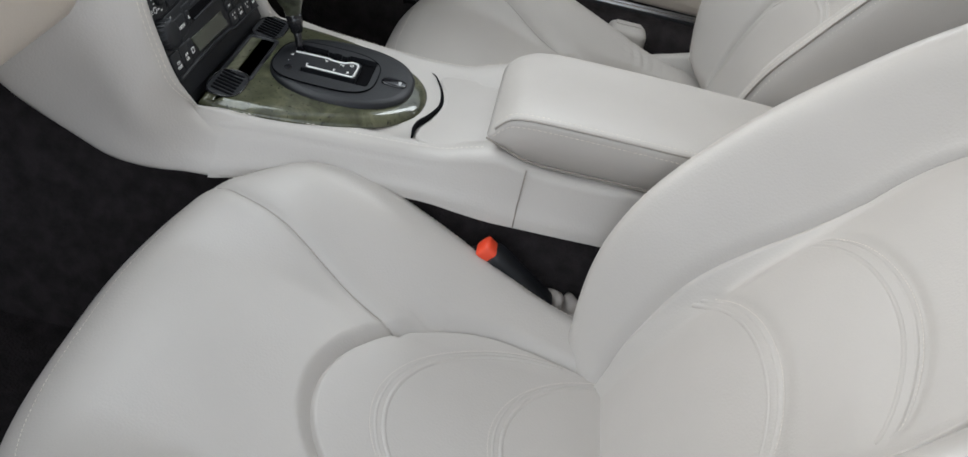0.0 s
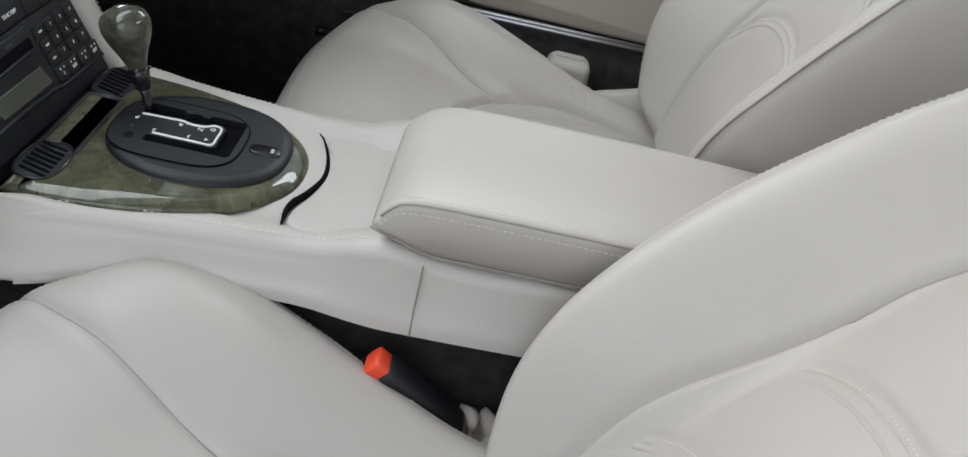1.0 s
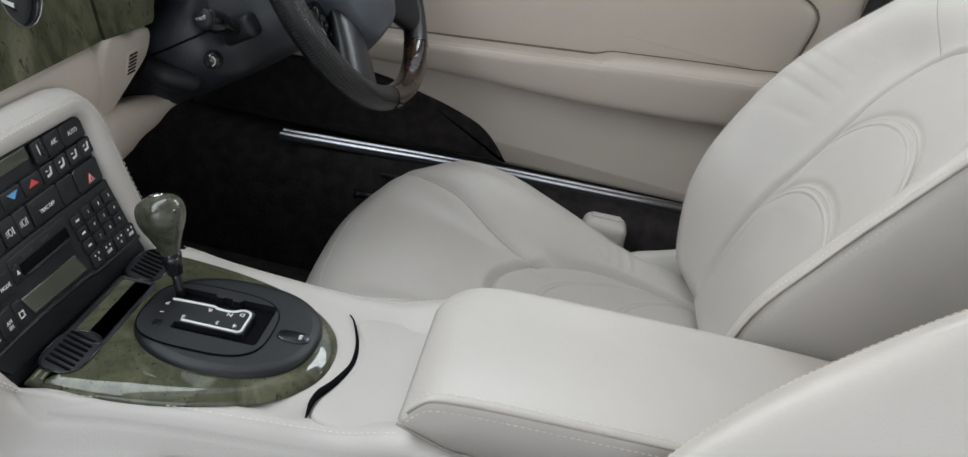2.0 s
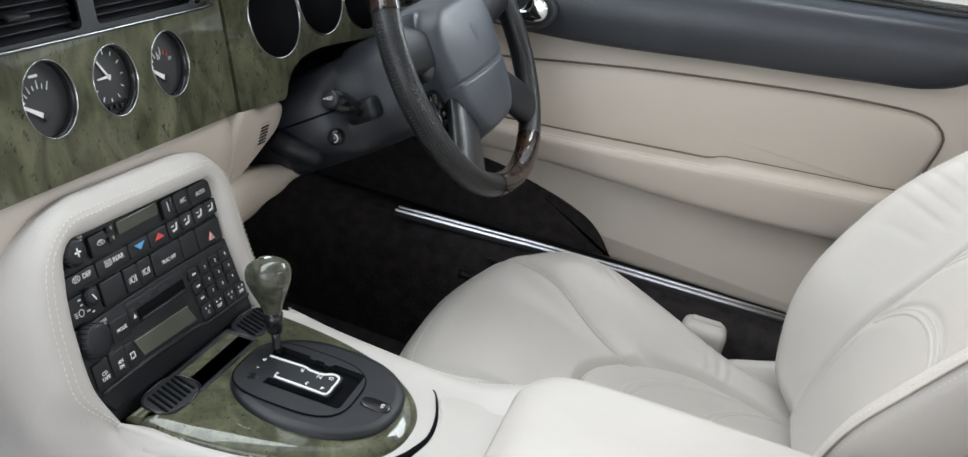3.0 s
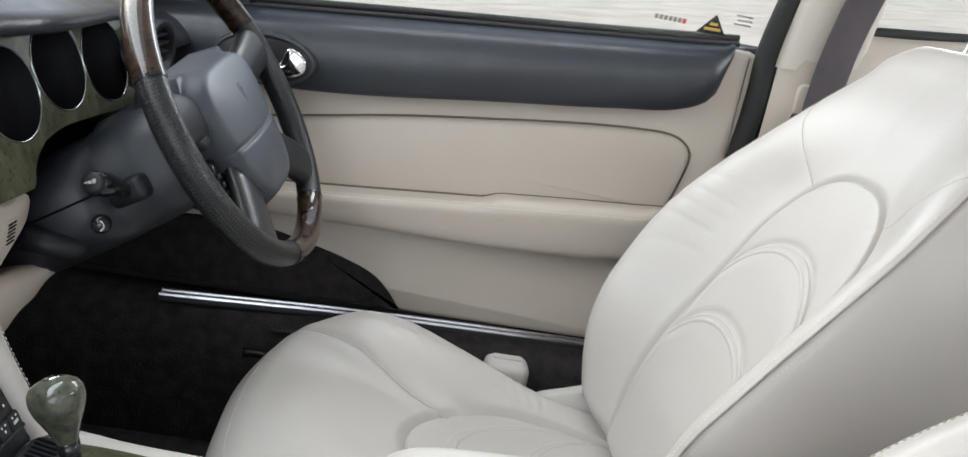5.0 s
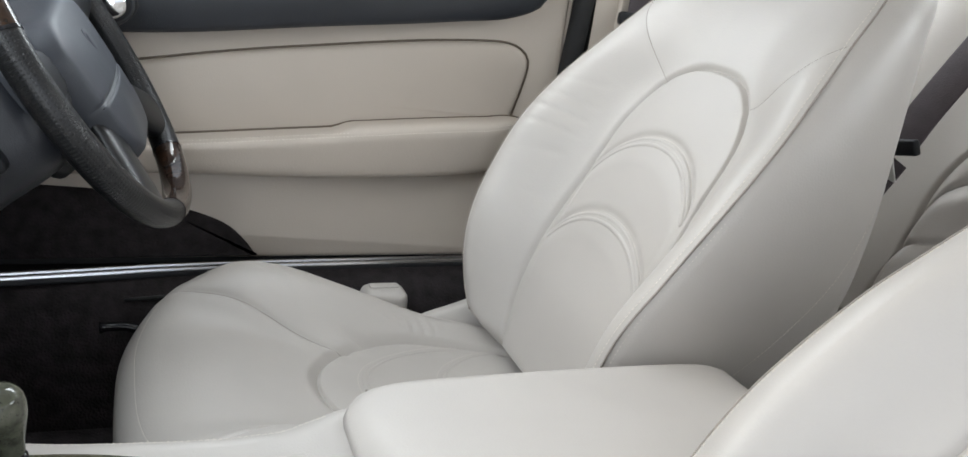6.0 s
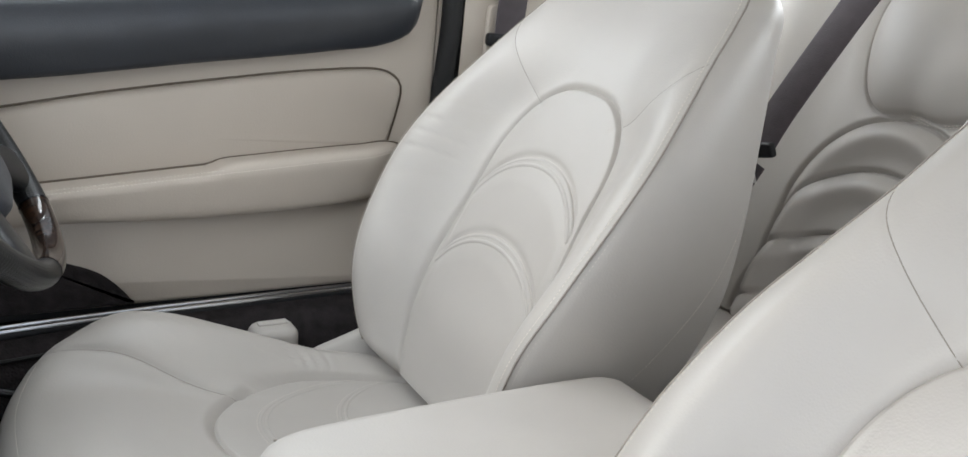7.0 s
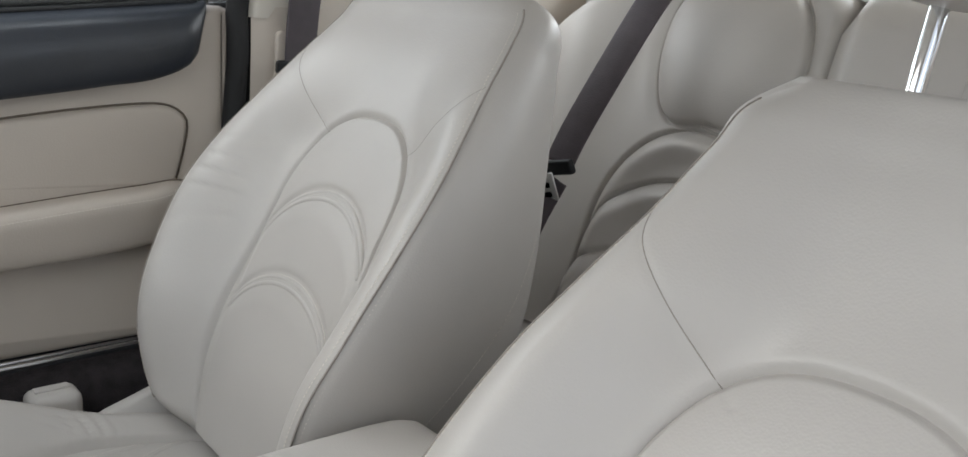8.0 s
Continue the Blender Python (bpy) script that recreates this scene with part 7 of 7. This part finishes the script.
def rear_seat(side):
    """A bucket of the rear seat: padded lobe on top, stacked ribs below, a broad outer bolster; side +1 is the driver's."""
    seat = thing("back_bench_bucket", "cream leather rear seat with padded lobe and stacked ribs", "car seat", (side * 0.225, -1.02, 0), "rear seats")
    a = radians(17)

    def back(X, S, N):
        return (side * X, -S * math.sin(a) + N * math.cos(a), 0.36 + S * math.cos(a) + N * math.sin(a))

    lobe = spline([(-0.04, 0.360), (0.0, 0.364), (0.045, 0.356), (0.075, 0.368), (0.098, 0.405), (0.112, 0.465), (0.107, 0.525), (0.078, 0.562), (0.0, 0.580), (-0.07, 0.570), (-0.110, 0.530), (-0.125, 0.470), (-0.116, 0.415), (-0.085, 0.374)], 140, closed=True)
    arcs = [(0.147, 0.19, 0.355), (0.147, 0.13, 0.276), (0.158, 0.04, 0.176), (0.165, -0.05, 0.080)]
    lines = [np.array(arch(hw, base, top, max(-0.02, base - 0.2), 50)) for hw, base, top in arcs]
    nx = 300
    X = np.linspace(-0.158, 0.405, nx)
    top_s = curve(X, [-0.158, -0.10, 0.0, 0.12, 0.20, 0.257, 0.307, 0.36, 0.405], [0.570, 0.592, 0.604, 0.596, 0.568, 0.532, 0.485, 0.41, 0.34])
    # how far inside the lobe, as a ratio of its size from its middle
    ang = np.arctan2(lobe[:, 1] - 0.465, lobe[:, 0])
    rad = np.hypot(lobe[:, 0], lobe[:, 1] - 0.465)
    order = np.argsort(ang)
    ang, rad = ang[order], rad[order]
    ang, rad = np.r_[ang - 2 * math.pi, ang, ang + 2 * math.pi], np.r_[rad, rad, rad]
    rows = []
    for f in np.r_[np.linspace(0.0, 0.93, 260), 0.93 + 0.07 * np.sin(np.linspace(0, math.pi / 2, 14))[1:]]:
        S = f * top_s
        N = 0.042 * smooth((X - 0.13) / 0.14) - 0.004
        q = np.hypot(X, S - 0.465) / np.interp(np.arctan2(S - 0.465, X), ang, rad)
        N = N + np.where(q < 1, 0.030 * np.sqrt(np.clip(1 - q ** 3, 0, 1)), 0.004 * smooth((q - 1) / 0.25)) - 0.009 * np.exp(-((q - 1) / 0.024) ** 2)
        for (hw, base, tp), line in zip(arcs, lines):
            r = arch_r(X, S, hw, base, tp)
            d = dist_line(X, S, line)
            N = N + np.where((r < 1) & (S < 0.36), 0.0035 * np.sqrt(np.clip(d / 0.03, 0, 1)), 0) - 0.0105 * np.exp(-(d / 0.0030) ** 2)
            N = N + np.where(r < 1, 0.017 * np.exp(-((d - 0.028) / 0.020) ** 2) - 0.005, 0) * (S < 0.362)
        e = min(1.0, (f - 0.93) / 0.07) if f > 0.93 else 0.0
        N = N - 0.05 * (1 - math.sqrt(1 - e * e))
        N = N - 0.045 * (1 - np.sqrt(np.clip(1 - (np.clip((X - 0.360) / 0.045, 0, 1)) ** 2, 0, 1))) - 0.03 * (1 - np.sqrt(np.clip(1 - np.clip((-0.138 - X) / 0.02, 0, 1) ** 2, 0, 1)))
        rows.append(np.column_stack(back(X, S, N)))
    rows.append(rows[-1] + np.array([0, -0.06, -0.02]))
    part("backrest", net(rows), IVORY, seat)
    for k in (1.035, 1.075):
        l3 = np.array([back(x * k, 0.465 + (sv - 0.465) * k, 0.0015 + 0.004 * (k > 1.05)) for x, sv in lobe if sv > 0.36 and x < 0.0])
        part("stitching", stitches(l3, nrm=(0, 1, 0.3)), STITCH, seat)
    rows = []
    for y in np.linspace(0.0, 0.26, 24):
        rows.append([(side * x, y, 0.355 + 0.03 * (y / 0.26) + 0.03 * float(smooth((abs(x - 0.05) - 0.13) / 0.08)) - 0.05 * float(smooth((y - 0.22) / 0.04)) - 0.10 * float(smooth((abs(x - 0.05) - 0.18) / 0.03))) for x in np.linspace(-0.158, 0.30, 40)])
    rows.append([(side * x, 0.262, 0.18) for x in np.linspace(-0.158, 0.30, 40)])
    part("cushion", grid(rows), IVORY, seat)
    return seat


rear_seat(1)
rear_seat(-1)
rb = thing("rear_belt", "plum-grey rear seat belt across the rear backrest", "seat belt")
part("webbing", webbing([(0.27, -1.06, 0.90), (0.29, -1.035, 0.84), (0.33, -0.985, 0.70), (0.345, -0.965, 0.635)], 0.050, (1, 0.1, 0.25)), BELT, rb, "plum-grey webbing")
part("webbing", webbing([(0.345, -0.962, 0.615), (0.365, -0.945, 0.55), (0.39, -0.93, 0.46), (0.40, -0.92, 0.40)], 0.045, (1, 0.1, 0.25)), BELT, rb)
part("belt_clip", rbox((0.062, 0.012, 0.022), (0, 0, 0), 0.004, 3, pose(0.340, -0.958, 0.632, -15, 14, 0)), PLASTIC, rb, "black belt clip")
tg = part("tongue", rbox((0.034, 0.003, 0.042), (0, 0, 0), 0.0012, 2, pose(0.350, -0.952, 0.602, -15, 14, 0)), TONGUE, rb, "bright steel tongue")
for dz in (0.003, -0.011):
    part("tongue_slot", rbox((0.015, 0.0015, 0.008), (0, 0.0022, dz), 0.0005, 1, pose(0.350, -0.952, 0.602, -15, 14, 0)), RECESS, tg)


def shelf():
    rows = []
    for y in np.linspace(-1.215, -1.80, 14):
        rows.append([(x, y, 0.905 + 0.01 * (-1.2 - y)) for x in np.linspace(-0.72, 0.72, 16)])
    return grid(rows)


solo("parcel_shelf", shelf(), IVORY, "cream rear parcel shelf under the rear window", "shelf", kind="structure")
mid = [[(x, -1.015 - 0.155 * t - 0.02 * (abs(x + 0.03) / 0.1) ** 4 - 0.03 * float(smooth((t - 0.93) / 0.07)), 0.36 + 0.555 * t - 0.030 * float(smooth((abs(x + 0.03) - 0.07) / 0.03)) * t) for t in np.linspace(0, 1, 30)] for x in np.linspace(-0.130, 0.070, 24)]
solo("rear_centre_panel", grid(mid), IVORY, "cream leather panel between the rear seats", "panel", kind="structure")
solo("rear_wall", rbox((1.5, 0.03, 0.76), (0, -1.255, 0.515), 0.005), IVORY, "cream trimmed wall behind the rear seats", "wall", kind="structure")
solo("rear_window", pad([(-0.55, 0), (0.55, 0), (0.48, 1), (-0.48, 1)], lambda u, v, h: (u, -1.80 + 0.48 * v, 0.915 + 0.17 * v), 0.004, 0.0005, steps=1), GLASS, "clear raked rear window", "window", kind="structure", smooth=False).visible_shadow = False

# ---- small things beside the seats ----
bk = thing("belt_buckle", "black seat belt buckle with orange-red release button", "buckle", (-0.134, -0.206, 0.324))
bm_m = pose(0, 0, 0, -54, 0, 0)
part("buckle_body", rbox((0.027, 0.040, 0.088), (0, 0, -0.004), 0.009, 4, bm_m), PLASTIC, bk)
part("buckle_lip", rbox((0.026, 0.018, 0.018), (0, 0.010, 0.040), 0.005, 3, bm_m), PLASTIC, bk)
part("release_button", rbox((0.021, 0.018, 0.016), (-0.001, -0.008, 0.042), 0.004, 3, bm_m), BUCKLE_RED, bk, "orange-red release button")
boot = []
for k, t in enumerate(np.linspace(0, 1, 34)):
    c = np.array([0.010 + 0.004 * t, -0.030 - 0.080 * t, -0.030 - 0.010 * t])
    r = 0.015 + 0.0042 * math.sin(k * 1.7) + 0.002 * math.sin(k * 0.9)
    boot.append([c + np.array([r * math.cos(q) * (1 + 0.18 * math.sin(3 * q + k)), 0.007 * math.sin(2 * q + k * 0.8), r * 1.15 * math.sin(q)]) for q in np.linspace(0, 2 * math.pi, 30, endpoint=False)])
part("stalk_boot", grid(boot, wrap_v=True, cap=True), CLOTH, bk, "crumpled grey fabric boot")
bx = thing("seat_switch_pod", "ivory plastic seat switch pod beside the driver's cushion", "switch pod")
part("pod_body", rbox((0.048, 0.064, 0.075), (0.583, -0.342, 0.2975), 0.013, 4), IVORY, bx)
part("pod_lip", rbox((0.014, 0.042, 0.004), (0.588, -0.342, 0.3355), 0.0015, 3), IVORY, bx)
hd = thing("seat_lever", "black seat adjusting lever at the cushion's front corner", "lever", (0.60, -0.03, 0.27))
part("lever_arm", tube(spline([(0, 0, 0), (0.005, 0.03, 0.008), (0.008, 0.06, 0.006)], 12), [0.006] * 11 + [0.008], 10), GLOSS_BLACK, hd)
solo("window_band", rbox((1.10, 0.012, 0.09), (0, -1.72, 0.955), 0.003), GLOSS_BLACK, "dark lower band of the rear window", "window band", kind="structure")
